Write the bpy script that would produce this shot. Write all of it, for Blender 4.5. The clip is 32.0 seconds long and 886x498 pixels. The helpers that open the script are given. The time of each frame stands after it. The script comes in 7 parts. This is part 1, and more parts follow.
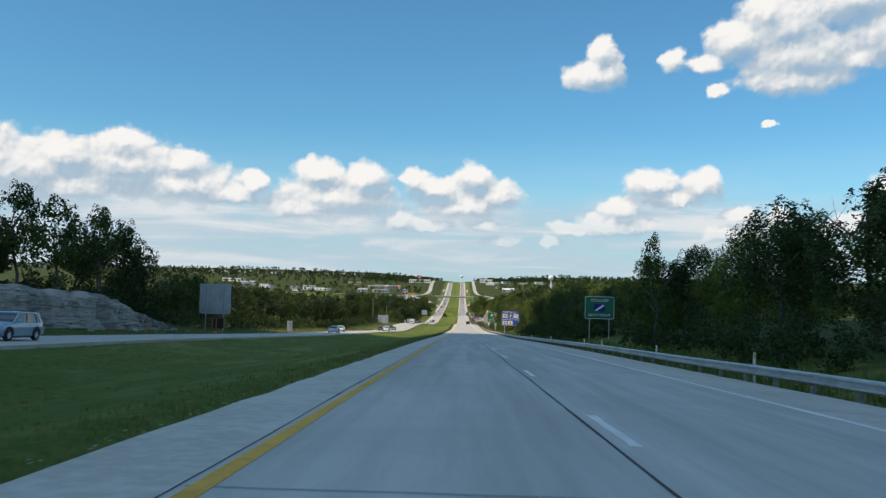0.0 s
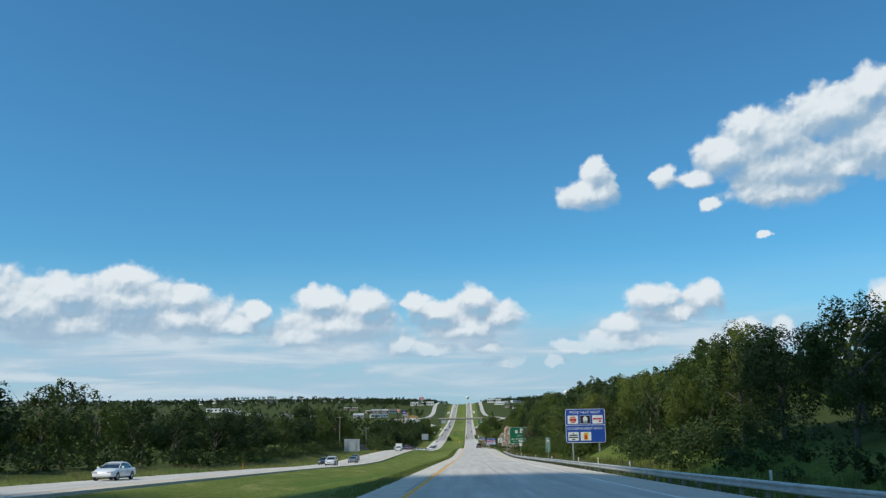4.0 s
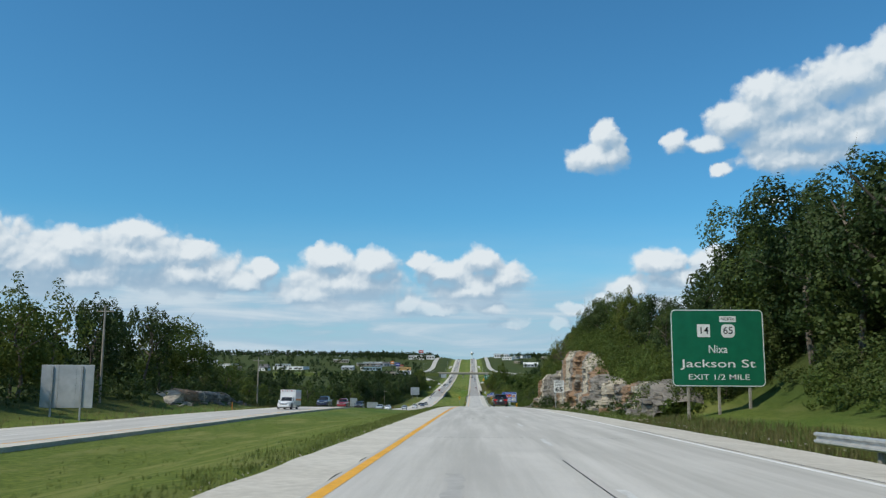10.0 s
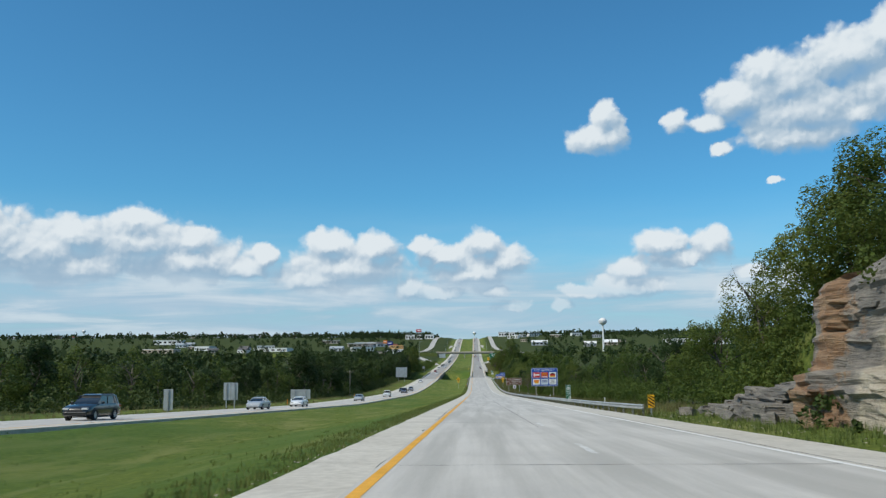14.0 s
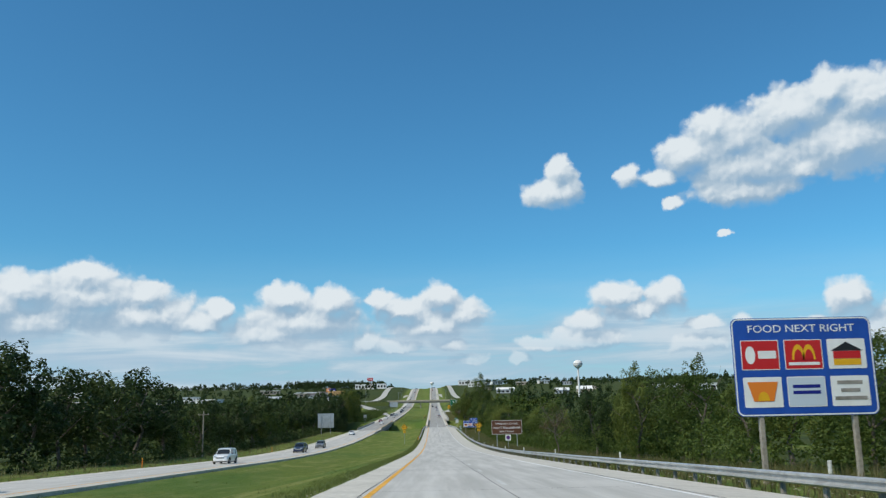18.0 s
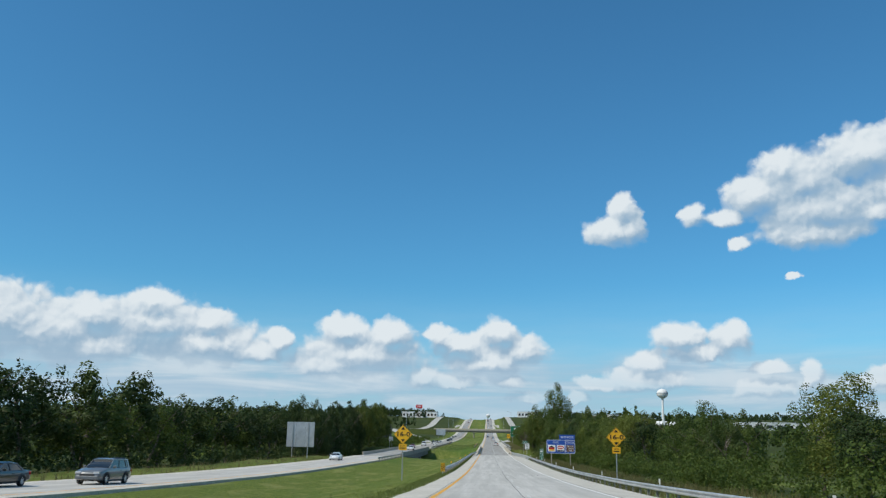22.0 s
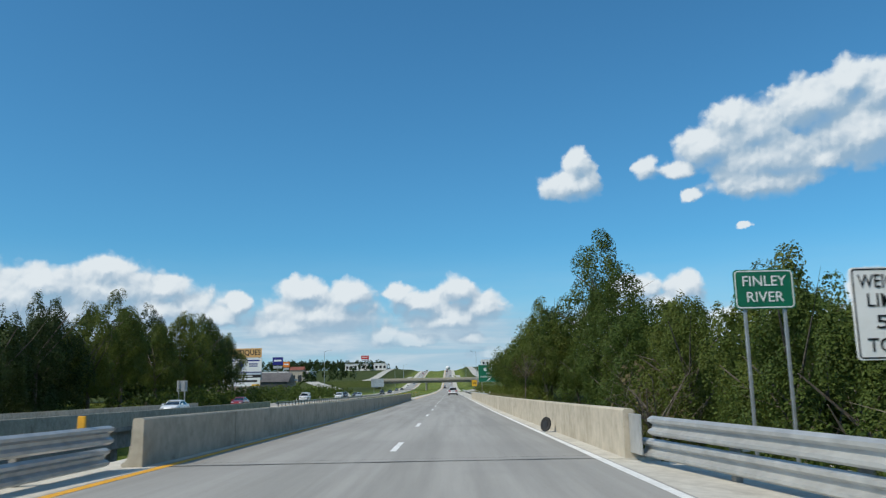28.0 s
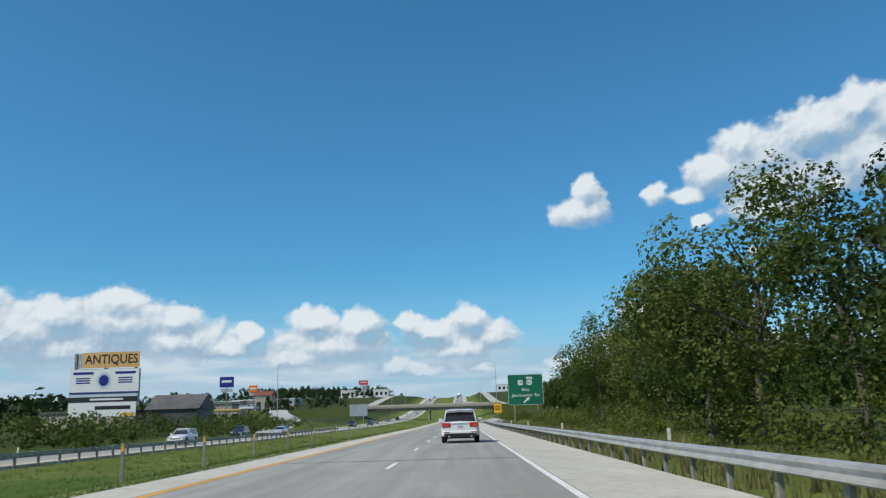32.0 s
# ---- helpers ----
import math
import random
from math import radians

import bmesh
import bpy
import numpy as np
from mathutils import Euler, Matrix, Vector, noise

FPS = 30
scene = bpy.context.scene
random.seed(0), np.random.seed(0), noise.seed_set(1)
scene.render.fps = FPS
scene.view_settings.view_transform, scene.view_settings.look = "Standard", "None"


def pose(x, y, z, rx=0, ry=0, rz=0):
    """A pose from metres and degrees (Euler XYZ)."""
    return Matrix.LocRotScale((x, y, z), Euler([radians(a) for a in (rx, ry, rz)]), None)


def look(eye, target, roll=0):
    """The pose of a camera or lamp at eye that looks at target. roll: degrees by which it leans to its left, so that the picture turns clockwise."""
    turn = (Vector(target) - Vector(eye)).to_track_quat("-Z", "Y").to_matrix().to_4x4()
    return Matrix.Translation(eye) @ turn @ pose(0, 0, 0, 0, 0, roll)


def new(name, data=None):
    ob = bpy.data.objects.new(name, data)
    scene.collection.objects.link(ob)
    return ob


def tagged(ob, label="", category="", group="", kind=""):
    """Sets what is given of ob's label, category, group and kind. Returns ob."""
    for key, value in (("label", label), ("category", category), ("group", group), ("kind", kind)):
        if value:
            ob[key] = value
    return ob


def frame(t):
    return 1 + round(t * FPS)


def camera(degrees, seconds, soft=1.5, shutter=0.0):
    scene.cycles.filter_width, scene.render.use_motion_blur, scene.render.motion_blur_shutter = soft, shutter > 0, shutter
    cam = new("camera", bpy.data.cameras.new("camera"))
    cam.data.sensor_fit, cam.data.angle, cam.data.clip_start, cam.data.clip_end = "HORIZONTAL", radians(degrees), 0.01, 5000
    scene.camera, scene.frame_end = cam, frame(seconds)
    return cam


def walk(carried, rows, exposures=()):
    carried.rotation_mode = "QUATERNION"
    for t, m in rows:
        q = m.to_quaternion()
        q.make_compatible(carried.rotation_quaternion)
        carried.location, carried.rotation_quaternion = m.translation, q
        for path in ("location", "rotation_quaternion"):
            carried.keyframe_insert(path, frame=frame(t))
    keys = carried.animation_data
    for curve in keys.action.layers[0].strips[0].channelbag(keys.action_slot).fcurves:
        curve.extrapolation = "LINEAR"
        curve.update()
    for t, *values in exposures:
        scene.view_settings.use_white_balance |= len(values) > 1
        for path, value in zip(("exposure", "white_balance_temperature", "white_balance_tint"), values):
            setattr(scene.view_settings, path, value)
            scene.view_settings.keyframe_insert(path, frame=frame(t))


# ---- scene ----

# camera: seconds, eye x y z, yaw, pitch, roll
PATH = [
    (0, 0.02, 0.00, 0.00, 1.35, 2.35, 1.50),
    (0.5, -0.01, 16.30, -0.83, 2.71, 1.69, 1.00),
    (1, -0.04, 32.63, -1.67, 2.23, 2.86, 0.29),
    (1.5, -0.14, 48.94, -2.52, 1.26, 3.46, -0.62),
    (2, -0.22, 65.23, -3.40, 0.68, 3.95, -0.73),
    (2.5, -0.23, 81.51, -4.30, 0.98, 9.44, -1.59),
    (4.5, 0.13, 146.55, -7.95, 1.55, 10.92, -0.74),
    (5, 0.18, 162.89, -8.81, 1.04, 9.27, -0.38),
    (5.5, 0.31, 179.28, -9.61, 0.96, 8.48, 0.30),
    (6, 0.28, 195.81, -10.40, 1.67, 9.21, 0.69),
    (6.5, 0.23, 212.42, -11.22, 2.09, 8.29, 1.15),
    (7, 0.26, 229.09, -12.06, 1.76, 7.06, 1.32),
    (7.5, 0.25, 245.82, -12.92, 1.34, 7.41, 0.95),
    (8, 0.20, 262.61, -13.79, 0.93, 7.38, 0.87),
    (8.5, 0.14, 279.44, -14.63, 0.36, 6.86, 0.19),
    (9, 0.10, 296.27, -15.41, -1.27, 6.97, -0.12),
    (9.5, 0.06, 313.09, -16.11, -0.71, 7.87, 0.01),
    (10, -0.00, 330.01, -16.71, 2.04, 8.17, 0.29),
    (10.5, -0.06, 347.01, -17.23, 3.85, 8.10, 0.28),
    (11, -0.06, 364.09, -17.73, 4.17, 8.37, -0.07),
    (11.5, -0.04, 381.27, -18.25, 3.64, 8.39, -0.26),
    (12, -0.04, 398.53, -18.83, 3.01, 8.86, -0.16),
    (12.5, -0.11, 415.86, -19.48, 2.65, 8.41, -0.04),
    (13, -0.23, 433.22, -20.21, 3.08, 7.54, 0.14),
    (13.5, -0.33, 450.56, -21.01, 3.37, 7.08, 0.29),
    (14, -0.40, 467.91, -21.83, 2.11, 7.01, -0.49),
    (14.5, -0.43, 485.23, -22.66, -0.17, 7.26, -1.71),
    (16.5, -0.37, 554.03, -25.94, -0.05, 9.80, -0.33),
    (17, -0.32, 571.18, -26.77, -0.46, 10.01, -0.46),
    (17.5, -0.28, 588.27, -27.60, -0.98, 10.41, -0.96),
    (18, -0.22, 605.35, -28.43, -0.95, 10.67, -1.17),
    (18.5, -0.12, 622.45, -29.24, 0.31, 11.04, -0.90),
    (19, -0.03, 639.60, -30.04, 1.26, 11.44, -0.65),
    (19.5, -0.01, 656.83, -30.81, 2.07, 11.45, -0.22),
    (20, 0.03, 674.13, -31.61, 1.22, 11.29, -0.98),
    (20.5, -0.01, 691.47, -32.38, 2.17, 11.04, -0.04),
    (21, -0.02, 708.76, -33.13, 3.20, 11.59, 0.97),
    (21.5, 0.13, 725.90, -33.81, 3.30, 12.29, 1.04),
    (22, 0.23, 742.92, -34.42, 3.30, 13.10, 1.12),
    (22.5, 0.30, 759.83, -34.95, 3.67, 12.88, 1.39),
    (23, 0.39, 776.64, -35.39, 3.54, 11.83, 0.96),
    (23.5, 0.41, 793.43, -35.71, 1.35, 10.40, 0.26),
    (24, 0.45, 810.21, -36.00, 1.16, 9.98, 0.82),
    (24.5, 0.48, 826.97, -36.23, 0.13, 10.73, -0.00),
    (25, 0.62, 843.70, -36.38, 0.05, 11.10, 0.39),
    (25.5, 0.87, 860.39, -36.46, 1.32, 11.67, 1.63),
    (27.5, 2.74, 926.10, -36.54, 2.68, 10.07, 0.76),
    (28, 3.08, 942.50, -36.49, 0.28, 10.22, -1.14),
    (28.5, 3.16, 958.89, -36.40, 1.52, 9.77, 0.27),
    (29, 3.26, 975.25, -36.27, 2.96, 12.13, -0.26),
    (29.5, 3.40, 991.58, -36.13, 2.93, 14.21, -1.02),
    (30, 3.56, 1007.86, -35.97, 2.98, 15.32, -1.26),
    (30.5, 3.71, 1024.05, -35.81, 1.81, 14.16, -0.84),
    (31, 3.75, 1040.17, -35.64, 2.44, 12.60, -0.66),
    (31.5, 3.76, 1056.26, -35.47, 2.21, 11.72, -0.99),
    (32, 3.82, 1072.35, -35.29, 0.96, 12.21, -1.64),
]
EXPOSURES = [(0, 0.18, 7300, 15), (1.2, 0.10, 7200, 15), (2.5, 0.10, 6700, 12), (4.5, -0.03, 6450, 9), (32, -0.03, 6450, 9)]
cam = camera(56.48, 32.0, soft=1.3, shutter=0.08)
walk(cam, [(t, pose(x, y, z, 90 + pitch, 0, yaw) @ pose(0, 0, 0, 0, 0, roll)) for t, x, y, z, yaw, pitch, roll in PATH],
     exposures=EXPOSURES)

# ---- sky, clouds and sun ----
# clouds as puffs: azimuth to the right of north, elevation, half width, half height, in degrees
BIG_CLOUD = [(27.4, 19.0, 1.8, 1.2), (29.6, 18.2, 2.8, 1.6), (25.0, 18.0, 2.9, 1.5), (28.1, 15.8, 3.9, 1.9), (20.1, 17.9, 1.5, 1.1), (21.0, 16.9, 2.6, 1.8), (18.3, 16.2, 2.0, 1.2), (21.9, 15.0, 3.7, 1.8), (21.8, 13.5, 3.3, 0.9), (25.3, 14.5, 1.2, 0.5)]
SMALL_CLOUDS = [(9.3, 15.7, 0.9, 0.9), (8.7, 14.3, 1.8, 1.0), (9.8, 14.5, 1.1, 1.1), (14.1, 15.2, 0.8, 0.7), (16.2, 14.9, 1.3, 0.5), (17.0, 13.0, 0.7, 0.4), (20.1, 10.7, 0.5, 0.22)]
WEST_BANK = [(-26.6, 7.4, 1.8, 1.2), (-28.1, 6.5, 3.5, 1.8), (-26.5, 5.5, 3.1, 1.0), (-22.5, 8.6, 1.8, 0.7), (-22.1, 7.3, 3.3, 1.6), (-19.1, 7.5, 1.6, 0.8), (-19.6, 6.1, 4.3, 1.3), (-14.4, 6.5, 0.9, 0.7), (-16.2, 5.6, 2.4, 0.7), (-31.9, 7.0, 3.5, 2.0), (-35.9, 6.4, 4.7, 1.8)]
MID_BANK = [(-10.0, 7.4, 1.8, 0.8), (-6.9, 7.1, 1.5, 1.0), (-9.0, 5.8, 3.9, 1.4), (-10.9, 4.9, 2.7, 0.8), (-3.5, 7.2, 0.9, 0.6), (-2.0, 6.6, 1.8, 0.7), (0.8, 7.3, 1.3, 0.9), (2.1, 6.2, 1.8, 1.0), (-0.1, 5.4, 2.7, 1.0), (-4.4, 4.3, 1.0, 0.7), (-2.8, 4.0, 2.0, 0.5), (1.5, 4.1, 1.6, 0.4), (2.6, 3.1, 1.4, 0.4)]
EAST_BANK = [(12.8, 7.0, 1.8, 0.9), (16.1, 6.9, 1.3, 1.0), (13.9, 6.0, 2.7, 0.5), (10.7, 5.4, 1.3, 0.7), (10.4, 4.2, 2.7, 0.7), (7.3, 4.0, 1.4, 0.4), (6.1, 3.0, 0.7, 0.4), (18.2, 5.0, 1.2, 0.4), (18.0, 3.7, 1.8, 0.6), (20.7, 4.5, 0.6, 0.9), (27.2, 6.1, 1.4, 1.0), (25.4, 4.2, 2.2, 0.6), (28.4, 3.8, 2.4, 1.0), (31.3, 4.5, 2.7, 1.6), (34.6, 3.9, 3.5, 1.6)]

UNDERSIDES = [(-34.0, 5.4, 7.0, 1.5), (-27.0, 5.2, 5.0, 1.3), (-20.0, 5.1, 5.0, 1.3), (-10.0, 5.2, 4.2, 1.2), (-8.0, 3.9, 4.5, 0.8), (0.3, 4.8, 3.4, 1.1), (12.0, 5.0, 4.0, 0.9), (17.5, 4.4, 3.5, 0.8), (28.0, 4.2, 4.5, 1.0), (-20.0, 3.4, 9.0, 0.7)]


class Nodes:
    """Short hand for a node tree."""

    def __init__(self, tree):
        self.tree = tree

    def put(self, kind, ins=(), **props):
        n = self.tree.nodes.new("ShaderNode" + kind)
        if "operation" in props:
            n.operation = props["operation"]
        if "use_clamp" in props:
            n.use_clamp = props["use_clamp"]
        if "data_type" in props:
            n.data_type = props["data_type"]
        if "blend_type" in props:
            n.blend_type = props["blend_type"]
        if "interpolation_type" in props:
            n.interpolation_type = props["interpolation_type"]
        for k, v in (ins.items() if isinstance(ins, dict) else enumerate(ins)):
            if isinstance(v, bpy.types.NodeSocket):
                self.tree.links.new(v, n.inputs[k])
            elif v is not None:
                n.inputs[k].default_value = v
        return n

    def math(self, op, a, b=None, c=None, clamp=False):
        return self.put("Math", [a, b, c], operation=op, use_clamp=clamp).outputs[0]

    def vec(self, op, a, b=None):
        n = self.put("VectorMath", [a, b], operation=op)
        return n.outputs["Value"] if op in ("LENGTH", "DOT_PRODUCT") else n.outputs[0]

    def mix(self, f, a, b, blend="MIX"):
        n = self.put("Mix", data_type="RGBA", blend_type=blend)
        for k, v in ((0, f), (6, a), (7, b)):
            if isinstance(v, bpy.types.NodeSocket):
                self.tree.links.new(v, n.inputs[k])
            else:
                n.inputs[k].default_value = v
        return n.outputs[2]

    def ramp(self, f, lo, hi, a=0.0, b=1.0):
        n = self.put("MapRange", [f, lo, hi, a, b], interpolation_type="SMOOTHSTEP")
        return n.outputs[0]

    def noise(self, at, scale, detail=4.0, rough=0.55, dist=0.0):
        n = self.put("TexNoise", {"Vector": at, "Scale": scale, "Detail": detail, "Roughness": rough, "Distortion": dist})
        return n.outputs["Fac"]


SUN_EL, SUN_AZ = 47.0, 238.0        # degrees; azimuth clockwise from +y
world = bpy.data.worlds.new("sky")
scene.world = world
world.use_nodes = True
world.node_tree.nodes.clear()
W = Nodes(world.node_tree)
sky = W.put("TexSky")
sky.sky_type, sky.sun_disc, sky.sun_elevation, sky.sun_rotation = "NISHITA", False, radians(SUN_EL), radians(SUN_AZ)
sky.altitude, sky.air_density, sky.dust_density, sky.ozone_density = 350.0, 1.0, 0.9, 2.2
way = W.put("TexCoord").outputs["Generated"]
xyz = W.put("SeparateXYZ", [way])
az = W.math("MULTIPLY", W.math("ARCTAN2", xyz.outputs[0], xyz.outputs[1]), 57.2958)
el = W.math("MULTIPLY", W.math("ARCSINE", xyz.outputs[2]), 57.2958)
flat = W.put("CombineXYZ", [az, el, 0.0]).outputs[0]
wob = W.put("TexNoise", {"Vector": flat, "Scale": 0.55, "Detail": 5.0, "Roughness": 0.6}).outputs["Color"]
wob = W.vec("MULTIPLY", W.vec("SUBTRACT", wob, (0.5, 0.5, 0.5)), (1.5, 1.1, 0.0))
bent = W.vec("ADD", flat, wob)


def puffs(at, groups):
    best = None
    for a, e, w, h in groups:
        d = W.vec("LENGTH", W.vec("MULTIPLY", W.vec("SUBTRACT", at, (a, e, 0.0)), (1 / (w * 1.28), 1 / (h * 1.38), 0.0)))
        best = d if best is None else W.math("SMOOTH_MIN", best, d, 0.25)
    return W.math("SUBTRACT", 1.0, best)


ALL_PUFFS = BIG_CLOUD + SMALL_CLOUDS + WEST_BANK + MID_BANK + EAST_BANK
body = puffs(bent, ALL_PUFFS)
lit = W.noise(W.vec("ADD", flat, (-0.35, 0.45, 0.0)), 0.8, 4.0, 0.5)
here = W.noise(flat, 0.8, 4.0, 0.5)
fluff = W.noise(flat, 0.9, 5.0, 0.46)


def billow(at, scale):
    n = W.put("TexVoronoi", {"Vector": at, "Scale": scale})
    n.feature = "SMOOTH_F1"
    n.inputs["Smoothness"].default_value = 0.7
    return W.math("SUBTRACT", 0.55, n.outputs["Distance"])


def heaps(at):
    return W.math("ADD", W.math("MULTIPLY", billow(at, 0.85), 0.55), W.math("ADD", W.math("MULTIPLY", billow(at, 2.1), 0.32), W.math("MULTIPLY", billow(at, 4.6), 0.07)))


heap = heaps(bent)
dens = W.math("ADD", W.math("ADD", W.math("MULTIPLY", body, 1.45), W.math("MULTIPLY", heap, 0.9)), W.math("MULTIPLY", W.math("SUBTRACT", fluff, 0.5), 0.55))
# the low banks thin out toward their bases
thin = W.ramp(el, 2.6, 6.2, 0.45, 1.0)
cover = W.math("MULTIPLY", W.ramp(dens, 0.02, 0.56), thin)
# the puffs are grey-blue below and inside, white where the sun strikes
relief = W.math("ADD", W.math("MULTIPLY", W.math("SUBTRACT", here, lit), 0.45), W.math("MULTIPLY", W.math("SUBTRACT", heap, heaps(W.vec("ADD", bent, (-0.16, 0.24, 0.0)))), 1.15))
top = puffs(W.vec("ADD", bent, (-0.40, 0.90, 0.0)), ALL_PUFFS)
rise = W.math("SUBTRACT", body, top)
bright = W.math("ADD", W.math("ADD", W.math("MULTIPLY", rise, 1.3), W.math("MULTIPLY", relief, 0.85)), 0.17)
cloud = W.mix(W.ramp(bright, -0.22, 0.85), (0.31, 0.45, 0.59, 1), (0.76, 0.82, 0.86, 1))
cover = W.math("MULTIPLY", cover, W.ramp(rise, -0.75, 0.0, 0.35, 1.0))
# thin haze toward the horizon
haze = W.math("MULTIPLY", W.ramp(el, 11.0, 1.0), 0.85)
streak = W.noise(W.vec("MULTIPLY", flat, (0.10, 0.55, 1.0)), 1.0, 5.0, 0.6)
haze = W.math("MULTIPLY", haze, W.ramp(streak, 0.25, 0.75, 0.55, 1.1))
skyc = W.vec("SCALE", sky.outputs[0])
skyc.node.inputs[3].default_value = 0.112
skyc = W.vec("MULTIPLY", skyc, (0.42, 0.97, 1.17))
air = W.mix(haze, skyc, (0.43, 0.61, 0.76, 1))
# a broad thin sheet of far cloud lies below the heaps
sheet = W.noise(W.vec("MULTIPLY", flat, (0.085, 0.75, 1.0)), 1.0, 5.0, 0.55, 0.6)
band = W.math("MULTIPLY", W.ramp(el, 6.6, 4.2), W.ramp(el, 0.3, 1.6, 0.6, 1.0))
air = W.mix(W.math("MULTIPLY", band, W.ramp(sheet, 0.30, 0.62, 0.25, 0.85)), air, W.mix(W.ramp(sheet, 0.42, 0.7), (0.36, 0.51, 0.65, 1), (0.62, 0.71, 0.78, 1)))
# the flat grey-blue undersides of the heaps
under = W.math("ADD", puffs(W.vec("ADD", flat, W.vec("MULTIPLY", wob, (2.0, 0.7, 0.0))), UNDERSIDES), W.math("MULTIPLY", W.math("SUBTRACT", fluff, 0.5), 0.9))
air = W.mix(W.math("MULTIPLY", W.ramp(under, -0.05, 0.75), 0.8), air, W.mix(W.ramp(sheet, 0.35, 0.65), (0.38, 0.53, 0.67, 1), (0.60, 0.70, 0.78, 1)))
# scattered cumulus go on over the rest of the sky
round_ = W.math("MAXIMUM", W.ramp(W.math("ABSOLUTE", az), 42.0, 62.0), W.ramp(el, 34.0, 50.0))
field = W.math("MULTIPLY", W.math("MULTIPLY", round_, W.ramp(W.noise(way, 3.2, 6.0, 0.6, 0.3), 0.46, 0.58)), W.ramp(el, 0.0, 6.0))
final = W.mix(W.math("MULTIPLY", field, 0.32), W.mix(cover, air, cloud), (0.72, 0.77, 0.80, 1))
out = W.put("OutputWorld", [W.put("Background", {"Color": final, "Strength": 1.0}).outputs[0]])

sun = new("sun", bpy.data.lights.new("sun", "SUN"))
sun.data.energy, sun.data.angle, sun.data.color = 3.8, radians(0.55), (1.0, 0.90, 0.75)
a_, e_ = radians(SUN_AZ), radians(SUN_EL)
sun.matrix_world = look((0, 0, 0), (-math.sin(a_) * math.cos(e_), -math.cos(a_) * math.cos(e_), -math.sin(e_)))

# ---- materials ----
def material(name, dark, light, scale=2.0, rough=0.8, bump=0.0, bump_scale=None, metal=0.0, coarse=None, stain=0.0, local=False, gloss=0.0, vary=0.0):
    """A surface with variation at two scales, and fine relief."""
    m = bpy.data.materials.new(name)
    m.use_nodes = True
    n = Nodes(m.node_tree)
    m.node_tree.nodes.clear()
    at = n.put("TexCoord").outputs["Object"] if local else n.put("NewGeometry").outputs["Position"]
    fine = n.noise(at, scale, 6.0, 0.62)
    big = n.noise(at, coarse or scale / 9.0, 4.0, 0.6, 0.4)
    f = n.math("ADD", n.math("MULTIPLY", fine, 0.6), n.math("MULTIPLY", big, 0.4))
    col = n.mix(n.ramp(f, 0.33, 0.68), (*dark, 1), (*light, 1))
    if vary:
        rnd = n.put("ObjectInfo").outputs["Random"]
        col = n.mix(1.0, col, n.put("CombineColor", [n.ramp(rnd, 0, 1, 1 - vary, 1 + vary * 0.7)] * 3).outputs[0], "MULTIPLY")
    if stain:
        s = n.ramp(n.noise(at, (coarse or scale / 9.0) * 2.3, 5.0, 0.7, 0.8), 0.56, 0.75)
        col = n.mix(n.math("MULTIPLY", s, stain), col, (dark[0] * 0.45, dark[1] * 0.43, dark[2] * 0.4, 1))
    b = n.put("BsdfPrincipled", {"Base Color": col, "Roughness": n.ramp(big, 0.3, 0.7, min(1, rough + 0.08), max(0.02, rough - 0.08)), "Metallic": metal})
    if gloss:
        b.inputs["Coat Weight"].default_value, b.inputs["Coat Roughness"].default_value = gloss, 0.06
    if bump:
        bp = n.put("Bump", {"Strength": bump, "Distance": 0.02, "Height": n.noise(at, bump_scale or scale * 6, 4.0, 0.6)})
        m.node_tree.links.new(bp.outputs[0], b.inputs["Normal"])
    n.put("OutputMaterial", [b.outputs[0]])
    return m


def leafy(name, dark, mid, light, trans=0.25):
    """Leaves: each clump its own green, some light let through."""
    m = bpy.data.materials.new(name)
    m.use_nodes = True
    n = Nodes(m.node_tree)
    m.node_tree.nodes.clear()
    isl = n.put("NewGeometry").outputs["Random Per Island"]
    tree = n.put("ObjectInfo").outputs["Random"]
    at = n.put("NewGeometry").outputs["Position"]
    f = n.math("ADD", n.math("MULTIPLY", isl, 0.5), n.math("MULTIPLY", n.noise(at, 0.16, 3.0), 0.6))
    col = n.mix(n.ramp(f, 0.25, 0.85), (*dark, 1), (*mid, 1))
    col = n.mix(n.math("MULTIPLY", n.math("MULTIPLY", tree, tree), 0.75), col, (*light, 1))
    d = n.put("BsdfPrincipled", {"Base Color": col, "Roughness": 0.62})
    d.inputs["Specular IOR Level"].default_value = 0.25
    t = n.put("BsdfTranslucent", {"Color": n.mix(0.5, col, (*light, 1))})
    n.put("OutputMaterial", [n.put("MixShader", [trans, d.outputs[0], t.outputs[0]]).outputs[0]])
    return m


def plain(name, rgb, rough=0.5, metal=0.0, coat=0.0):
    m = bpy.data.materials.new(name)
    m.use_nodes = True
    b = m.node_tree.nodes["Principled BSDF"]
    b.inputs["Base Color"].default_value, b.inputs["Roughness"].default_value, b.inputs["Metallic"].default_value = (*rgb, 1), rough, metal
    b.inputs["Coat Weight"].default_value, b.inputs["Coat Roughness"].default_value = coat, 0.05
    return m


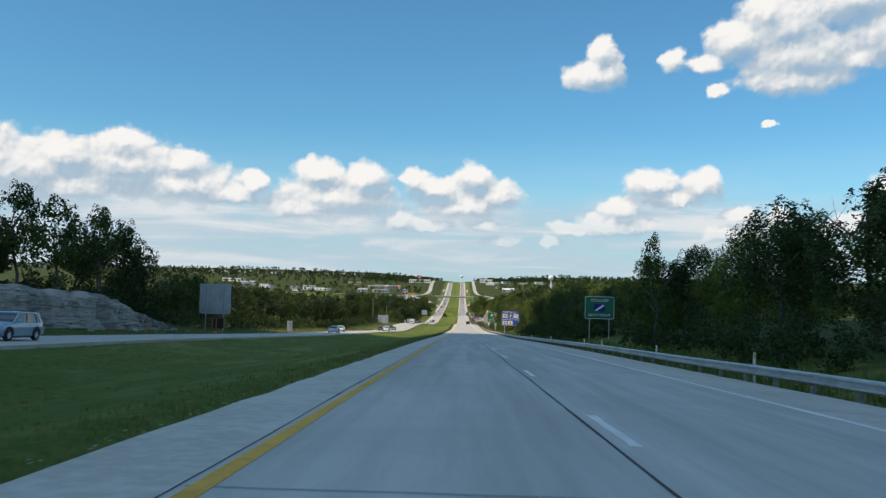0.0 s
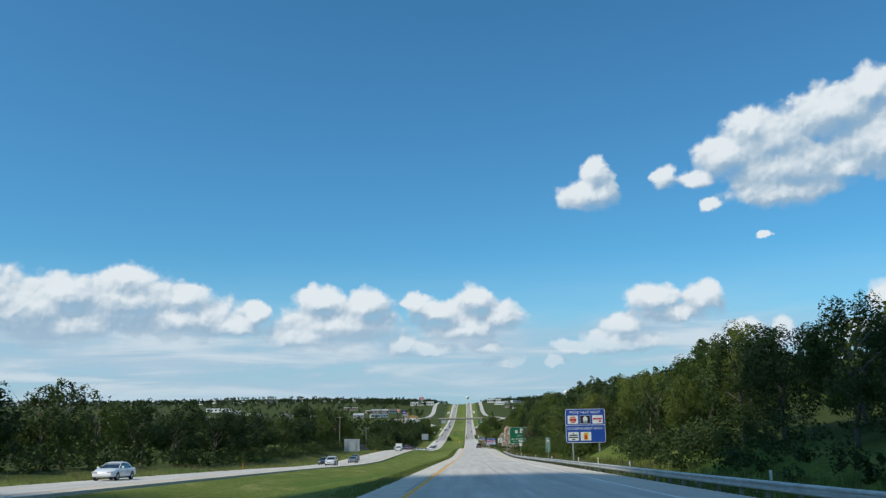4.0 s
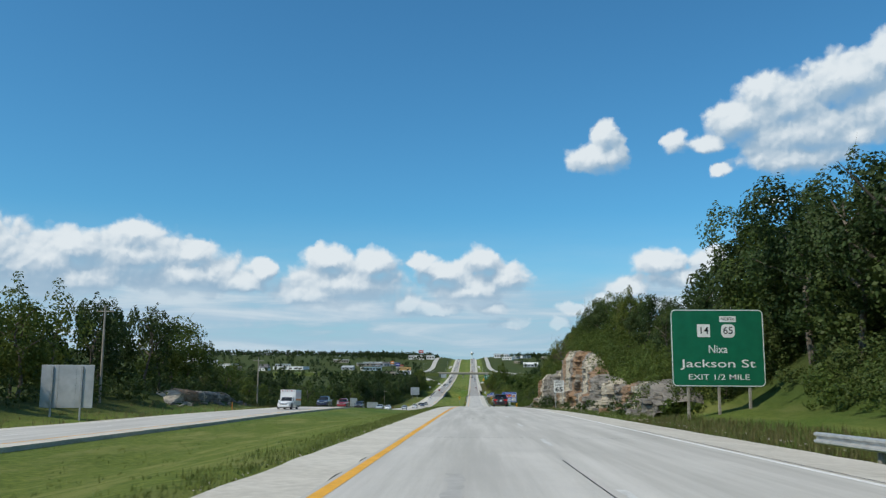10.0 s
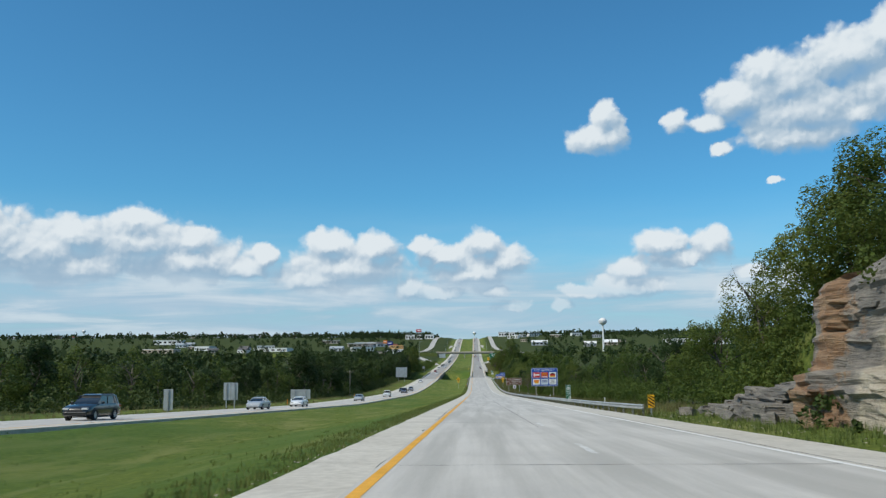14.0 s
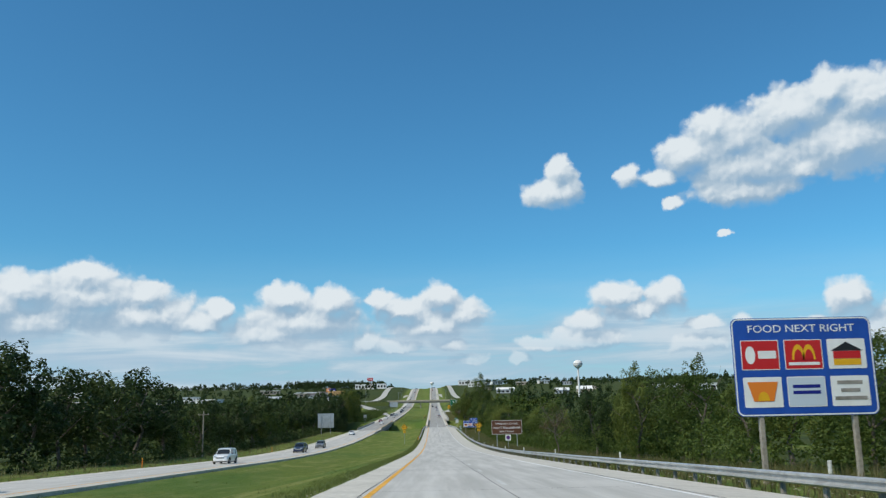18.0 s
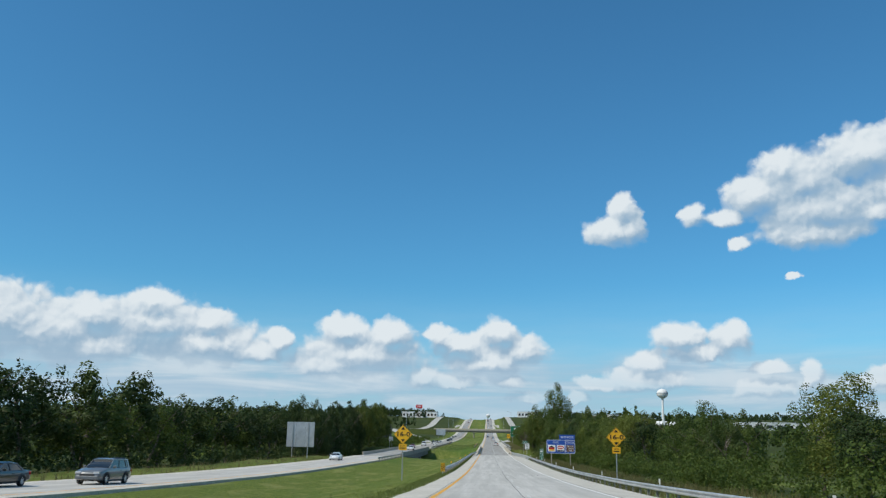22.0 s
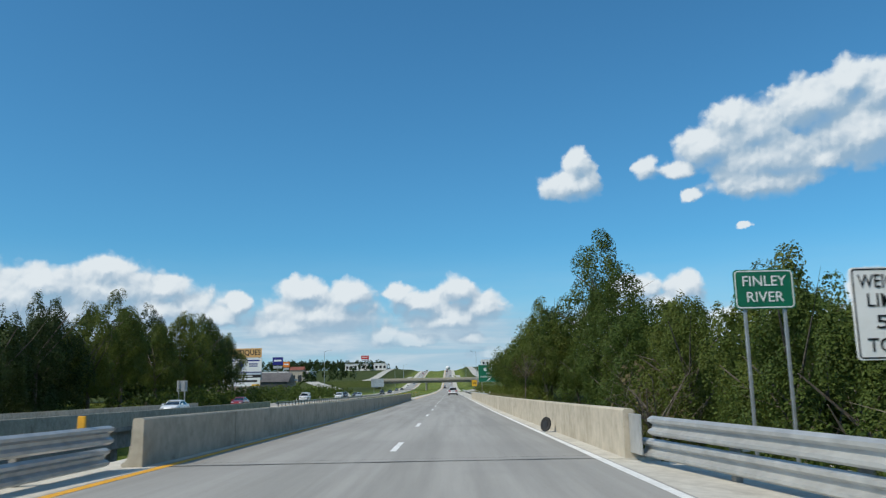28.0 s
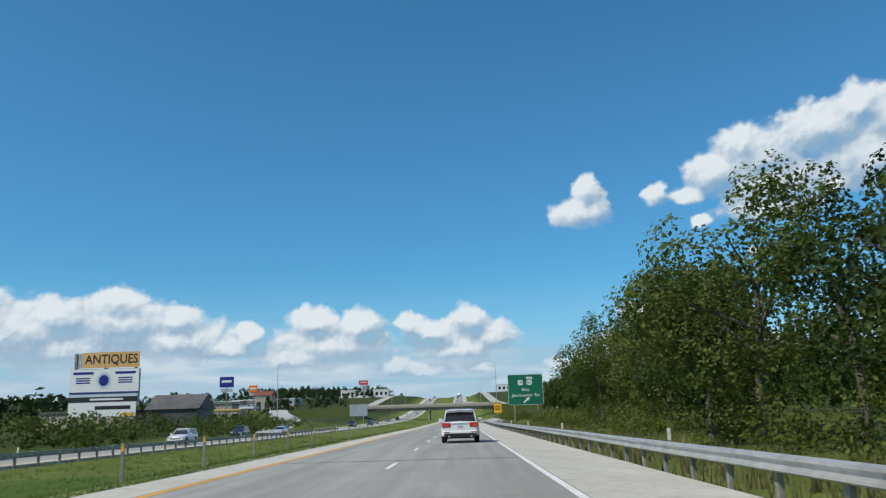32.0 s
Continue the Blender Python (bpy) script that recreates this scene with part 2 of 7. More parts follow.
def grassland():
    """Mown and rough grass: patches of green, straw and clover at several scales, with soil showing here and there."""
    m = bpy.data.materials.new("grass_ground")
    m.use_nodes = True
    n = Nodes(m.node_tree)
    m.node_tree.nodes.clear()
    at = n.put("NewGeometry").outputs["Position"]
    long = n.vec("MULTIPLY", at, (1.0, 0.25, 1.0))
    f1, f2, f3 = n.noise(at, 3.5, 6.0, 0.7), n.noise(long, 0.45, 5.0, 0.65, 0.5), n.noise(long, 0.07, 4.0, 0.6)
    col = n.mix(n.ramp(f1, 0.3, 0.7), (0.062, 0.098, 0.016, 1), (0.168, 0.205, 0.042, 1))
    col = n.mix(n.ramp(f2, 0.46, 0.68), col, (0.20, 0.215, 0.065, 1))
    col = n.mix(n.math("MULTIPLY", n.ramp(f3, 0.48, 0.66), 0.6), col, (0.055, 0.12, 0.022, 1))
    col = n.mix(n.math("MULTIPLY", n.ramp(n.noise(long, 1.1, 5.0, 0.7), 0.66, 0.76), 0.5), col, (0.26, 0.22, 0.12, 1))
    # away from the road the land is woodland: leaf litter and dark undergrowth between fields
    east = n.put("SeparateXYZ", [at]).outputs[0]
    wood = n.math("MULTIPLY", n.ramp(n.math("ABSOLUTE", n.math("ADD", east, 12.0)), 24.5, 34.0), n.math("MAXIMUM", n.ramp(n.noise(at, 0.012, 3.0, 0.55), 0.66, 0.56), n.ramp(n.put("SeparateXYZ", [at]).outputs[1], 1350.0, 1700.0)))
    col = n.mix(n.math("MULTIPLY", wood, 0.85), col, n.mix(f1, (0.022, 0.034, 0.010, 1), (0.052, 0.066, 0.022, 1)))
    b = n.put("BsdfPrincipled", {"Base Color": col, "Roughness": 0.9})
    b.inputs["Specular IOR Level"].default_value = 0.1
    bp = n.put("Bump", {"Strength": 0.8, "Distance": 0.12, "Height": n.noise(at, 7.0, 5.0, 0.7)})
    m.node_tree.links.new(bp.outputs[0], b.inputs["Normal"])
    n.put("OutputMaterial", [b.outputs[0]])
    return m


def pavement(name, gain):
    """Worn concrete lanes: wheel tracks run along the road, with oil in the middle of each lane, patches and blotches."""
    m = bpy.data.materials.new(name)
    m.use_nodes = True
    n = Nodes(m.node_tree)
    m.node_tree.nodes.clear()
    at = n.put("NewGeometry").outputs["Position"]
    long = n.vec("MULTIPLY", at, (1.6, 0.05, 1.0))
    f1, f2, f3 = n.noise(at, 22.0, 5.0, 0.7), n.noise(long, 1.0, 5.0, 0.6), n.noise(at, 0.22, 5.0, 0.6, 0.6)
    col = n.mix(n.ramp(f2, 0.3, 0.72), (0.355, 0.345, 0.315, 1), (0.505, 0.49, 0.455, 1))
    col = n.mix(n.math("MULTIPLY", n.ramp(f3, 0.42, 0.7), 0.4), col, (0.34, 0.33, 0.31, 1))
    col = n.mix(n.math("MULTIPLY", n.ramp(f1, 0.5, 0.8), 0.35), col, (0.17, 0.165, 0.155, 1))
    col = n.mix(1.0, col, (gain, gain, gain, 1), "MULTIPLY")
    b = n.put("BsdfPrincipled", {"Base Color": col, "Roughness": 0.82})
    bp = n.put("Bump", {"Strength": 0.25, "Distance": 0.01, "Height": n.noise(at, 60.0, 3.0)})
    m.node_tree.links.new(bp.outputs[0], b.inputs["Normal"])
    n.put("OutputMaterial", [b.outputs[0]])
    return m


M_GRASS, M_ROAD, M_ROAD_GREY = grassland(), pavement("pale_concrete_road", 1.12), pavement("grey_concrete_road", 0.74)
M_SHOULDER = material("pale_shoulder_concrete", (0.44, 0.415, 0.36), (0.61, 0.58, 0.51), 5.0, 0.88, 0.3, 40, stain=0.5, coarse=0.4)
M_FADED = material("nearly_worn_off_white_paint", (0.44, 0.44, 0.42), (0.66, 0.66, 0.64), 9.0, 0.75)
M_WHITE = material("worn_white_road_paint", (0.62, 0.62, 0.60), (0.86, 0.86, 0.84), 9.0, 0.7)
M_YELLOW = material("worn_yellow_road_paint", (0.60, 0.30, 0.02), (0.84, 0.42, 0.022), 7.0, 0.7)
M_TAR = material("black_tar", (0.012, 0.012, 0.012), (0.05, 0.05, 0.05), 8.0, 0.75)
M_STEEL = material("galvanised_steel", (0.38, 0.39, 0.39), (0.58, 0.59, 0.58), 3.0, 0.42, metal=0.45, stain=0.3)
M_POST = material("weathered_grey_post", (0.16, 0.15, 0.13), (0.32, 0.30, 0.27), 6.0, 0.85, 0.3)
M_BARRIER = material("bridge_parapet_concrete", (0.34, 0.30, 0.23), (0.52, 0.465, 0.37), 3.0, 0.85, 0.3, 30, stain=0.7, coarse=0.5)
M_BARK = material("bark", (0.055, 0.045, 0.035), (0.17, 0.145, 0.115), 5.0, 0.92, 0.8, 20, local=True)
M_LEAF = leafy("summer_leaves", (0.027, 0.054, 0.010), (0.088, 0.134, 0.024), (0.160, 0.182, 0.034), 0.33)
# darker copy: dark trees, and foliage whose shade is put into its colour
M_LEAF_DARK_SHADED = leafy("dark_and_shaded_leaves", (0.012, 0.028, 0.007), (0.036, 0.066, 0.015), (0.072, 0.100, 0.022), 0.16)
M_LEAF_DRY = leafy("browning_leaves", (0.060, 0.052, 0.022), (0.125, 0.100, 0.045), (0.17, 0.145, 0.065))
M_CEDAR = leafy("cedar_needles", (0.012, 0.026, 0.010), (0.032, 0.055, 0.018), (0.050, 0.075, 0.026), 0.1)
M_DRYGRASS = leafy("tall_dry_grass", (0.08, 0.078, 0.028), (0.165, 0.155, 0.06), (0.21, 0.195, 0.085), 0.3)
M_GREENGRASS = leafy("tall_green_grass", (0.035, 0.070, 0.012), (0.10, 0.15, 0.030), (0.15, 0.18, 0.05), 0.3)
M_VERGEGRASS = leafy("short_verge_grass", (0.060, 0.095, 0.016), (0.135, 0.185, 0.035), (0.20, 0.21, 0.065), 0.35)
M_WATER = plain("river_water", (0.05, 0.07, 0.05), 0.06)

# ---- the cumulus over the start of the road ----
def cumulus(x, y, z, long, wide, tall, seed):
    """A heap of rounded billows on a flat base, drifting high behind the start; its shade lies on the first stretch."""
    rng = random.Random(seed)
    bm = bmesh.new()
    for _ in range(130):
        a, r = rng.uniform(0, 2 * math.pi), math.sqrt(rng.random())
        size = (1 - 0.55 * r) * rng.uniform(0.20, 0.34) * wide
        at = Vector((x + math.cos(a) * r * long / 2, y + math.sin(a) * r * wide / 2, z + rng.uniform(0, 1) * tall * (1 - r * r)))
        ball = bmesh.ops.create_icosphere(bm, subdivisions=3, radius=size, matrix=Matrix.Translation(at))
        for v in ball["verts"]:
            n = (v.co - at).normalized()
            v.co += n * size * 0.35 * noise.noise(v.co * (2.2 / size) * 0.9)
            v.co.z = max(v.co.z, z + 6 * noise.noise(v.co * 0.02))
    me = bpy.data.meshes.new("cumulus_cloud")
    bm.to_mesh(me)
    bm.free()
    me.shade_smooth()
    me.materials.append(M_CLOUD)
    return tagged(new("cumulus_cloud", me), "white cumulus cloud drifting high over the highway", "cloud", kind="structure")


M_CLOUD = plain("cloud_white", (0.85, 0.86, 0.88), 1.0)
CLOUD_Z = 620.0
_reach = CLOUD_Z / math.tan(radians(SUN_EL))
cumulus(-20.0 + math.sin(radians(SUN_AZ)) * _reach, -18.0 + math.cos(radians(SUN_AZ)) * _reach, CLOUD_Z, 380.0, 300.0, 70.0, 4)

# ---- the road's height, and the ground ----
KNOTS_Y = [-200, 0, 65, 146, 213, 280, 313, 347, 381, 416, 450, 485, 571, 640, 709, 743, 777, 810, 844, 926, 990, 1056, 1200, 1350, 1500, 1600, 1700, 1800, 1900, 2000, 2100, 2200, 2400, 2800, 3360, 5200]
KNOTS_Z = [8.8, -1.2, -4.6, -9.15, -12.45, -15.85, -17.35, -18.45, -19.5, -20.7, -22.2, -23.85, -28.0, -31.25, -34.35, -35.6, -36.6, -37.2, -37.6, -37.75, -37.35, -36.65, -35.2, -33.2, -30.3, -26.5, -21.0, -14.0, -7.2, -2.0, 1.0, 2.2, 2.0, 2.0, 4.0, 8.0]
_fine = np.arange(-200.0, 5200.0, 2.0)
_z = np.interp(_fine, KNOTS_Y, KNOTS_Z)
_pad = np.pad(_z, 12, mode="reflect", reflect_type="odd")
PROFILE = np.convolve(_pad, np.ones(25) / 25, "valid")
OPP_DROP = 0.7          # the opposite carriageway lies this much lower
BRIDGE = (957.0, 1057.0)


def opp(y):
    """How far the opposite carriageway lies below this one."""
    return float(np.interp(y, (-200, 60, 150, 250, 345, 400, 440, 475, 530, 620, 700, 860), (0.3, 0.3, 0.5, 0.8, 1.5, 1.2, 0.7, 0.2, 0.6, 1.1, 0.7, OPP_DROP)))


def zr(y):
    return float(np.interp(y, _fine, PROFILE))


def wave(x, y, s, seed=0.0):
    return noise.noise(Vector((x * s, y * s, seed)))


def ramp(v, *pairs):
    return float(np.interp(v, [p[0] for p in pairs], [p[1] for p in pairs]))


def hill_right(y):
    return ramp(y, (-200, 3), (40, 1.5), (90, 2.5), (160, 4.5), (230, 6.2), (310, 7.8), (345, 11), (385, 12.5), (440, 11), (490, 8.5), (525, 0.5), (560, -0.8), (900, -1.5), (950, -3), (1060, -2), (1120, 0), (1300, 2), (1600, 4))


def hill_left(y):
    return ramp(y, (-200, 6), (60, 5.5), (112, 4.5), (135, 0.2), (300, -1), (440, 1.0), (452, 2.6), (480, 2.2), (492, -0.5), (600, -2), (900, -2.5), (1060, -1.5), (1200, 0.5), (1500, 2))


def rock_top(y):
    """Height of the rock cut on the east side."""
    return ramp(y, (388, 0.0), (394, 2.3), (415, 2.4), (430, 4.2), (440, 7.0), (458, 8.4), (468, 8.2), (470, 6.2), (476, 5.8), (486, 5.9), (498, 6.3), (503, 5.5), (504, 1.6), (512, 0.9), (520, 0.0))


def brow(y):
    """Height of the slope behind the rock cut."""
    return max(rock_top(y), ramp(y, (388, 0), (394, 2.3), (415, 3.0), (430, 5.0), (440, 7), (463, 8.2), (500, 6.0), (512, 4.0), (524, 0.3)))


def river(y):
    return ramp(y, (952, 0), (972, 1), (1040, 1), (1062, 0))


def ground(x, y):
    """The lie of the land: verges, median swale, wooded slopes, the river's cut, and the far ridge."""
    base = zr(y)
    if -3.4 <= x <= 8.95:
        d = -0.25 if x < 5 else -0.52
    elif -33.6 <= x <= -21.4:
        d = -opp(y) - 0.25
    elif x < -33.6:
        far = hill_left(y)
        d = ramp(-x, (33.6, -opp(y) - 0.10), (36, -opp(y) - 0.45), (41, -opp(y)), (47, far * 0.75), (60, far), (150, far * 1.1), (5000, far * 1.1))
    elif x < 0:
        d = ramp(-x, (3.4, -0.02), (4.6, -0.10), (8, -0.75), (12.5, -1.30), (17, -1.05), (20.2, -opp(y) - 0.08), (21.4, -opp(y) - 0.02))
    else:
        far = hill_right(y)
        d = ramp(x, (8.95, -0.24), (9.3, -0.40), (10, -0.60), (12.5, -0.45), (18, far * (0.35 - 0.30 * ramp(y, (310, 0), (335, 1), (388, 1), (390, 0)))), (28, far * 0.75), (42, far), (90, far * 1.25), (160, far * 1.1), (5000, far))
        if 388 < y < 522:
            top = rock_top(y)
            d = ramp(x, (8.95, -0.24), (10, -0.45), (12.4, -0.35), (14.8, -0.3), (15.6, top - 0.8), (16.8, brow(y) + 0.2), (22, brow(y) + 2.8), (42, max(far, top + 3.0)), (160, far), (5000, far))
    if x > 10 or x < -35:
        d += (0.5 * wave(x, y, 0.05) + 0.2 * wave(x, y, 0.21, 3)) * ramp(abs(x), (10, 0.2), (60, 1))
    elif -20.5 < x < -4.2:
        d += 0.07 * wave(x, y, 0.3)
    # over the wooded valley the land stays low away from the road, then climbs to the ridge
    off = ramp(abs(x), (60, 0), (400, 1), (5000, 1))
    low = -26 + 0.5 * (base + 26) if y < 700 else base
    wide = low + 3.5 * wave(x, y, 0.004, 7) + ramp(y, (-200, 0), (1500, 0), (2300, 2), (3300, 14), (4200, 28), (5200, 26)) * (1 + 0.5 * wave(x, y, 0.0015, 2))
    wide += ramp(x, (-2600, 14), (-500, 4), (0, 0), (500, 6), (2600, 20)) * ramp(y, (1200, 0), (2600, 1))
    z = (base + d) * (1 - off) + (wide + d * 0.4) * off
    return z - 8.0 * river(y) * ramp(x, (-5000, 0.5), (-120, 1), (120, 1), (5000, 0.5))


def link_mesh(name, verts, faces, mat, smooth=False, parent=None, label=""):
    me = bpy.data.meshes.new(name)
    me.from_pydata([tuple(v) for v in verts], [], faces)
    if smooth:
        me.shade_smooth()
    me.materials.append(mat)
    me.update()
    ob = new(name, me)
    ob.parent = parent
    if label:
        ob["label"] = label
    return ob


GX = [-3200, -2200, -1500, -1000, -700, -450, -300, -210, -150, -115, -90, -74, -62, -54, -49, -45, -41.5, -38.5, -36, -34.3, -33.6, -33.5, -27.5, -21.5, -21.4, -20.3, -18.5, -16.5, -14.5, -12.5, -10.5, -8.5, -6.8, -5.4, -4.5, -3.9, -3.4, -3.3,
      0, 5.2, 8.9, 8.95, 9.3, 9.8, 10.4, 11.5, 12.8, 14.8, 15.6, 16.8, 17.5, 19, 22, 26, 31, 37, 44, 53, 65, 80, 100, 130, 170, 230, 320, 450, 700, 1000, 1500, 2200, 3200]
GY = [-190 + 8 * i for i in range(50)] + [210 + 5 * i for i in range(66)] + [540 + 8 * i for i in range(100)] + [1340 + 25 * i for i in range(30)] + [2090 + 60 * i for i in range(25)] + [3590 + 160 * i for i in range(9)]
verts = [(x, y, ground(x, y)) for y in GY for x in GX]
nx = len(GX)
faces = [(j * nx + i, j * nx + i + 1, (j + 1) * nx + i + 1, (j + 1) * nx + i) for j in range(len(GY) - 1) for i in range(nx - 1)]
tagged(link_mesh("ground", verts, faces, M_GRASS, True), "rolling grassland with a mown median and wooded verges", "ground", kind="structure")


def strip(name, x0, x1, y0, y1, mat, up=0.0, step=4.0, ragged=0.0, parent=None, drop=0.0, seed=0, thick=0.0, fall=(0.0, 0.0)):
    """A band that follows the road's height; its outer edges may be ragged."""
    n = max(2, int((y1 - y0) / step) + 1)
    ys = np.linspace(y0, y1, n)
    v, f = [], []
    for i, y in enumerate(ys):
        a = x0 + ragged * wave(0.0, float(y), 0.45, seed) if ragged else x0
        b = x1 + ragged * wave(0.0, float(y), 0.6, seed + 5) if ragged else x1
        z = zr(y) + up - (drop(y) if callable(drop) else drop)
        v += [(a, y, z - fall[0]), (b, y, z - fall[1])]
        if i:
            k = 2 * i
            f.append((k - 2, k - 1, k + 1, k))
    if thick:
        m = len(v)
        v += [(x, y, z - thick) for x, y, z in v]
        f += [(m + k, m + k + 2, k + 2, k) for k in range(0, m - 2, 2)] + [(k + 1, k + 3, m + k + 3, m + k + 1) for k in range(0, m - 2, 2)]
        f += [(0, 1, m + 1, m), (m - 2, 2 * m - 2, 2 * m - 1, m - 1)]
    return link_mesh(name, v, f, mat, False, parent)


def carriageway(name, cx, side, drop, label):
    """Two lanes with shoulders, paint and the tarred joint. side +1: the wide shoulder is to the right."""
    road = new(name)
    tagged(road, label, "road", kind="structure")
    far = 2500.0
    for a, b, mt in ((-190, BRIDGE[0] - 6.0, M_ROAD), (BRIDGE[0] - 6.0, far, M_ROAD_GREY)):
        strip("lanes", cx - 2.0 if side > 0 else cx - 5.7, cx + 5.7 if side > 0 else cx + 2.0, a, b, mt, 0.0, 4.0, 0, road, drop, 0, 0.3)
    i0, i1 = (cx - 3.25, cx - 2.0) if side > 0 else (cx + 2.0, cx + 3.25)
    strip("inner_shoulder", i0, i1, -190, far, M_SHOULDER, -0.004, 1.5, 0.12, road, drop, 1, 0.3)
    for a, b, w in ((-190, BRIDGE[0], 3.0), (BRIDGE[0], BRIDGE[1], 0.95), (BRIDGE[1], far, 3.0)):
        o0, o1 = (cx + 5.7, cx + 5.7 + w) if side > 0 else (cx - 5.7 - w, cx - 5.7)
        strip("outer_shoulder", o0, o1, a, b, M_SHOULDER, -0.004, 1.5, 0.10 if w > 1 else 0.0, road, drop, 2, 0.3, ((0.0, 0.21) if side > 0 else (0.15, 0.0)) if w > 1 else (0.0, 0.0))
    strip("yellow_edge_line", cx - side * 1.92, cx - side * 1.74, -190, far, M_YELLOW, 0.004, 4.0, 0.02, road, drop, 3)
    strip("white_edge_line", cx + side * 5.52, cx + side * 5.66, -190, far, M_WHITE, 0.004, 4.0, 0.02, road, drop, 4)
    return road


NB = carriageway("road_northbound", 0.0, 1, 0.0, "worn pale concrete carriageway with yellow and white edge lines")
SB = carriageway("road_southbound", -25.0, -1, opp, "worn pale concrete opposite carriageway beyond the median")

# ---- helpers for things ----
def part(name, bm, mat, parent, label=""):
    me = bpy.data.meshes.new(name)
    bm.to_mesh(me)
    bm.free()
    me.materials.append(mat)
    ob = new(name, me)
    ob.parent = parent
    if label:
        ob["label"] = label
    return ob


def thing(name, m, label, category, group="", kind=""):
    ob = new(name)
    ob.matrix_basis = m
    return tagged(ob, label, category, group, kind)


def box(bm, x0, x1, y0, y1, z0, z1, bevel=0.0):
    r = bmesh.ops.create_cube(bm, size=1.0, matrix=Matrix.Translation(((x0 + x1) / 2, (y0 + y1) / 2, (z0 + z1) / 2)) @ Matrix.Diagonal((x1 - x0, y1 - y0, z1 - z0, 1)))
    if bevel:
        bmesh.ops.bevel(bm, geom=list({e for v in r["verts"] for e in v.link_edges}), offset=bevel, segments=2, affect="EDGES", profile=0.5)
    return bm


def boxed(x0, x1, y0, y1, z0, z1, bevel=0.0):
    return box(bmesh.new(), x0, x1, y0, y1, z0, z1, bevel)


def tube(bm, a, b, r0, r1, sides=8):
    a, b = Vector(a), Vector(b)
    d = b - a
    m = Matrix.Translation((a + b) / 2) @ d.to_track_quat("Z", "Y").to_matrix().to_4x4()
    bmesh.ops.create_cone(bm, cap_ends=True, segments=sides, radius1=r0, radius2=r1, depth=d.length, matrix=m)
    return bm


# ---- trees ----
def leaf_cards(rng, centres, normals, size, flat=0.38):
    """Bent diamond-shaped sprays of leaves, as vertices and faces."""
    n = len(centres)
    nrm = normals + rng.normal(0, flat, (n, 3))
    nrm /= np.linalg.norm(nrm, axis=1)[:, None] + 1e-9
    a = np.cross(nrm, rng.normal(0, 1, (n, 3)))
    a /= np.linalg.norm(a, axis=1)[:, None] + 1e-9
    b = np.cross(nrm, a)
    s = (size * rng.uniform(0.55, 1.25, n))[:, None]
    v = np.stack([centres - a * s * 0.5, centres + b * s * 0.34 + nrm * s * 0.08, centres + a * s * 0.5 - nrm * s * 0.1, centres - b * s * 0.30], 1)
    return v.reshape(-1, 3)


def crown_points(rng, n, height, width, low, lobes, lumpy):
    """Points on the skins of many small clumps that sit on overlapping lobes, and which way is out."""
    mid, half = height * (1 + low) / 2, height * (1 - low) / 2
    lob = rng.normal(0, 1, (lobes, 3))
    lob /= np.linalg.norm(lob, axis=1)[:, None]
    lob *= rng.uniform(0.42, 0.76, lobes)[:, None]
    rad = rng.uniform(0.26, 0.46, lobes) * lumpy
    m = lobes * 8
    k = rng.choice(lobes, m, p=rad**2 / (rad**2).sum())
    d = rng.normal(0, 1, (m, 3)) + lob[k] * 0.9
    d /= np.linalg.norm(d, axis=1)[:, None]
    heart, size = lob[k] + d * (rad[k] * rng.uniform(0.30, 0.92, m))[:, None], rng.uniform(0.12, 0.23, m) * lumpy
    j = rng.choice(m, n, p=size**2 / (size**2).sum())
    e = rng.normal(0, 1, (n, 3)) + d[j] * 0.8
    e /= np.linalg.norm(e, axis=1)[:, None]
    p = heart[j] + e * (size[j] * rng.uniform(0.62, 1.0, n))[:, None]
    taper = 1.0 - 0.26 * np.clip(p[:, 2], 0, 1)
    c = np.stack([p[:, 0] * width * taper, p[:, 1] * width * taper, mid + p[:, 2] * half], 1)
    return c, e * 0.8 + d[j] * 0.5


def crown_mesh(name, seed, n, height=10.0, width=3.6, low=0.15, lobes=16, lumpy=1.0, leaf=0.62, mat=None, cone=False):
    rng = np.random.default_rng(seed)
    if cone:
        t = rng.uniform(0, 1, n) ** 0.7
        ang = rng.uniform(0, 2 * np.pi, n)
        r = width * t * (0.72 + 0.28 * np.sin(ang * 5 + t * 17)) * rng.uniform(0.55, 1.0, n)
        c = np.stack([np.cos(ang) * r, np.sin(ang) * r, height * (1 - t * (1 - low))], 1)
        d = np.stack([np.cos(ang), np.sin(ang), 0.4 + 0 * ang], 1)
    else:
        c, d = crown_points(rng, n, height, width, low, lobes, lumpy)
    v = leaf_cards(rng, c, d, leaf)
    me = bpy.data.meshes.new(name)
    me.from_pydata(v.tolist(), [], [(4 * i, 4 * i + 1, 4 * i + 2, 4 * i + 3) for i in range(n)])
    me.materials.append(mat)
    return me


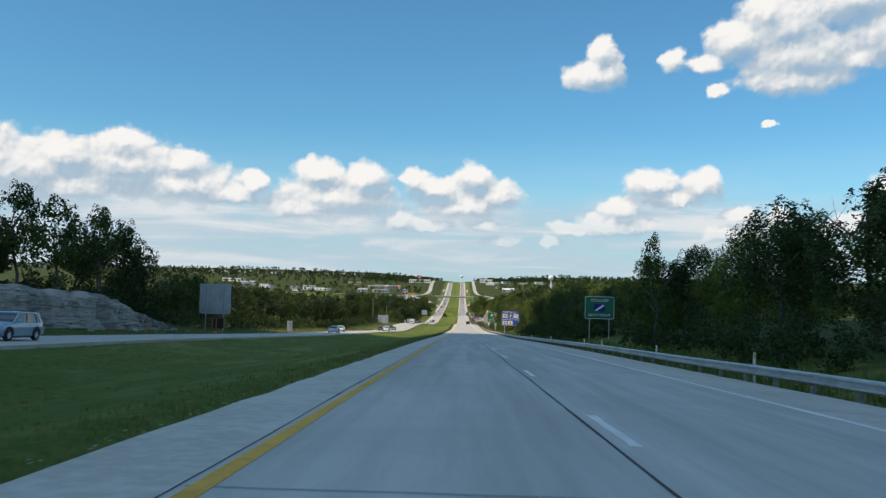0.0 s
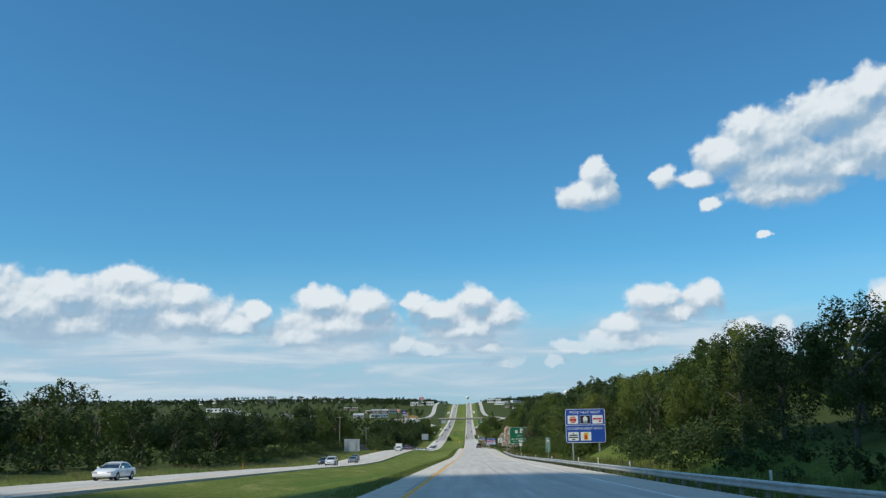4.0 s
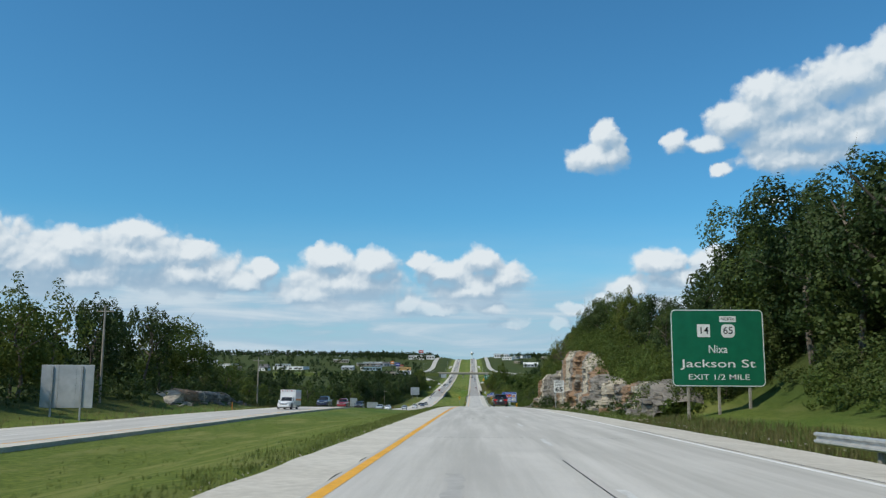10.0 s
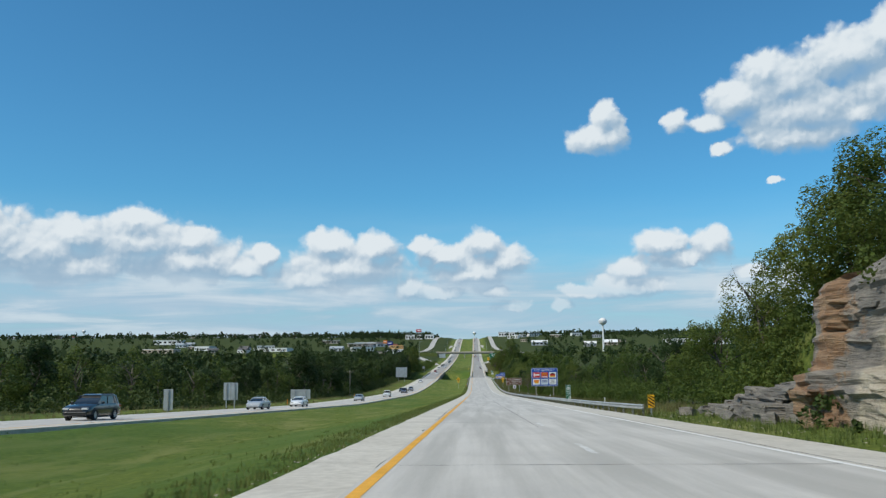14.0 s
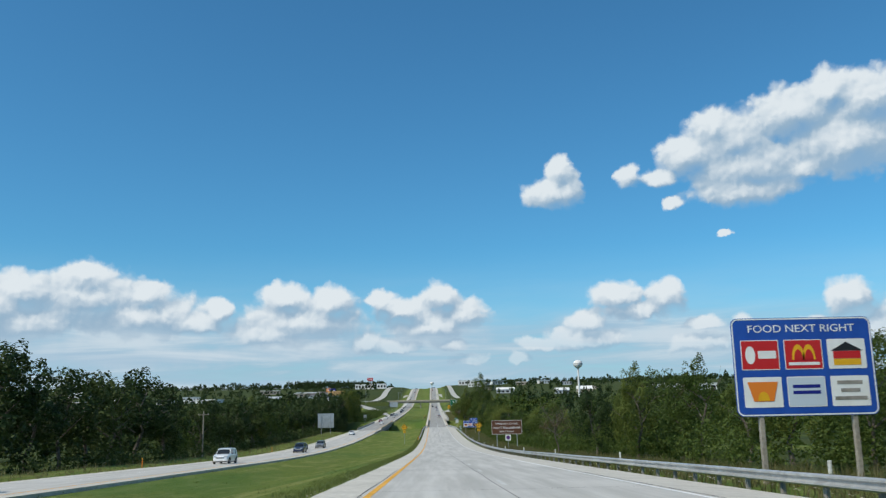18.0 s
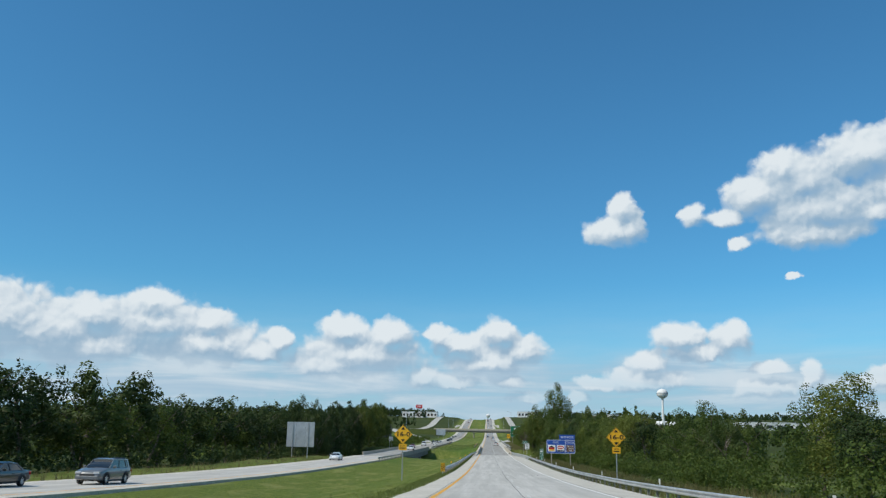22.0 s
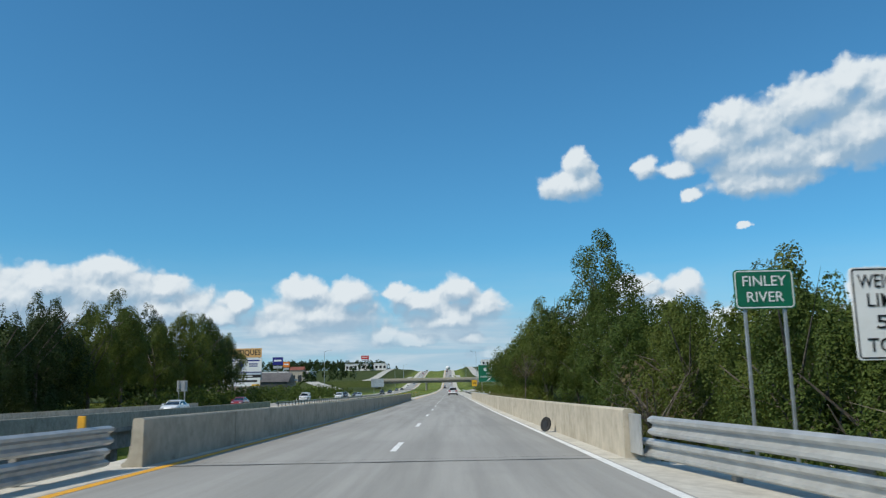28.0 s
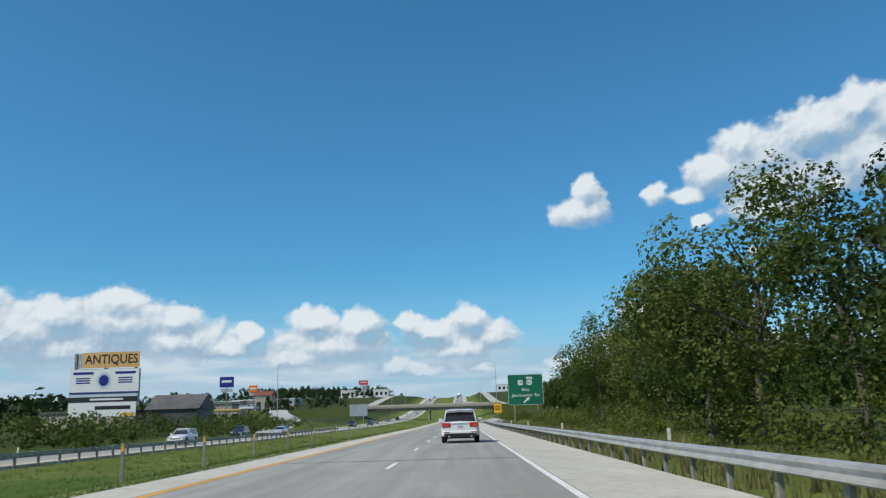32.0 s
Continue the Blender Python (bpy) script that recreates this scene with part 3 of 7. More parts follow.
def trunk_mesh(name, seed, height=10.0, r=0.2, limbs=6, spread=2.4, twigs=0):
    rng = random.Random(seed)
    bm = bmesh.new()
    p, prev = Vector((0, 0, -0.4)), None
    top = height * 0.72
    pts = [Vector((0.25 * rng.uniform(-1, 1) * k, 0.25 * rng.uniform(-1, 1) * k, -0.4 + (top + 0.4) * k / 4)) for k in range(5)]
    for k in range(4):
        tube(bm, pts[k], pts[k + 1], r * (1 - k * 0.21), r * (1 - (k + 1) * 0.21), 7)
    for k in range(limbs):
        a = rng.uniform(0, 6.28)
        z = height * rng.uniform(0.28, 0.62)
        q = pts[min(3, int(z / top * 4))].copy()
        q.z = z
        e = q + Vector((math.cos(a) * spread * rng.uniform(0.6, 1.1), math.sin(a) * spread * rng.uniform(0.6, 1.1), height * rng.uniform(0.12, 0.32)))
        tube(bm, q, e, r * 0.42, r * 0.10, 5)
        for _ in range(twigs):
            w = q.lerp(e, rng.uniform(0.3, 1.0))
            tube(bm, w, w + Vector((rng.uniform(-1, 1), rng.uniform(-1, 1), rng.uniform(0.2, 1.4))) * spread * 0.5, r * 0.10, r * 0.02, 3)
    me = bpy.data.meshes.new(name)
    bm.to_mesh(me)
    bm.free()
    me.materials.append(M_BARK)
    return me


TRUNKS = [trunk_mesh("trunk", 11 + k, limbs=6, twigs=1) for k in range(3)]
BARE = trunk_mesh("trunk", 31, r=0.16, limbs=16, spread=2.6, twigs=7)
CROWNS = {
    "oak": [crown_mesh("crown", 40 + k, 3600, 10, 3.7 + 0.3 * k, 0.06, 16 + 2 * k, 0.98, 0.32, M_LEAF) for k in range(4)],
    "near_oak": [crown_mesh("crown", 140 + k, 9000, 10, 3.7 + 0.3 * k, 0.06, 20 + 3 * k, 0.92, 0.20, M_LEAF) for k in range(4)],
    "near_dark": [crown_mesh("crown", 160 + k, 8500, 10, 3.5, 0.05, 22, 0.92, 0.21, M_LEAF_DARK_SHADED) for k in range(3)],
    "near_slim": [crown_mesh("crown", 180 + k, 6500, 10, 2.8, 0.06, 24, 0.85, 0.20, M_LEAF) for k in range(2)],
    "tall": [crown_mesh("crown", 190 + k, 24000, 20, 5.6 + 0.5 * k, 0.05, 34, 0.80, 0.25, M_LEAF) for k in range(3)],
    "tall_dark": [crown_mesh("crown", 195 + k, 20000, 20, 6.4, 0.03, 30, 0.86, 0.29, M_LEAF_DARK_SHADED) for k in range(2)],
    "dark": [crown_mesh("crown", 60 + k, 3600, 10, 3.5, 0.05, 16, 0.98, 0.32, M_LEAF_DARK_SHADED) for k in range(3)],
    "slim": [crown_mesh("crown", 80 + k, 1500, 10, 2.7, 0.12, 20, 0.82, 0.46, M_LEAF) for k in range(2)],
    "dry": [crown_mesh("crown", 90, 700, 10, 3.2, 0.25, 22, 0.8, 0.26, M_LEAF_DRY)],
    "cedar": [crown_mesh("crown", 95 + k, 1700, 10, 3.1, 0.03, leaf=0.42, mat=M_CEDAR, cone=True) for k in range(2)],
}
KINDS = {"near_oak": ("broadleaf_tree", "leafy sunlit tree growing by the river", "trees"),
         "oak": ("broadleaf_tree", "full green broadleaf tree with a dense rounded crown", "trees"),
         "dark": ("broadleaf_tree", "dark green broadleaf tree with a heavy crown", "trees"),
         "tall": ("broadleaf_tree", "tall riverside tree with a long leafy crown", "trees"),
         "tall_dark": ("broadleaf_tree", "tall dark green riverside tree with a heavy crown", "trees"),
         "slim": ("broadleaf_tree", "slender light green tree with an open crown", "trees"),
         "dry": ("bare_tree", "half bare tree with thin brown foliage and grey branches", "trees"),
         "cedar": ("cedar_tree", "dark green cedar with a pointed crown", "trees")}
# open verge in front of the signs: from, to, and how far out
SIGHT = [(66, 90, 17.0), (195, 232, 17.4), (335, 386, 19.0), (600, 638, 17.2), (715, 758, 17.0), (1185, 1248, 22.0)]


def hides_sign(x, y):
    return any(a < y < b and 0 < x < c - 0.17 * (b - y) for a, b, c in SIGHT)


TREE_COUNT = [0]


def tree(kind, x, y, h, spread=1.0, seed=0):
    rng = random.Random(seed * 7 + int(x * 10) + int(y * 31))
    shape = "near_" + kind if 0 < x < 26.5 and "near_" + kind in CROWNS else kind
    k = rng.randrange(len(CROWNS[shape]))
    name, label, group = KINDS[kind]
    ob = thing(name, pose(x, y, ground(x, y) - 0.1, 0, 0, rng.uniform(0, 360)), label, "tree", group + " along the highway")
    s = h / 10.0
    w = s * spread * rng.uniform(0.92, 1.12)
    t = new("trunk", BARE if kind == "dry" else TRUNKS[rng.randrange(3)])
    c = new("crown", CROWNS[shape][k])
    for o in (t, c):
        o.parent = ob
        o.scale = (w, w, s)
    if kind.startswith("tall"):
        c.scale = (w / 2, w / 2, s / 2)
    TREE_COUNT[0] += 1
    return ob


def rows_of_trees(side, y0, y1, x, step, h0, h1, kinds, seed, spread=1.0, jitter=2.5):
    rng = random.Random(seed)
    y = y0
    while y < y1:
        xx = x + rng.uniform(-jitter, jitter)
        yy, kind, h = y + rng.uniform(-2, 2), rng.choice(kinds), rng.uniform(h0, h1)
        if not hides_sign(side * xx - 2.5, yy):
            tree(kind, side * xx, yy, h, spread, seed)
        y += step * rng.uniform(0.75, 1.25)


MIX = ["oak", "oak", "dark", "slim", "oak"]
# mostly dark kinds: the west trees' shaded side is put into leaf colour
WEST = ["dark", "dark", "oak", "dark"]
# west side, beyond the opposite carriageway
rows_of_trees(-1, 20, 66, 54, 6.0, 11.5, 14, ["dark", "dark", "cedar", "dark"], 1)
rows_of_trees(-1, 68, 132, 52, 6.5, 11, 14, ["dark", "dark", "dark", "cedar"], 37)
rows_of_trees(-1, 134, 400, 53, 8.5, 9.5, 12, WEST, 2, 1.15)
rows_of_trees(-1, 402, 490, 54, 7.5, 12.5, 15.5, ["oak", "dark", "oak"], 3)
rows_of_trees(-1, 496, 700, 54, 9.0, 8.5, 11, WEST, 4, 1.2)
rows_of_trees(-1, 705, 765, 52, 7.5, 14.5, 16.5, WEST, 5, 1.15)
rows_of_trees(-1, 768, 958, 53, 8.5, 11.5, 14.5, WEST, 25, 1.2)
rows_of_trees(-1, 966, 1050, 50, 8.0, 20, 23, ["tall_dark"], 26, 0.95)
rows_of_trees(-1, 1054, 1150, 50, 8.0, 15, 19, ["tall_dark", "tall_dark", "tall"], 6)
# east side
rows_of_trees(1, 14, 72, 18.5, 5.5, 7.6, 9.2, ["dark", "dark", "oak", "dark"], 11, 1.1, 1.5)
rows_of_trees(1, 74, 92, 18.5, 5.0, 4.2, 5.2, ["oak", "dark", "dark"], 35, 1.35, 1.8)
rows_of_trees(1, 94, 130, 18.5, 5.5, 5.0, 6.4, ["oak", "dark", "dark"], 34, 1.25, 1.8)
rows_of_trees(1, 134, 232, 18.5, 6.0, 6.5, 8.5, ["oak", "dark", "oak", "dark"], 31, 1.05)
rows_of_trees(1, 236, 392, 17.8, 5.5, 6.0, 8.0, ["oak", "dark", "dark", "oak"], 12, 1.2, 1.5)
rows_of_trees(1, 338, 396, 21.5, 4.2, 11.0, 13.5, ["dark", "dark", "oak"], 38, 1.0, 0.9)
rows_of_trees(1, 292, 338, 20.5, 4.8, 6.5, 8.5, ["dark", "oak", "dark"], 39, 1.1, 0.9)
rows_of_trees(1, 398, 512, 19.5, 5.5, 5.0, 8.0, ["oak", "dark", "slim", "dark", "oak"], 13, 1.15, 1.5)
rows_of_trees(1, 462, 524, 17.8, 5.0, 4.8, 6.8, ["oak", "slim", "oak", "dark"], 23, 1.25, 1.0)
rows_of_trees(1, 540, 930, 23.0, 8.0, 6.0, 9.0, MIX, 14, 1.15)
rows_of_trees(1, 942, 965, 19.5, 6.0, 5.5, 7.5, ["oak", "slim"], 28, 1.1, 1.0)
rows_of_trees(1, 922, 966, 24.0, 4.6, 11.5, 14.0, ["oak", "dark", "oak", "slim"], 40, 1.0, 1.2)
rows_of_trees(1, 872, 920, 22.5, 5.5, 8.5, 10.5, ["oak", "slim", "oak"], 41, 1.0, 1.2)
rows_of_trees(1, 968, 993, 22.5, 5.5, 14.5, 17, ["tall"], 29, 1.0, 1.2)
rows_of_trees(1, 996, 1060, 24.5, 6.0, 18.0, 20.5, ["tall"], 30, 0.95, 1.5)
rows_of_trees(1, 1060, 1077, 18.5, 5.0, 10, 12.5, ["oak", "slim", "oak"], 15, 1.0)
rows_of_trees(1, 1078, 1150, 18.5, 5.5, 9.5, 12.0, ["oak", "oak", "slim", "dark"], 16, 1.1)
for kind, x, y, h in (("dry", 14.8, 338, 8.5), ("dry", 15.5, 470, 7.5), ("dark", 17.5, 697, 8.0), ("slim", 15.5, 670, 7.5), ("dry", 15.0, 708, 7.0), ("tall", 26.0, 1066, 26.0), ("tall", 20.5, 1070, 12.0), ("dry", 19.0, 1010, 14.0), ("slim", 14.4, 62, 8.6),
                      ("oak", 18.5, 641, 6.0), ("tall", 19.8, 1090, 17.5), ("oak", 18.2, 1072, 14.5), ("dark", 22.0, 1080, 17.0), ("dry", 13.8, 1062, 8.0), ("dry", 18.0, 262, 8.0)):
    tree(kind, x, y, h)


def woods(name, seed, spots, leaves, leaf, mats, label):
    """Many trees that nobody could count, as one mesh of leaf sprays."""
    rng = np.random.default_rng(seed)
    blocks = []
    for x, y, h in spots:
        c, d = crown_points(rng, leaves, h, h * 0.40, 0.02, 9, 1.05)
        blocks.append(leaf_cards(rng, c, d, leaf * h / 10.0) + np.array([x, y, ground(x, y) - 0.2]))
    v = np.concatenate(blocks)
    n = len(v) // 4
    me = bpy.data.meshes.new(name)
    me.vertices.add(len(v))
    me.vertices.foreach_set("co", v.ravel())
    me.loops.add(4 * n)
    me.loops.foreach_set("vertex_index", np.arange(4 * n))
    me.polygons.add(n)
    me.polygons.foreach_set("loop_start", np.arange(n) * 4)
    me.materials.append(mats)
    me.update(calc_edges=True)
    me.validate()
    return tagged(new(name, me), label, "woodland", kind="stuff")


def spots(seed, n, x0, x1, y0, y1, h0, h1, keep=None):
    rng = random.Random(seed)
    out = []
    while len(out) < n:
        x, y = rng.uniform(x0, x1), rng.uniform(y0, y1)
        if (keep is None or keep(x, y)) and not hides_sign(x - 0.7, y):
            out.append((x, y, rng.uniform(h0, h1)))
    return out


def no_river(x, y):
    return river(y) < 0.3


woods("woodland_hill", 205, spots(20, 34, 22.5, 27, 210, 402, 6.5, 9) + spots(21, 34, 28, 35, 214, 410, 7.5, 10), 1700, 0.50, M_LEAF_DARK_SHADED, "dark rounded tree crowns on the hillside")
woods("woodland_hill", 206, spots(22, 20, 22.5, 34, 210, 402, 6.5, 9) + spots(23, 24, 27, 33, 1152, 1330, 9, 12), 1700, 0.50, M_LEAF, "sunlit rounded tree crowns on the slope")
woods("woodland_hill", 207, spots(4, 80, 25, 60, 400, 528, 6, 9.5), 1300, 0.48, M_LEAF_DARK_SHADED, "dark trees above the rock cut")
woods("woodland_west", 201, spots(1, 330, -100, -58, 10, 1150, 9, 13, no_river) + spots(2, 60, -110, -56, 1050, 1150, 14, 18), 420, 0.85, M_LEAF_DARK_SHADED, "dense green woodland on the west side of the highway")
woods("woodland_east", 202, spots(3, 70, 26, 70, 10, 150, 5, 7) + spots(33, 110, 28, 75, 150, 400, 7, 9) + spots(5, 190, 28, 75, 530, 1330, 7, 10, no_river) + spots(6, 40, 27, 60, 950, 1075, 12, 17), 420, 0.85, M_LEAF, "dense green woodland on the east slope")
woods("woodland_valley", 203, spots(7, 1500, -620, -95, 30, 1350, 10, 14) + spots(8, 900, 75, 560, 300, 1500, 9, 13) + spots(9, 620, -900, -80, 1400, 2300, 8, 11) + spots(10, 700, 80, 900, 1550, 2500, 8, 12), 80, 2.0, M_LEAF_DARK_SHADED, "unbroken tree canopy over the river valley")
woods("woodland_ridge", 204, spots(11, 2000, -2100, 1700, 2100, 4300, 10, 16, lambda x, y: abs(x + 12) > 75) + spots(13, 60, 60, 500, 3100, 3500, 10, 14), 42, 3.0, M_LEAF_DARK_SHADED, "distant tree-covered ridge on the skyline")


woods("woodland_hill", 209, spots(15, 50, 18.8, 23.5, 332, 398, 4.5, 6.8), 1100, 0.42, M_LEAF_DARK_SHADED, "dark understorey below the tall hillside trees")
woods("woodland_knoll", 208, spots(12, 95, -240, -84, 1950, 2130, 11, 15) + spots(14, 26, 46, 170, 1960, 2100, 7, 10), 260, 1.1, M_LEAF_DARK_SHADED, "dark wooded knoll beside the crest of the highway")


def shrubs(name, seed, n, x0, x1, y0, y1, h0, h1, leaf, mat, label, leaves=70, keep=None):
    rng = np.random.default_rng(seed)
    blocks = []
    for x, y, h in spots(seed, n, x0, x1, y0, y1, h0, h1, keep):
        c, d = crown_points(rng, leaves, h, h * 0.75, -0.1, 6, 1.1)
        blocks.append(leaf_cards(rng, c, d, leaf) + np.array([x, y, ground(x, y)]))
    v = np.concatenate(blocks)
    me = bpy.data.meshes.new(name)
    me.from_pydata(v.tolist(), [], [(4 * i, 4 * i + 1, 4 * i + 2, 4 * i + 3) for i in range(len(v) // 4)])
    me.materials.append(mat)
    return tagged(new(name, me), label, "shrubs", kind="stuff")


# dark leaves here: shade over the first stretch is coloured in
shrubs("roadside_shrubs_east", 301, 230, 13.4, 17.0, 10, 230, 1.2, 2.8, 0.19, M_LEAF_DARK_SHADED, "leafy undergrowth at the foot of the east woods", 300)
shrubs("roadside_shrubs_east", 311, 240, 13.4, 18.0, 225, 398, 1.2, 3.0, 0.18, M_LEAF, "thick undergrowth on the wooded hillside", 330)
shrubs("roadside_shrubs_east", 314, 250, 13.4, 20.0, 225, 398, 1.4, 3.6, 0.19, M_LEAF_DARK_SHADED, "dark undergrowth on the wooded hillside", 330)
shrubs("roadside_shrubs_east", 312, 150, 12.6, 18.0, 930, 972, 1.6, 4.4, 0.18, M_LEAF, "sunlit bushes before the river", 340)
shrubs("roadside_shrubs_east", 302, 400, 16.0, 21.0, 525, 940, 1.2, 3.6, 0.20, M_LEAF, "leafy undergrowth along the east fence line", 330)
shrubs("roadside_shrubs_east", 303, 240, 14.2, 18.0, 1060, 1330, 1.0, 2.8, 0.18, M_LEAF, "leafy undergrowth by the river bridge", 240)
shrubs("roadside_shrubs_west", 304, 850, -50.5, -44.5, 130, 950, 1.4, 4.2, 0.42, M_LEAF_DARK_SHADED, "low bushes at the edge of the west woods", 60)
shrubs("roadside_shrubs_west", 305, 330, -48, -38, 1060, 1300, 1.2, 4.2, 0.50, M_LEAF, "low bushes below the billboards", 70)


def tall_grass(name, seed, n, x0, x1, y0, y1, h, mat, label, keep=None, follow=None):
    """Tufts of long blades, each a bent strip."""
    rng = np.random.default_rng(seed)
    xs, ys = rng.uniform(x0, x1, n), rng.uniform(y0, y1, n)
    v, f = [], []
    for x, y in zip(xs.tolist(), ys.tolist()):
        if keep and not keep(x, y):
            continue
        z = ground(x, y) if follow is None else follow(x, y)
        hh = h * rng.uniform(0.5, 1.3)
        for _ in range(6):
            a, lean = rng.uniform(0, 6.28), rng.uniform(0.1, 0.6) * hh
            dx, dy, w = math.cos(a), math.sin(a), 0.010 + 0.018 * hh
            bx, by = x + rng.uniform(-0.15, 0.15), y + rng.uniform(-0.15, 0.15)
            k = len(v)
            v += [(bx - dy * w, by + dx * w, z - 0.03), (bx + dy * w, by - dx * w, z - 0.03), (bx + dx * lean, by + dy * lean, z + hh)]
            f.append((k, k + 1, k + 2))
    me = bpy.data.meshes.new(name)
    me.from_pydata(v, [], f)
    me.materials.append(mat)
    return tagged(new(name, me), label, "grass", kind="stuff")


tall_grass("tall_grass_east", 401, 4200, 9.6, 13.8, 0, 300, 0.55, M_GREENGRASS, "rank green grass behind the guardrail")
tall_grass("tall_grass_east", 409, 4500, 9.7, 13.6, 190, 386, 0.42, M_DRYGRASS, "tawny grass between the guardrail and the trees")
tall_grass("tall_grass_east", 402, 5200, 9.6, 14.0, 300, 520, 0.30, M_GREENGRASS, "short rank grass at the foot of the rock cut")
tall_grass("tall_grass_east", 403, 7500, 9.8, 16.0, 525, 955, 0.55, M_DRYGRASS, "long tawny grass behind the guardrail")
tall_grass("tall_grass_east", 404, 3200, 9.6, 14.0, 1057, 1330, 0.6, M_DRYGRASS, "long tawny grass beyond the river bridge")
tall_grass("tall_grass_median", 405, 17000, -4.6, -3.3, -10, 957, 0.09, M_VERGEGRASS, "ragged grass along the edge of the paved shoulder")
tall_grass("tall_grass_median", 406, 15000, -20.8, -4.4, 0, 955, 0.07, M_VERGEGRASS, "uneven grass over the median")
tall_grass("tall_grass_median", 407, 4000, -20.8, -3.4, 1057, 1200, 0.16, M_VERGEGRASS, "uneven grass over the median beyond the bridge")
tall_grass("tall_grass_west", 408, 4200, -44, -34, 60, 955, 0.5, M_DRYGRASS, "rough grass on the far verge")

# ---- paint and wear on the road ----
def flat_piece(name, mesh, x, y, up, parent):
    ob = new(name, mesh)
    slope = math.degrees(math.atan2(zr(y + 1) - zr(y - 1), 2.0))
    ob.matrix_basis = pose(x, y, zr(y) + up, slope, 0, 0)
    ob.parent = parent
    return ob


def quad_mesh(name, w, l, mat, seed, rag=0.012, n=8):
    rng = random.Random(seed)
    v, f = [], []
    for i in range(n + 1):
        y = -l / 2 + l * i / n
        v += [(-w / 2 + rng.uniform(-rag, rag), y, 0), (w / 2 + rng.uniform(-rag, rag), y, 0)]
        if i:
            f.append((2 * i - 2, 2 * i - 1, 2 * i + 1, 2 * i))
    me = bpy.data.meshes.new(name)
    me.from_pydata(v, [], f)
    me.materials.append(mat)
    return me


DASHES = [quad_mesh("lane_dash", 0.13, 3.05, M_WHITE, k) for k in range(3)]
FADED = [quad_mesh("lane_dash", 0.12, 3.05, M_FADED, k + 5, 0.03) for k in range(3)]
for i in range(114):
    y = -1.9 + 12.19 * i
    flat_piece("lane_dash", FADED[i % 3] if 140 < y < 945 else DASHES[i % 3], 1.90, y, 0.005, NB)
    if i % 2 == 0 or i < 60:
        flat_piece("lane_dash", DASHES[i % 3], -26.9, y + 3, 0.005 - opp(y + 3), SB)


def crack(name, x, y0, y1, w, sway, seed, parent, gap=0.0, drop=0.0):
    """A tarred joint of uneven width along the lanes."""
    v, f, prev = [], [], False
    for i in range(int((y1 - y0) / 0.7)):
        y = y0 + 0.7 * i
        c = x + sway * wave(seed, y, 0.12, seed)
        h = w * (0.55 + 0.8 * abs(wave(seed + 9, y, 0.35, seed)))
        if wave(seed + 4, y, 0.02, seed) < gap:
            prev = False
            continue
        k = len(v)
        v += [(c - h, y, zr(y) + 0.003 - drop), (c + h, y, zr(y) + 0.003 - drop)]
        if prev:
            f.append((k - 2, k - 1, k + 1, k))
        prev = True
    return link_mesh(name, v, f, M_TAR, False, parent)


crack("tar_joint", 1.68, -10, 140, 0.030, 0.05, 1.3, NB, -9.0)
crack("tar_joint", 1.68, 140, 945, 0.019, 0.06, 1.3, NB, -0.12)
crack("tar_joint", -2.03, -10, 945, 0.014, 0.05, 4.1, NB, 0.05)
crack("tar_joint", 5.80, -10, 945, 0.022, 0.05, 8.2, NB, 0.0)
crack("tar_joint", 1.70, 1060, 1330, 0.022, 0.06, 6.6, NB, 0.1)


def cross_joint(y, x0, x1, w, seed):
    rng = random.Random(seed)
    n = 14
    v = []
    for i in range(n + 1):
        x = x0 + (x1 - x0) * i / n
        yy = y + rng.uniform(-0.02, 0.02)
        h = w * rng.uniform(0.4, 1.0)
        v += [(x, yy - h, zr(yy) + 0.0035), (x, yy + h, zr(yy) + 0.0035)]
    link_mesh("cross_joint", v, [(2 * i - 2, 2 * i, 2 * i + 1, 2 * i - 1) for i in range(1, n + 1)], M_TAR, False, NB)


for i in range(64):
    cross_joint(6.0 + 18.3 * i, -1.95, 5.65, 0.014, i)
for k, (y, w) in enumerate(((957.0, 0.10), (1057.0, 0.12), (1098.0, 0.10), (1107.0, 0.05), (821.0, 0.08))):
    cross_joint(y, -1.95, 5.65, w, 90 + k)

# dark wheel-worn patches and pale grit on the shoulders
M_PATCH = material("oil_darkened_concrete", (0.33, 0.32, 0.30), (0.43, 0.42, 0.395), 5.0, 0.8, coarse=0.6)
M_GRIT = material("pale_gravel_and_grit", (0.30, 0.27, 0.22), (0.55, 0.51, 0.44), 12.0, 0.95, 0.6, 40)
rng_ = random.Random(5)
for k in range(9):
    y = rng_.uniform(10, 1150)
    me = quad_mesh("oil_patch", rng_.uniform(0.12, 0.25), rng_.uniform(3, 9), M_PATCH, k, 0.07, 14)
    flat_piece("oil_patch", me, rng_.choice((-0.05, 3.7)) + rng_.uniform(-0.3, 0.3), y, 0.0022, NB)


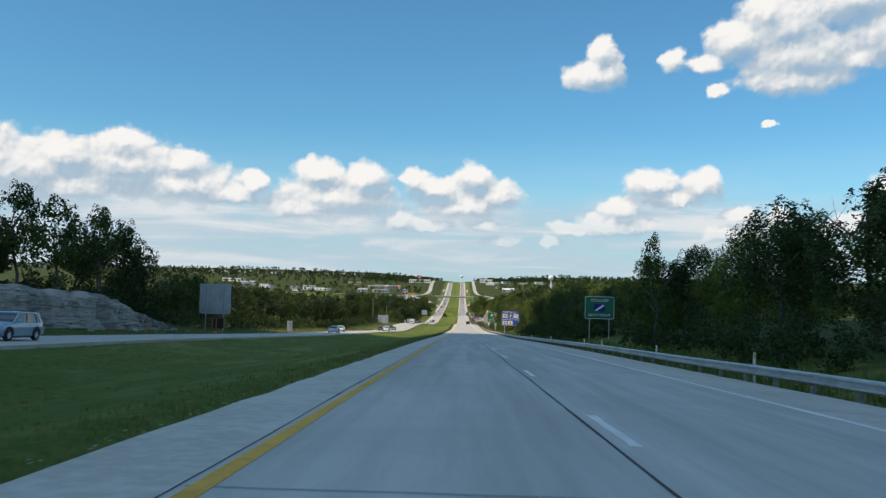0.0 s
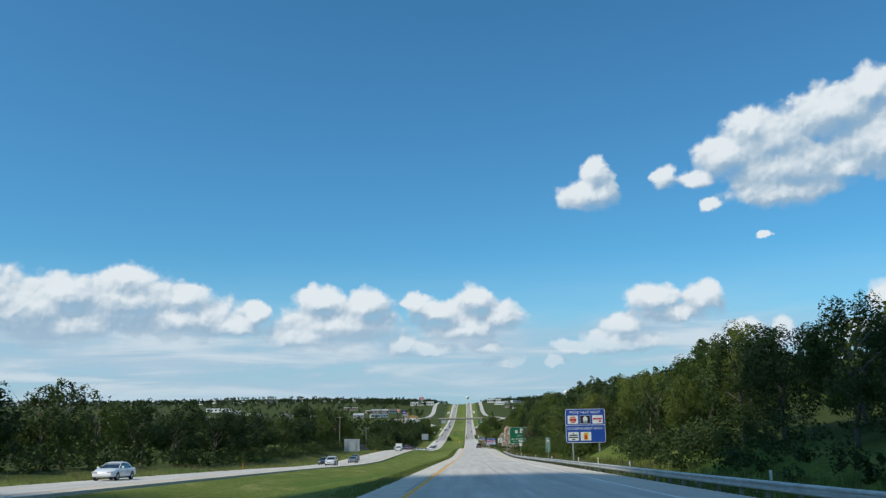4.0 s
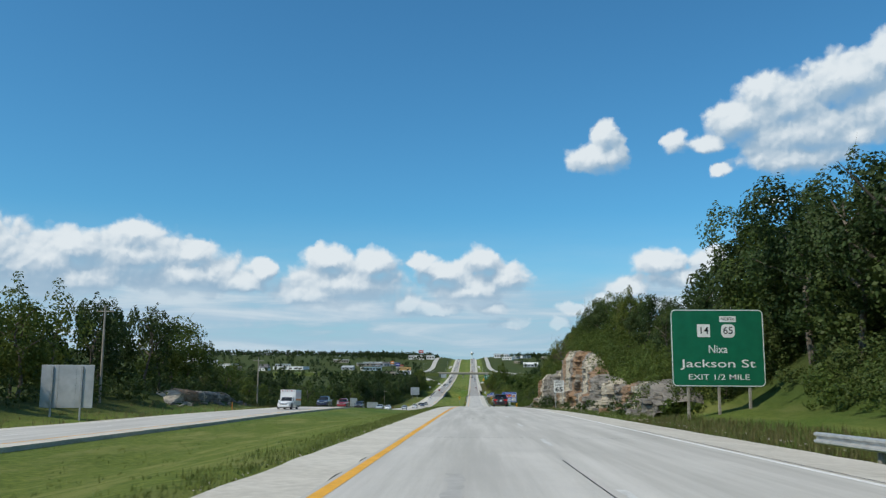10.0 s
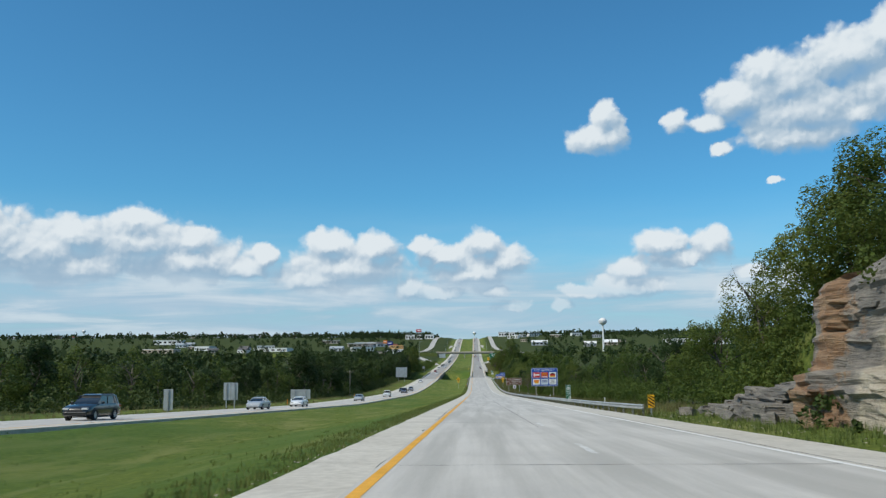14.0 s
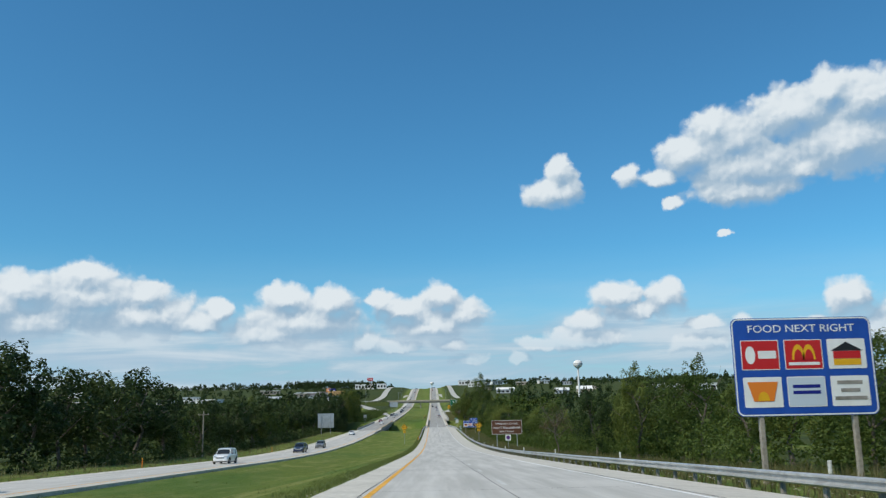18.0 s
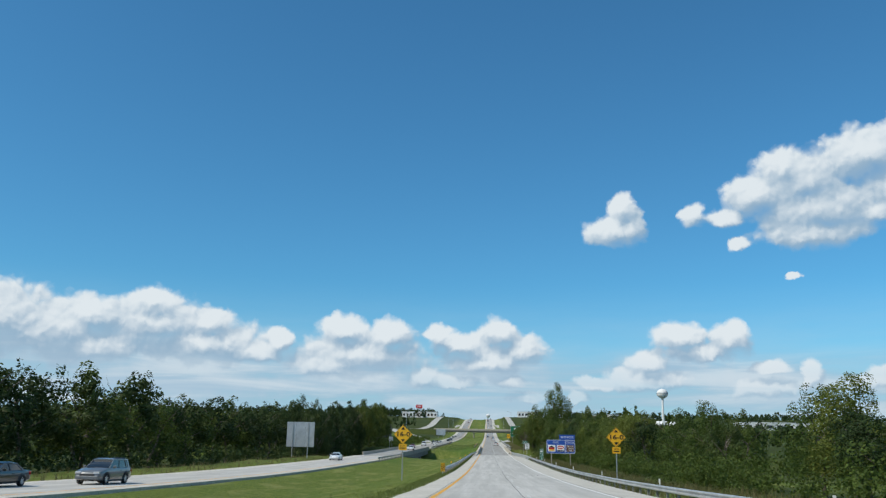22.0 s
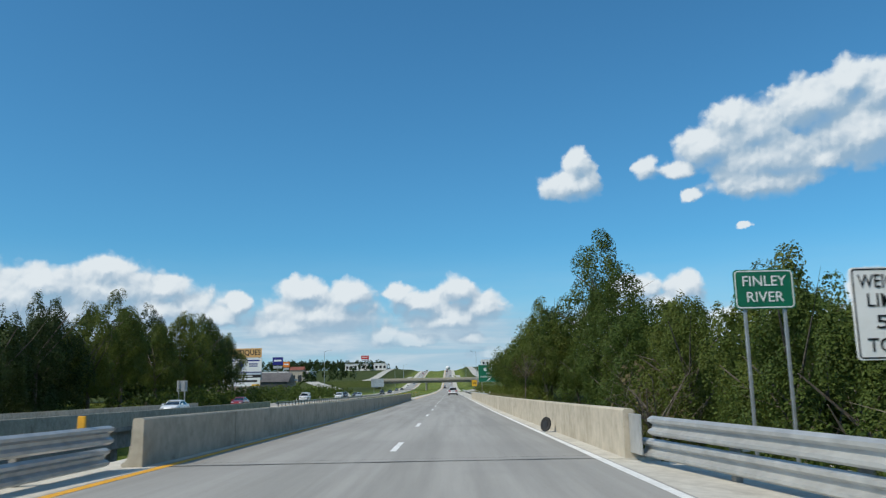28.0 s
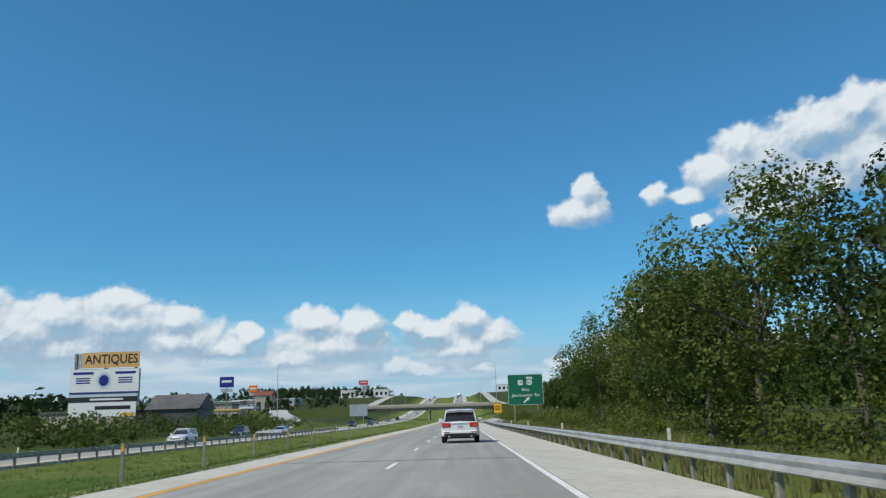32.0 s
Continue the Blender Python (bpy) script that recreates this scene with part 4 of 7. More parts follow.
def grit(name, seed, n, x0, x1, y0, y1, s0, s1, mat, label):
    """Loose stones, each a small lump."""
    rng = random.Random(seed)
    v, f = [], []
    for _ in range(n):
        x, y, s = rng.uniform(x0, x1), rng.uniform(y0, y1), rng.uniform(s0, s1)
        z, k = zr(y) - 0.03, len(v)
        v += [(x - s, y - s * rng.uniform(0.5, 1), z), (x + s, y - s * rng.uniform(0.5, 1), z), (x + s * rng.uniform(0.5, 1), y + s, z), (x - s, y + s, z), (x + s * rng.uniform(-0.3, 0.3), y, z + s * 0.6)]
        f += [(k, k + 1, k + 4), (k + 1, k + 2, k + 4), (k + 2, k + 3, k + 4), (k + 3, k, k + 4)]
    tagged(link_mesh(name, v, f, mat), label, "gravel", kind="stuff")


grit("loose_gravel", 1, 5000, -3.65, -3.2, -5, 957, 0.006, 0.022, M_GRIT, "broken pale gravel along the crumbling shoulder edge")
grit("loose_gravel", 2, 2500, 8.3, 9.2, -5, 957, 0.008, 0.028, M_GRIT, "pale gravel along the outer shoulder")
grit("loose_gravel", 3, 1800, -3.9, -3.1, 1057, 1180, 0.008, 0.026, M_GRIT, "broken pale gravel beyond the bridge")

# ---- guardrails ----
def wbeam(name, x, y0, y1, face, parent, drop=0.0, flare=0.0, mat=None, taper=0.0):
    """A corrugated beam that follows the road. face: -1 looks to the left, +1 to the right."""
    prof = [(0.00, 0.74), (0.075, 0.70), (0.075, 0.655), (0.0, 0.61), (0.0, 0.56), (0.075, 0.515), (0.075, 0.47), (0.0, 0.43), (-0.02, 0.43), (0.05, 0.475), (0.05, 0.51), (-0.025, 0.555), (-0.025, 0.615), (0.05, 0.66), (0.05, 0.695), (-0.02, 0.735)]
    n, m = max(2, int((y1 - y0) / 3.8) + 1), len(prof)
    v, f = [], []
    for i, y in enumerate(np.linspace(y0, y1, n)):
        off = flare * max(0.0, 1 - (y - y0) / 14.0) ** 2 + taper * max(0.0, 1 - (y1 - y) / 24.0) ** 1.5
        wob = 0.025 * wave(x, float(y), 0.11, 3)
        low = drop * (1 - max(0.0, 1 - (y1 - y) / 24.0)) if taper else drop
        v += [(x + face * a + off + wob, y, zr(y) + b - low - 0.02 + 0.02 * wave(x, float(y), 0.07, 8)) for a, b in prof]
        if i:
            k = (i - 1) * m
            f += [(k + j, k + (j + 1) % m, k + m + (j + 1) % m, k + m + j) for j in range(m)]
    f += [tuple(range(m)), tuple(range((n - 1) * m, n * m))[::-1]]
    return link_mesh(name, v, f, mat or M_STEEL, False, parent)


POST_MESH = bpy.data.meshes.new("post")
_bm = boxed(-0.055, 0.055, -0.075, 0.075, -0.6, 0.71, 0.012)
_bm.to_mesh(POST_MESH), _bm.free()
POST_MESH.materials.append(M_POST)
BLOCK_MESH = bpy.data.meshes.new("block")
_bm = boxed(-0.09, 0.02, -0.06, 0.06, 0.42, 0.74, 0.01)
_bm.to_mesh(BLOCK_MESH), _bm.free()
BLOCK_MESH.materials.append(M_POST)
M_DELIN = material("white_delineator_plastic", (0.55, 0.55, 0.50), (0.80, 0.80, 0.76), 8.0, 0.5)
DELIN_MESH = bpy.data.meshes.new("delineator")
_bm = boxed(-0.045, 0.045, -0.012, 0.012, 0.70, 1.02, 0.008)
_bm.to_mesh(DELIN_MESH), _bm.free()
DELIN_MESH.materials.append(M_DELIN)


def guardrail(x, y0, y1, face, label, drop=0.0, flare=0.0, step=1.905, blocks=True, delin=24.0, taper=0.0):
    rail = thing("guardrail", Matrix.Identity(4), label, "guardrail", "guardrails")
    wbeam("beam", x, y0, y1, face, rail, drop, flare, None, taper)
    for i in range(int((y1 - y0) / step)):
        y = y0 + 0.6 + step * i
        off = flare * max(0.0, 1 - (y - y0) / 14.0) ** 2 + taper * max(0.0, 1 - (y1 - y) / 24.0) ** 1.5
        for me, nm, dx in ((POST_MESH, "post", -face * 0.16), (BLOCK_MESH, "block", -face * 0.03 if blocks else None)):
            if dx is None:
                continue
            ob = new(nm, me)
            ob.location, ob.parent = (x + dx + off, y, zr(y) - (drop * (1 - max(0.0, 1 - (y1 - y) / 24.0)) if taper else drop) - 0.02), rail
            if face < 0 and nm == "block":
                ob.rotation_euler = (0, 0, math.pi)
        if delin and i % int(delin / step) == 5:
            ob = new("delineator", DELIN_MESH)
            ob.location, ob.parent = (x - face * 0.30 + off, y, zr(y) - drop), rail
    return rail


guardrail(9.25, -20, 353, -1, "long galvanised guardrail on grey posts beside the shoulder", 0.46, step=2.6, blocks=False)
guardrail(9.25, 519, 956, -1, "long galvanised guardrail leading to the river bridge", 0.40, step=2.6, flare=0.5, blocks=False, taper=-2.95)
rub = thing("bridge_end_rail", Matrix.Identity(4), "second galvanised beam below the rail at the bridge end", "guardrail", "guardrails")
part("end_shoe", boxed(6.16, 6.20, 956.2, 957.0, zr(957) + 0.45, zr(957) + 1.10, 0.01), M_STEEL, rub)
wbeam("beam", 9.25, 932, 956.5, -1, rub, 0.40, 0.0, None, -2.95)
rub.location = (-0.02, 0, -0.36)
rub = thing("bridge_end_rail", Matrix.Identity(4), "second galvanised beam below the median rail", "guardrail", "guardrails")
wbeam("beam", -3.55, 940, 956.5, 1, rub, 0.0)
rub.location = (0.9, 0, -0.36)
guardrail(8.9, 1057.5, 1330, -1, "galvanised guardrail bending away from the bridge end", 0.22, -2.3, 2.6, False)
guardrail(-3.75, 824, 956.5, 1, "galvanised median guardrail leading to the bridge parapet", 0.14, step=1.905, delin=0.0, taper=1.15)
REFLECTOR_MESH = bpy.data.meshes.new("reflector")
_bm = boxed(-0.06, 0.06, -0.03, 0.03, 0.70, 0.90, 0.01)
_bm.to_mesh(REFLECTOR_MESH), _bm.free()
REFLECTOR_MESH.materials.append(M_YELLOW)
for y_ in (838.0, 868.0, 898.0, 928.0, 955.8):
    ob_ = thing("rail_reflector", pose(-3.86 + 1.15 * max(0.0, 1 - (956.5 - y_) / 24.0) ** 1.5, y_, zr(y_)), "small yellow reflector block on the median rail", "reflector", "rail reflectors")
    r_ = new("reflector", REFLECTOR_MESH)
    r_.parent = ob_
guardrail(-20.9, 906, 956, -1, "dark weathered guardrail beside the opposite carriageway", OPP_DROP, step=2.6, blocks=False)
guardrail(-20.9, 1058, 1240, -1, "galvanised guardrail in front of the opposite carriageway", OPP_DROP, step=2.6, blocks=False)

# ---- the river bridges ----
M_DECK = material("bridge_side_concrete", (0.20, 0.19, 0.17), (0.36, 0.34, 0.30), 2.0, 0.9, 0.3, 20, stain=0.6, coarse=0.4)


def parapet(x, face, drop, parent):
    """Ten cast lengths with a sloped foot, a rounded top and open joints."""
    prof = [(0, -0.3), (0.36, -0.3), (0.36, 0.05), (0.27, 0.12), (0.21, 0.30), (0.19, 0.79), (0.16, 0.82), (0.03, 0.82), (0, 0.79)]
    wall = thing("bridge_parapet", Matrix.Identity(4), "stained pale concrete bridge parapet with cast joints", "parapet", "bridge parapets")
    m, step = len(prof), 100.0 / 16
    for s in range(16):
        a, b = BRIDGE[0] + s * step + 0.015, BRIDGE[0] + (s + 1) * step - 0.015
        v = [(x - face * p, y, zr(y) + q - drop) for y in (a, b) for p, q in prof]
        f = [(j, (j + 1) % m, m + (j + 1) % m, m + j) for j in range(m)] + [tuple(range(m))[::-1], tuple(range(m, 2 * m))]
        link_mesh("cast_length", v, f, M_BARRIER, False, wall)
    return wall


def bridge(cx0, cx1, drop, label):
    br = thing("bridge", Matrix.Identity(4), label, "bridge", "river bridges")
    n = 12
    for nm, a, b, z0, z1 in (("deck_slab", cx0, cx1, -0.62, -0.31), ("girder", cx0 + 0.5, cx0 + 0.9, -1.9, -0.62), ("girder", (cx0 + cx1) / 2 - 0.2, (cx0 + cx1) / 2 + 0.2, -1.9, -0.62), ("girder", cx1 - 0.9, cx1 - 0.5, -1.9, -0.62)):
        v, f = [], []
        for i in range(n + 1):
            y = BRIDGE[0] + 100.0 * i / n
            z = zr(y) - drop
            v += [(a, y, z + z0), (b, y, z + z0), (b, y, z + z1), (a, y, z + z1)]
            if i:
                k = 4 * i
                f += [(k - 4 + j, k - 4 + (j + 1) % 4, k + (j + 1) % 4, k + j) for j in range(4)]
        f += [(3, 2, 1, 0), (4 * n, 4 * n + 1, 4 * n + 2, 4 * n + 3)]
        link_mesh(nm, v, f, M_DECK, False, br)
    for y in (983.0, 1007.0, 1031.0):
        for x in (cx0 + 1.5, cx1 - 1.5):
            part("pier", tube(bmesh.new(), (x, y, zr(y) - drop - 10.5), (x, y, zr(y) - drop - 1.85), 0.55, 0.55, 12), M_DECK, br)
    return br


bridge(-3.3, 6.9, 0.0, "concrete and steel girder bridge over the river")
bridge(-31.6, -21.5, OPP_DROP, "concrete and steel girder bridge of the opposite carriageway")
parapet(6.05, -1, 0.0, None)
parapet(-2.22, 1, 0.0, None)
parapet(-21.5, 1, OPP_DROP, None)
parapet(-31.6, -1, OPP_DROP, None)
tagged(link_mesh("river_water", [(-600, 975, -44.6), (600, 975, -44.6), (600, 1037, -44.6), (-600, 1037, -44.6)], [(0, 1, 2, 3)], M_WATER), "slow green river under the bridges", "water", kind="structure")

# ---- signs ----
M_GREEN = material("green_sign_sheeting", (0.004, 0.115, 0.060), (0.006, 0.150, 0.078), 1.5, 0.45, stain=0.15)
M_BLUE = material("blue_sign_sheeting", (0.010, 0.062, 0.33), (0.016, 0.085, 0.42), 1.5, 0.45, stain=0.12)
M_BROWN = material("brown_sign_sheeting", (0.085, 0.032, 0.014), (0.12, 0.046, 0.020), 1.5, 0.5, stain=0.15)
M_SIGNWHITE = material("white_sign_sheeting", (0.70, 0.71, 0.70), (0.82, 0.83, 0.82), 2.0, 0.5)
M_SIGNYELLOW = material("yellow_sign_sheeting", (0.68, 0.36, 0.008), (0.80, 0.44, 0.012), 2.0, 0.45)
M_INK = plain("black_ink", (0.012, 0.012, 0.013), 0.5)
M_RED = plain("red_ink", (0.50, 0.016, 0.018), 0.45)
M_ORANGE = plain("orange_ink", (0.72, 0.20, 0.02), 0.45)
M_PURPLE = plain("purple_ink", (0.10, 0.03, 0.20), 0.5)
M_NAVY = plain("navy_ink", (0.008, 0.014, 0.20), 0.5)
M_CREAM = plain("pale_grey_blue_panel", (0.50, 0.58, 0.66), 0.5)
M_ALU = material("bare_aluminium_sheet", (0.36, 0.39, 0.42), (0.52, 0.55, 0.58), 0.8, 0.5, metal=0.55, stain=0.25)
M_GALV = material("galvanised_sign_post", (0.30, 0.32, 0.33), (0.46, 0.48, 0.50), 4.0, 0.5, metal=0.6)
M_WOODPOST = material("weathered_timber_post", (0.20, 0.18, 0.15), (0.36, 0.33, 0.28), 7.0, 0.9, 0.4)


def rounded(w, h, r, n=5):
    """Corners of a rounded board, counter-clockwise, from its lower left corner at (0, 0)."""
    out = []
    for cx, cy, a0 in ((w - r, r, -90), (w - r, h - r, 0), (r, h - r, 90), (r, r, 180)):
        out += [(cx + r * math.cos(radians(a0 + 90 * k / n)), cy + r * math.sin(radians(a0 + 90 * k / n))) for k in range(n + 1)]
    return out


def board(name, pts, y0, y1, mat, parent, label=""):
    """A flat plate of that outline, from y0 (its face) to y1."""
    m = len(pts)
    v = [(x, y0, z) for x, z in pts] + [(x, y1, z) for x, z in pts]
    f = [tuple(range(m)), tuple(range(m, 2 * m))[::-1]] + [(j, m + j, m + (j + 1) % m, (j + 1) % m) for j in range(m)]
    return link_mesh(name, v, f, mat, False, parent, label)


def frame_ring(name, w, h, r, band, y, mat, parent, inset=0.02):
    a = [(x + inset, z + inset) for x, z in rounded(w - 2 * inset, h - 2 * inset, r)]
    b = [(x + inset + band, z + inset + band) for x, z in rounded(w - 2 * inset - 2 * band, h - 2 * inset - 2 * band, max(0.01, r - band))]
    m = len(a)
    v = [(x, y, z) for x, z in a + b] + [(x, y + 0.004, z) for x, z in a + b]
    f = [(j, (j + 1) % m, m + (j + 1) % m, m + j) for j in range(m)]
    return link_mesh(name, v, f, mat, False, parent)


def words(text, x, z, size, y, mat, parent, name="lettering", spread=1.0, wide=None, turn=0.0, bold=0.004):
    """Raised letters, centred at (x, z); wide: the length that they are fitted to."""
    cu = bpy.data.curves.new(name, "FONT")
    cu.body, cu.size, cu.align_x, cu.align_y, cu.extrude, cu.offset, cu.space_character = text, size * 1.38, "CENTER", "CENTER", 0.002, bold * size, spread
    cu.resolution_u = 3
    tmp = bpy.data.objects.new(name, cu)
    scene.collection.objects.link(tmp)
    me = bpy.data.meshes.new_from_object(tmp.evaluated_get(bpy.context.evaluated_depsgraph_get()))
    bpy.data.objects.remove(tmp)
    bpy.data.curves.remove(cu)
    me.materials.clear()
    me.materials.append(mat)
    ob = new(name, me)
    ob.parent = parent
    xs = [v.co.x for v in me.vertices]
    s = wide / (max(xs) - min(xs)) if wide else 1.0
    ob.matrix_basis = Matrix.LocRotScale((x, y, z), Euler((math.pi / 2, radians(turn), 0)), (s, 1, 1))
    return ob


def bars(x, z, w, n, h, y, mat, parent, name="illegible_line"):
    for k in range(n):
        board(name, [(x - w / 2, z - k * h * 1.8), (x + w / 2, z - k * h * 1.8), (x + w / 2, z - k * h * 1.8 + h), (x - w / 2, z - k * h * 1.8 + h)], y, y + 0.003, mat, parent)


def disc(name, x, z, rx, rz, y, mat, parent, n=20):
    return board(name, [(x + rx * math.cos(6.2832 * k / n), z + rz * math.sin(6.2832 * k / n)) for k in range(n)], y, y + 0.004, mat, parent)


def rect(name, x0, x1, z0, z1, y, mat, parent, r=0.0):
    pts = [(x + x0, z + z0) for x, z in rounded(x1 - x0, z1 - z0, r)] if r else [(x0, z0), (x1, z0), (x1, z1), (x0, z1)]
    return board(name, pts, y, y + 0.006, mat, parent)


def sign_at(name, x, y, ztop, w, h, mat, label, posts=2, border=M_SIGNWHITE, r=0.25, post_mat=None, post_w=0.09, group="road signs", band=0.05):
    """A board whose lower left corner is the origin, on posts that reach the ground. Its face looks back along the road."""
    base = ztop - h
    sg = thing(name, pose(x, y, base), label, "road sign", group)
    board("panel", rounded(w, h, r), -0.015, 0.015, mat, sg)
    if border:
        frame_ring("border", w, h, r, band, -0.019, border, sg)
    for k in range(posts):
        px = w * (0.5 if posts == 1 else (0.17 + 0.66 * k / (posts - 1)))
        low = ground(x + px, y) - base - 0.3
        part("post", boxed(px - post_w / 2, px + post_w / 2, 0.016, 0.016 + post_w * 1.2, low, h * 0.9, 0.008), post_mat or M_GALV, sg)
    return sg


F = -0.023   # lettering stands just proud of the face

s = sign_at("college_sign", 13.2, 88.4, -1.0, 3.15, 2.42, M_GREEN, "green college direction sign with white border on two steel posts")
words("COLLEGE", 1.57, 1.98, 0.30, F, M_SIGNWHITE, s, wide=1.85)
rect("logo_plate", 1.0, 2.15, 0.80, 1.62, F, M_NAVY, s)
board("logo_band", [(1.06, 0.92), (1.25, 0.84), (2.10, 1.42), (1.92, 1.56)], F - 0.006, F - 0.001, M_SIGNWHITE, s)
words("NEXT RIGHT", 1.57, 0.42, 0.27, F, M_SIGNWHITE, s, wide=2.35)


def logo(sg, kind, x, z, w, h):
    """Business plates, as plain shapes in their colours."""
    back = {"dark": M_INK, "red": M_RED, "brown": M_BROWN, "grey": M_CREAM}.get(kind.split()[0], M_SIGNWHITE)
    p = board("business_plate", [(x + a, z + b) for a, b in rounded(w, h, 0.05)], F - 0.004, F + 0.004, M_SIGNWHITE, sg)
    y = F - 0.007
    if back is not M_SIGNWHITE:
        rect("plate_face", x + 0.03, x + w - 0.03, z + 0.03, z + h - 0.03, y, back, sg)
    y -= 0.006
    cx, cz = x + w / 2, z + h / 2
    if kind == "bun":
        disc("logo_ring", cx, cz, 0.34 * w, 0.40 * h, y, M_NAVY, sg)
        disc("logo_disc", cx - 0.02, cz + 0.02, 0.31 * w, 0.36 * h, y - 0.005, M_SIGNWHITE, sg)
        rect("logo_bun", cx - 0.24 * w, cx + 0.24 * w, cz + 0.16 * h, cz + 0.32 * h, y - 0.010, M_ORANGE, sg, 0.05)
        rect("logo_bar", cx - 0.30 * w, cx + 0.30 * w, cz - 0.15 * h, cz + 0.12 * h, y - 0.010, M_RED, sg, 0.04)
        rect("logo_bun", cx - 0.24 * w, cx + 0.24 * w, cz - 0.32 * h, cz - 0.19 * h, y - 0.010, M_ORANGE, sg, 0.05)
    elif kind == "dark bell":
        board("logo_bell", [(cx - 0.24 * w, cz - 0.12 * h), (cx + 0.24 * w, cz - 0.12 * h), (cx + 0.20 * w, cz + 0.20 * h), (cx + 0.08 * w, cz + 0.38 * h), (cx - 0.08 * w, cz + 0.38 * h), (cx - 0.20 * w, cz + 0.20 * h)], y - 0.004, y, M_SIGNWHITE, sg)
        bars(cx, cz - 0.22 * h, 0.40 * w, 2, 0.07 * h, y, M_SIGNWHITE, sg)
    elif kind == "script":
        rect("logo_bar", cx - 0.42 * w, cx + 0.42 * w, cz - 0.02 * h, cz + 0.16 * h, y, M_RED, sg, 0.03)
        disc("logo_disc", cx + 0.22 * w, cz - 0.22 * h, 0.14 * w, 0.09 * h, y, M_RED, sg, 10)
    elif kind == "inn":
        board("logo_roof", [(cx - 0.12 * w, cz + 0.26 * h), (cx + 0.12 * w, cz + 0.26 * h), (cx, cz + 0.42 * h)], y - 0.003, y, M_INK, sg)
        for k, q in enumerate((0.74, 0.86, 0.30)):
            rect("logo_bar", cx - q * w / 2, cx + q * w / 2, cz + (0.06 - 0.24 * k) * h, cz + (0.20 - 0.24 * k) * h, y, M_INK, sg)
    elif kind == "motel":
        rect("logo_shield", cx - 0.20 * w, cx + 0.20 * w, cz - 0.40 * h, cz + 0.40 * h, y, M_SIGNYELLOW, sg, 0.06)
        disc("logo_disc", cx, cz + 0.02 * h, 0.11 * w, 0.13 * h, y - 0.005, M_RED, sg)
        disc("logo_disc", cx, cz - 0.20 * h, 0.13 * w, 0.15 * h, y - 0.005, M_RED, sg)
    elif kind == "red face":
        disc("logo_disc", cx - 0.26 * w, cz, 0.13 * w, 0.30 * h, y, M_SIGNWHITE, sg)
        rect("logo_bar", cx - 0.06 * w, cx + 0.42 * w, cz - 0.12 * h, cz + 0.14 * h, y, M_SIGNWHITE, sg, 0.04)
    elif kind == "red arch":
        for q in (-0.14, 0.14):
            for r_, mt, dy in ((0.17, M_SIGNYELLOW, 0.0), (0.115, M_RED, 0.004)):
                pts = [(cx + q * w + r_ * w * math.cos(3.1416 * k / 10), cz - 0.18 * h + 0.52 * h * (r_ / 0.17) * math.sin(3.1416 * k / 10)) for k in range(11)]
                board("logo_arch", pts, y - dy - 0.003, y - dy, mt, sg)
        rect("logo_bar", cx - 0.40 * w, cx + 0.40 * w, cz - 0.36 * h, cz - 0.26 * h, y, M_SIGNWHITE, sg)
    elif kind.startswith("store"):
        board("logo_roof", [(cx - 0.42 * w, cz + 0.10 * h), (cx + 0.42 * w, cz + 0.10 * h), (cx, cz + 0.40 * h)], y - 0.003, y, M_INK, sg)
        rect("logo_bar", cx - 0.36 * w, cx + 0.36 * w, cz - 0.16 * h, cz + 0.09 * h, y, M_RED, sg)
        rect("logo_bar", cx - 0.36 * w, cx + 0.36 * w, cz - 0.38 * h, cz - 0.17 * h, y, M_SIGNYELLOW, sg)
    elif kind == "sunrise":
        board("logo_trapeze", [(cx - 0.26 * w, cz - 0.30 * h), (cx + 0.26 * w, cz - 0.30 * h), (cx + 0.40 * w, cz + 0.34 * h), (cx - 0.40 * w, cz + 0.34 * h)], y - 0.003, y, M_ORANGE, sg)
        pts = [(cx + 0.15 * w * math.cos(3.1416 * k / 10), cz - 0.28 * h + 0.30 * h * math.sin(3.1416 * k / 10)) for k in range(11)]
        board("logo_sun", pts, y - 0.006, y - 0.003, M_SIGNYELLOW, sg)
    elif kind == "grey script":
        bars(cx, cz + 0.12 * h, 0.72 * w, 2, 0.11 * h, y, M_NAVY, sg)
    elif kind == "script pale":
        for k, q in enumerate((0.66, 0.5, 0.84)):
            rect("logo_bar", cx - q * w / 2, cx + q * w / 2, cz + (0.22 - 0.26 * k) * h, cz + (0.34 - 0.26 * k) * h, y, M_POST, sg)
    elif kind == "pump":
        disc("logo_disc", cx, cz + 0.14 * h, 0.42 * w, 0.27 * h, y, M_RED, sg)
        rect("logo_bar", cx - 0.30 * w, cx + 0.30 * w, cz + 0.06 * h, cz + 0.22 * h, y - 0.006, M_SIGNWHITE, sg, 0.03)
        rect("plate_foot", x + 0.02, x + w - 0.02, z + 0.02, z + 0.26 * h, y, M_INK, sg)
        words("AUTO DIESEL", cx, z + 0.14 * h, 0.14 * h, y - 0.004, M_SIGNWHITE, sg, wide=0.86 * w)
    return p


s = sign_at("food_and_lodging_sign", 11.46, 229.5, -7.42, 4.66, 3.90, M_BLUE, "large blue food and lodging sign on two steel posts", post_w=0.16)
words("FOOD NEXT RIGHT", 2.33, 3.48, 0.28, F, M_SIGNWHITE, s, wide=3.55)
rect("divider", 0.06, 4.60, 2.00, 2.06, F, M_SIGNWHITE, s)
words("LODGING NEXT RIGHT", 2.33, 1.62, 0.28, F, M_SIGNWHITE, s, wide=4.25)
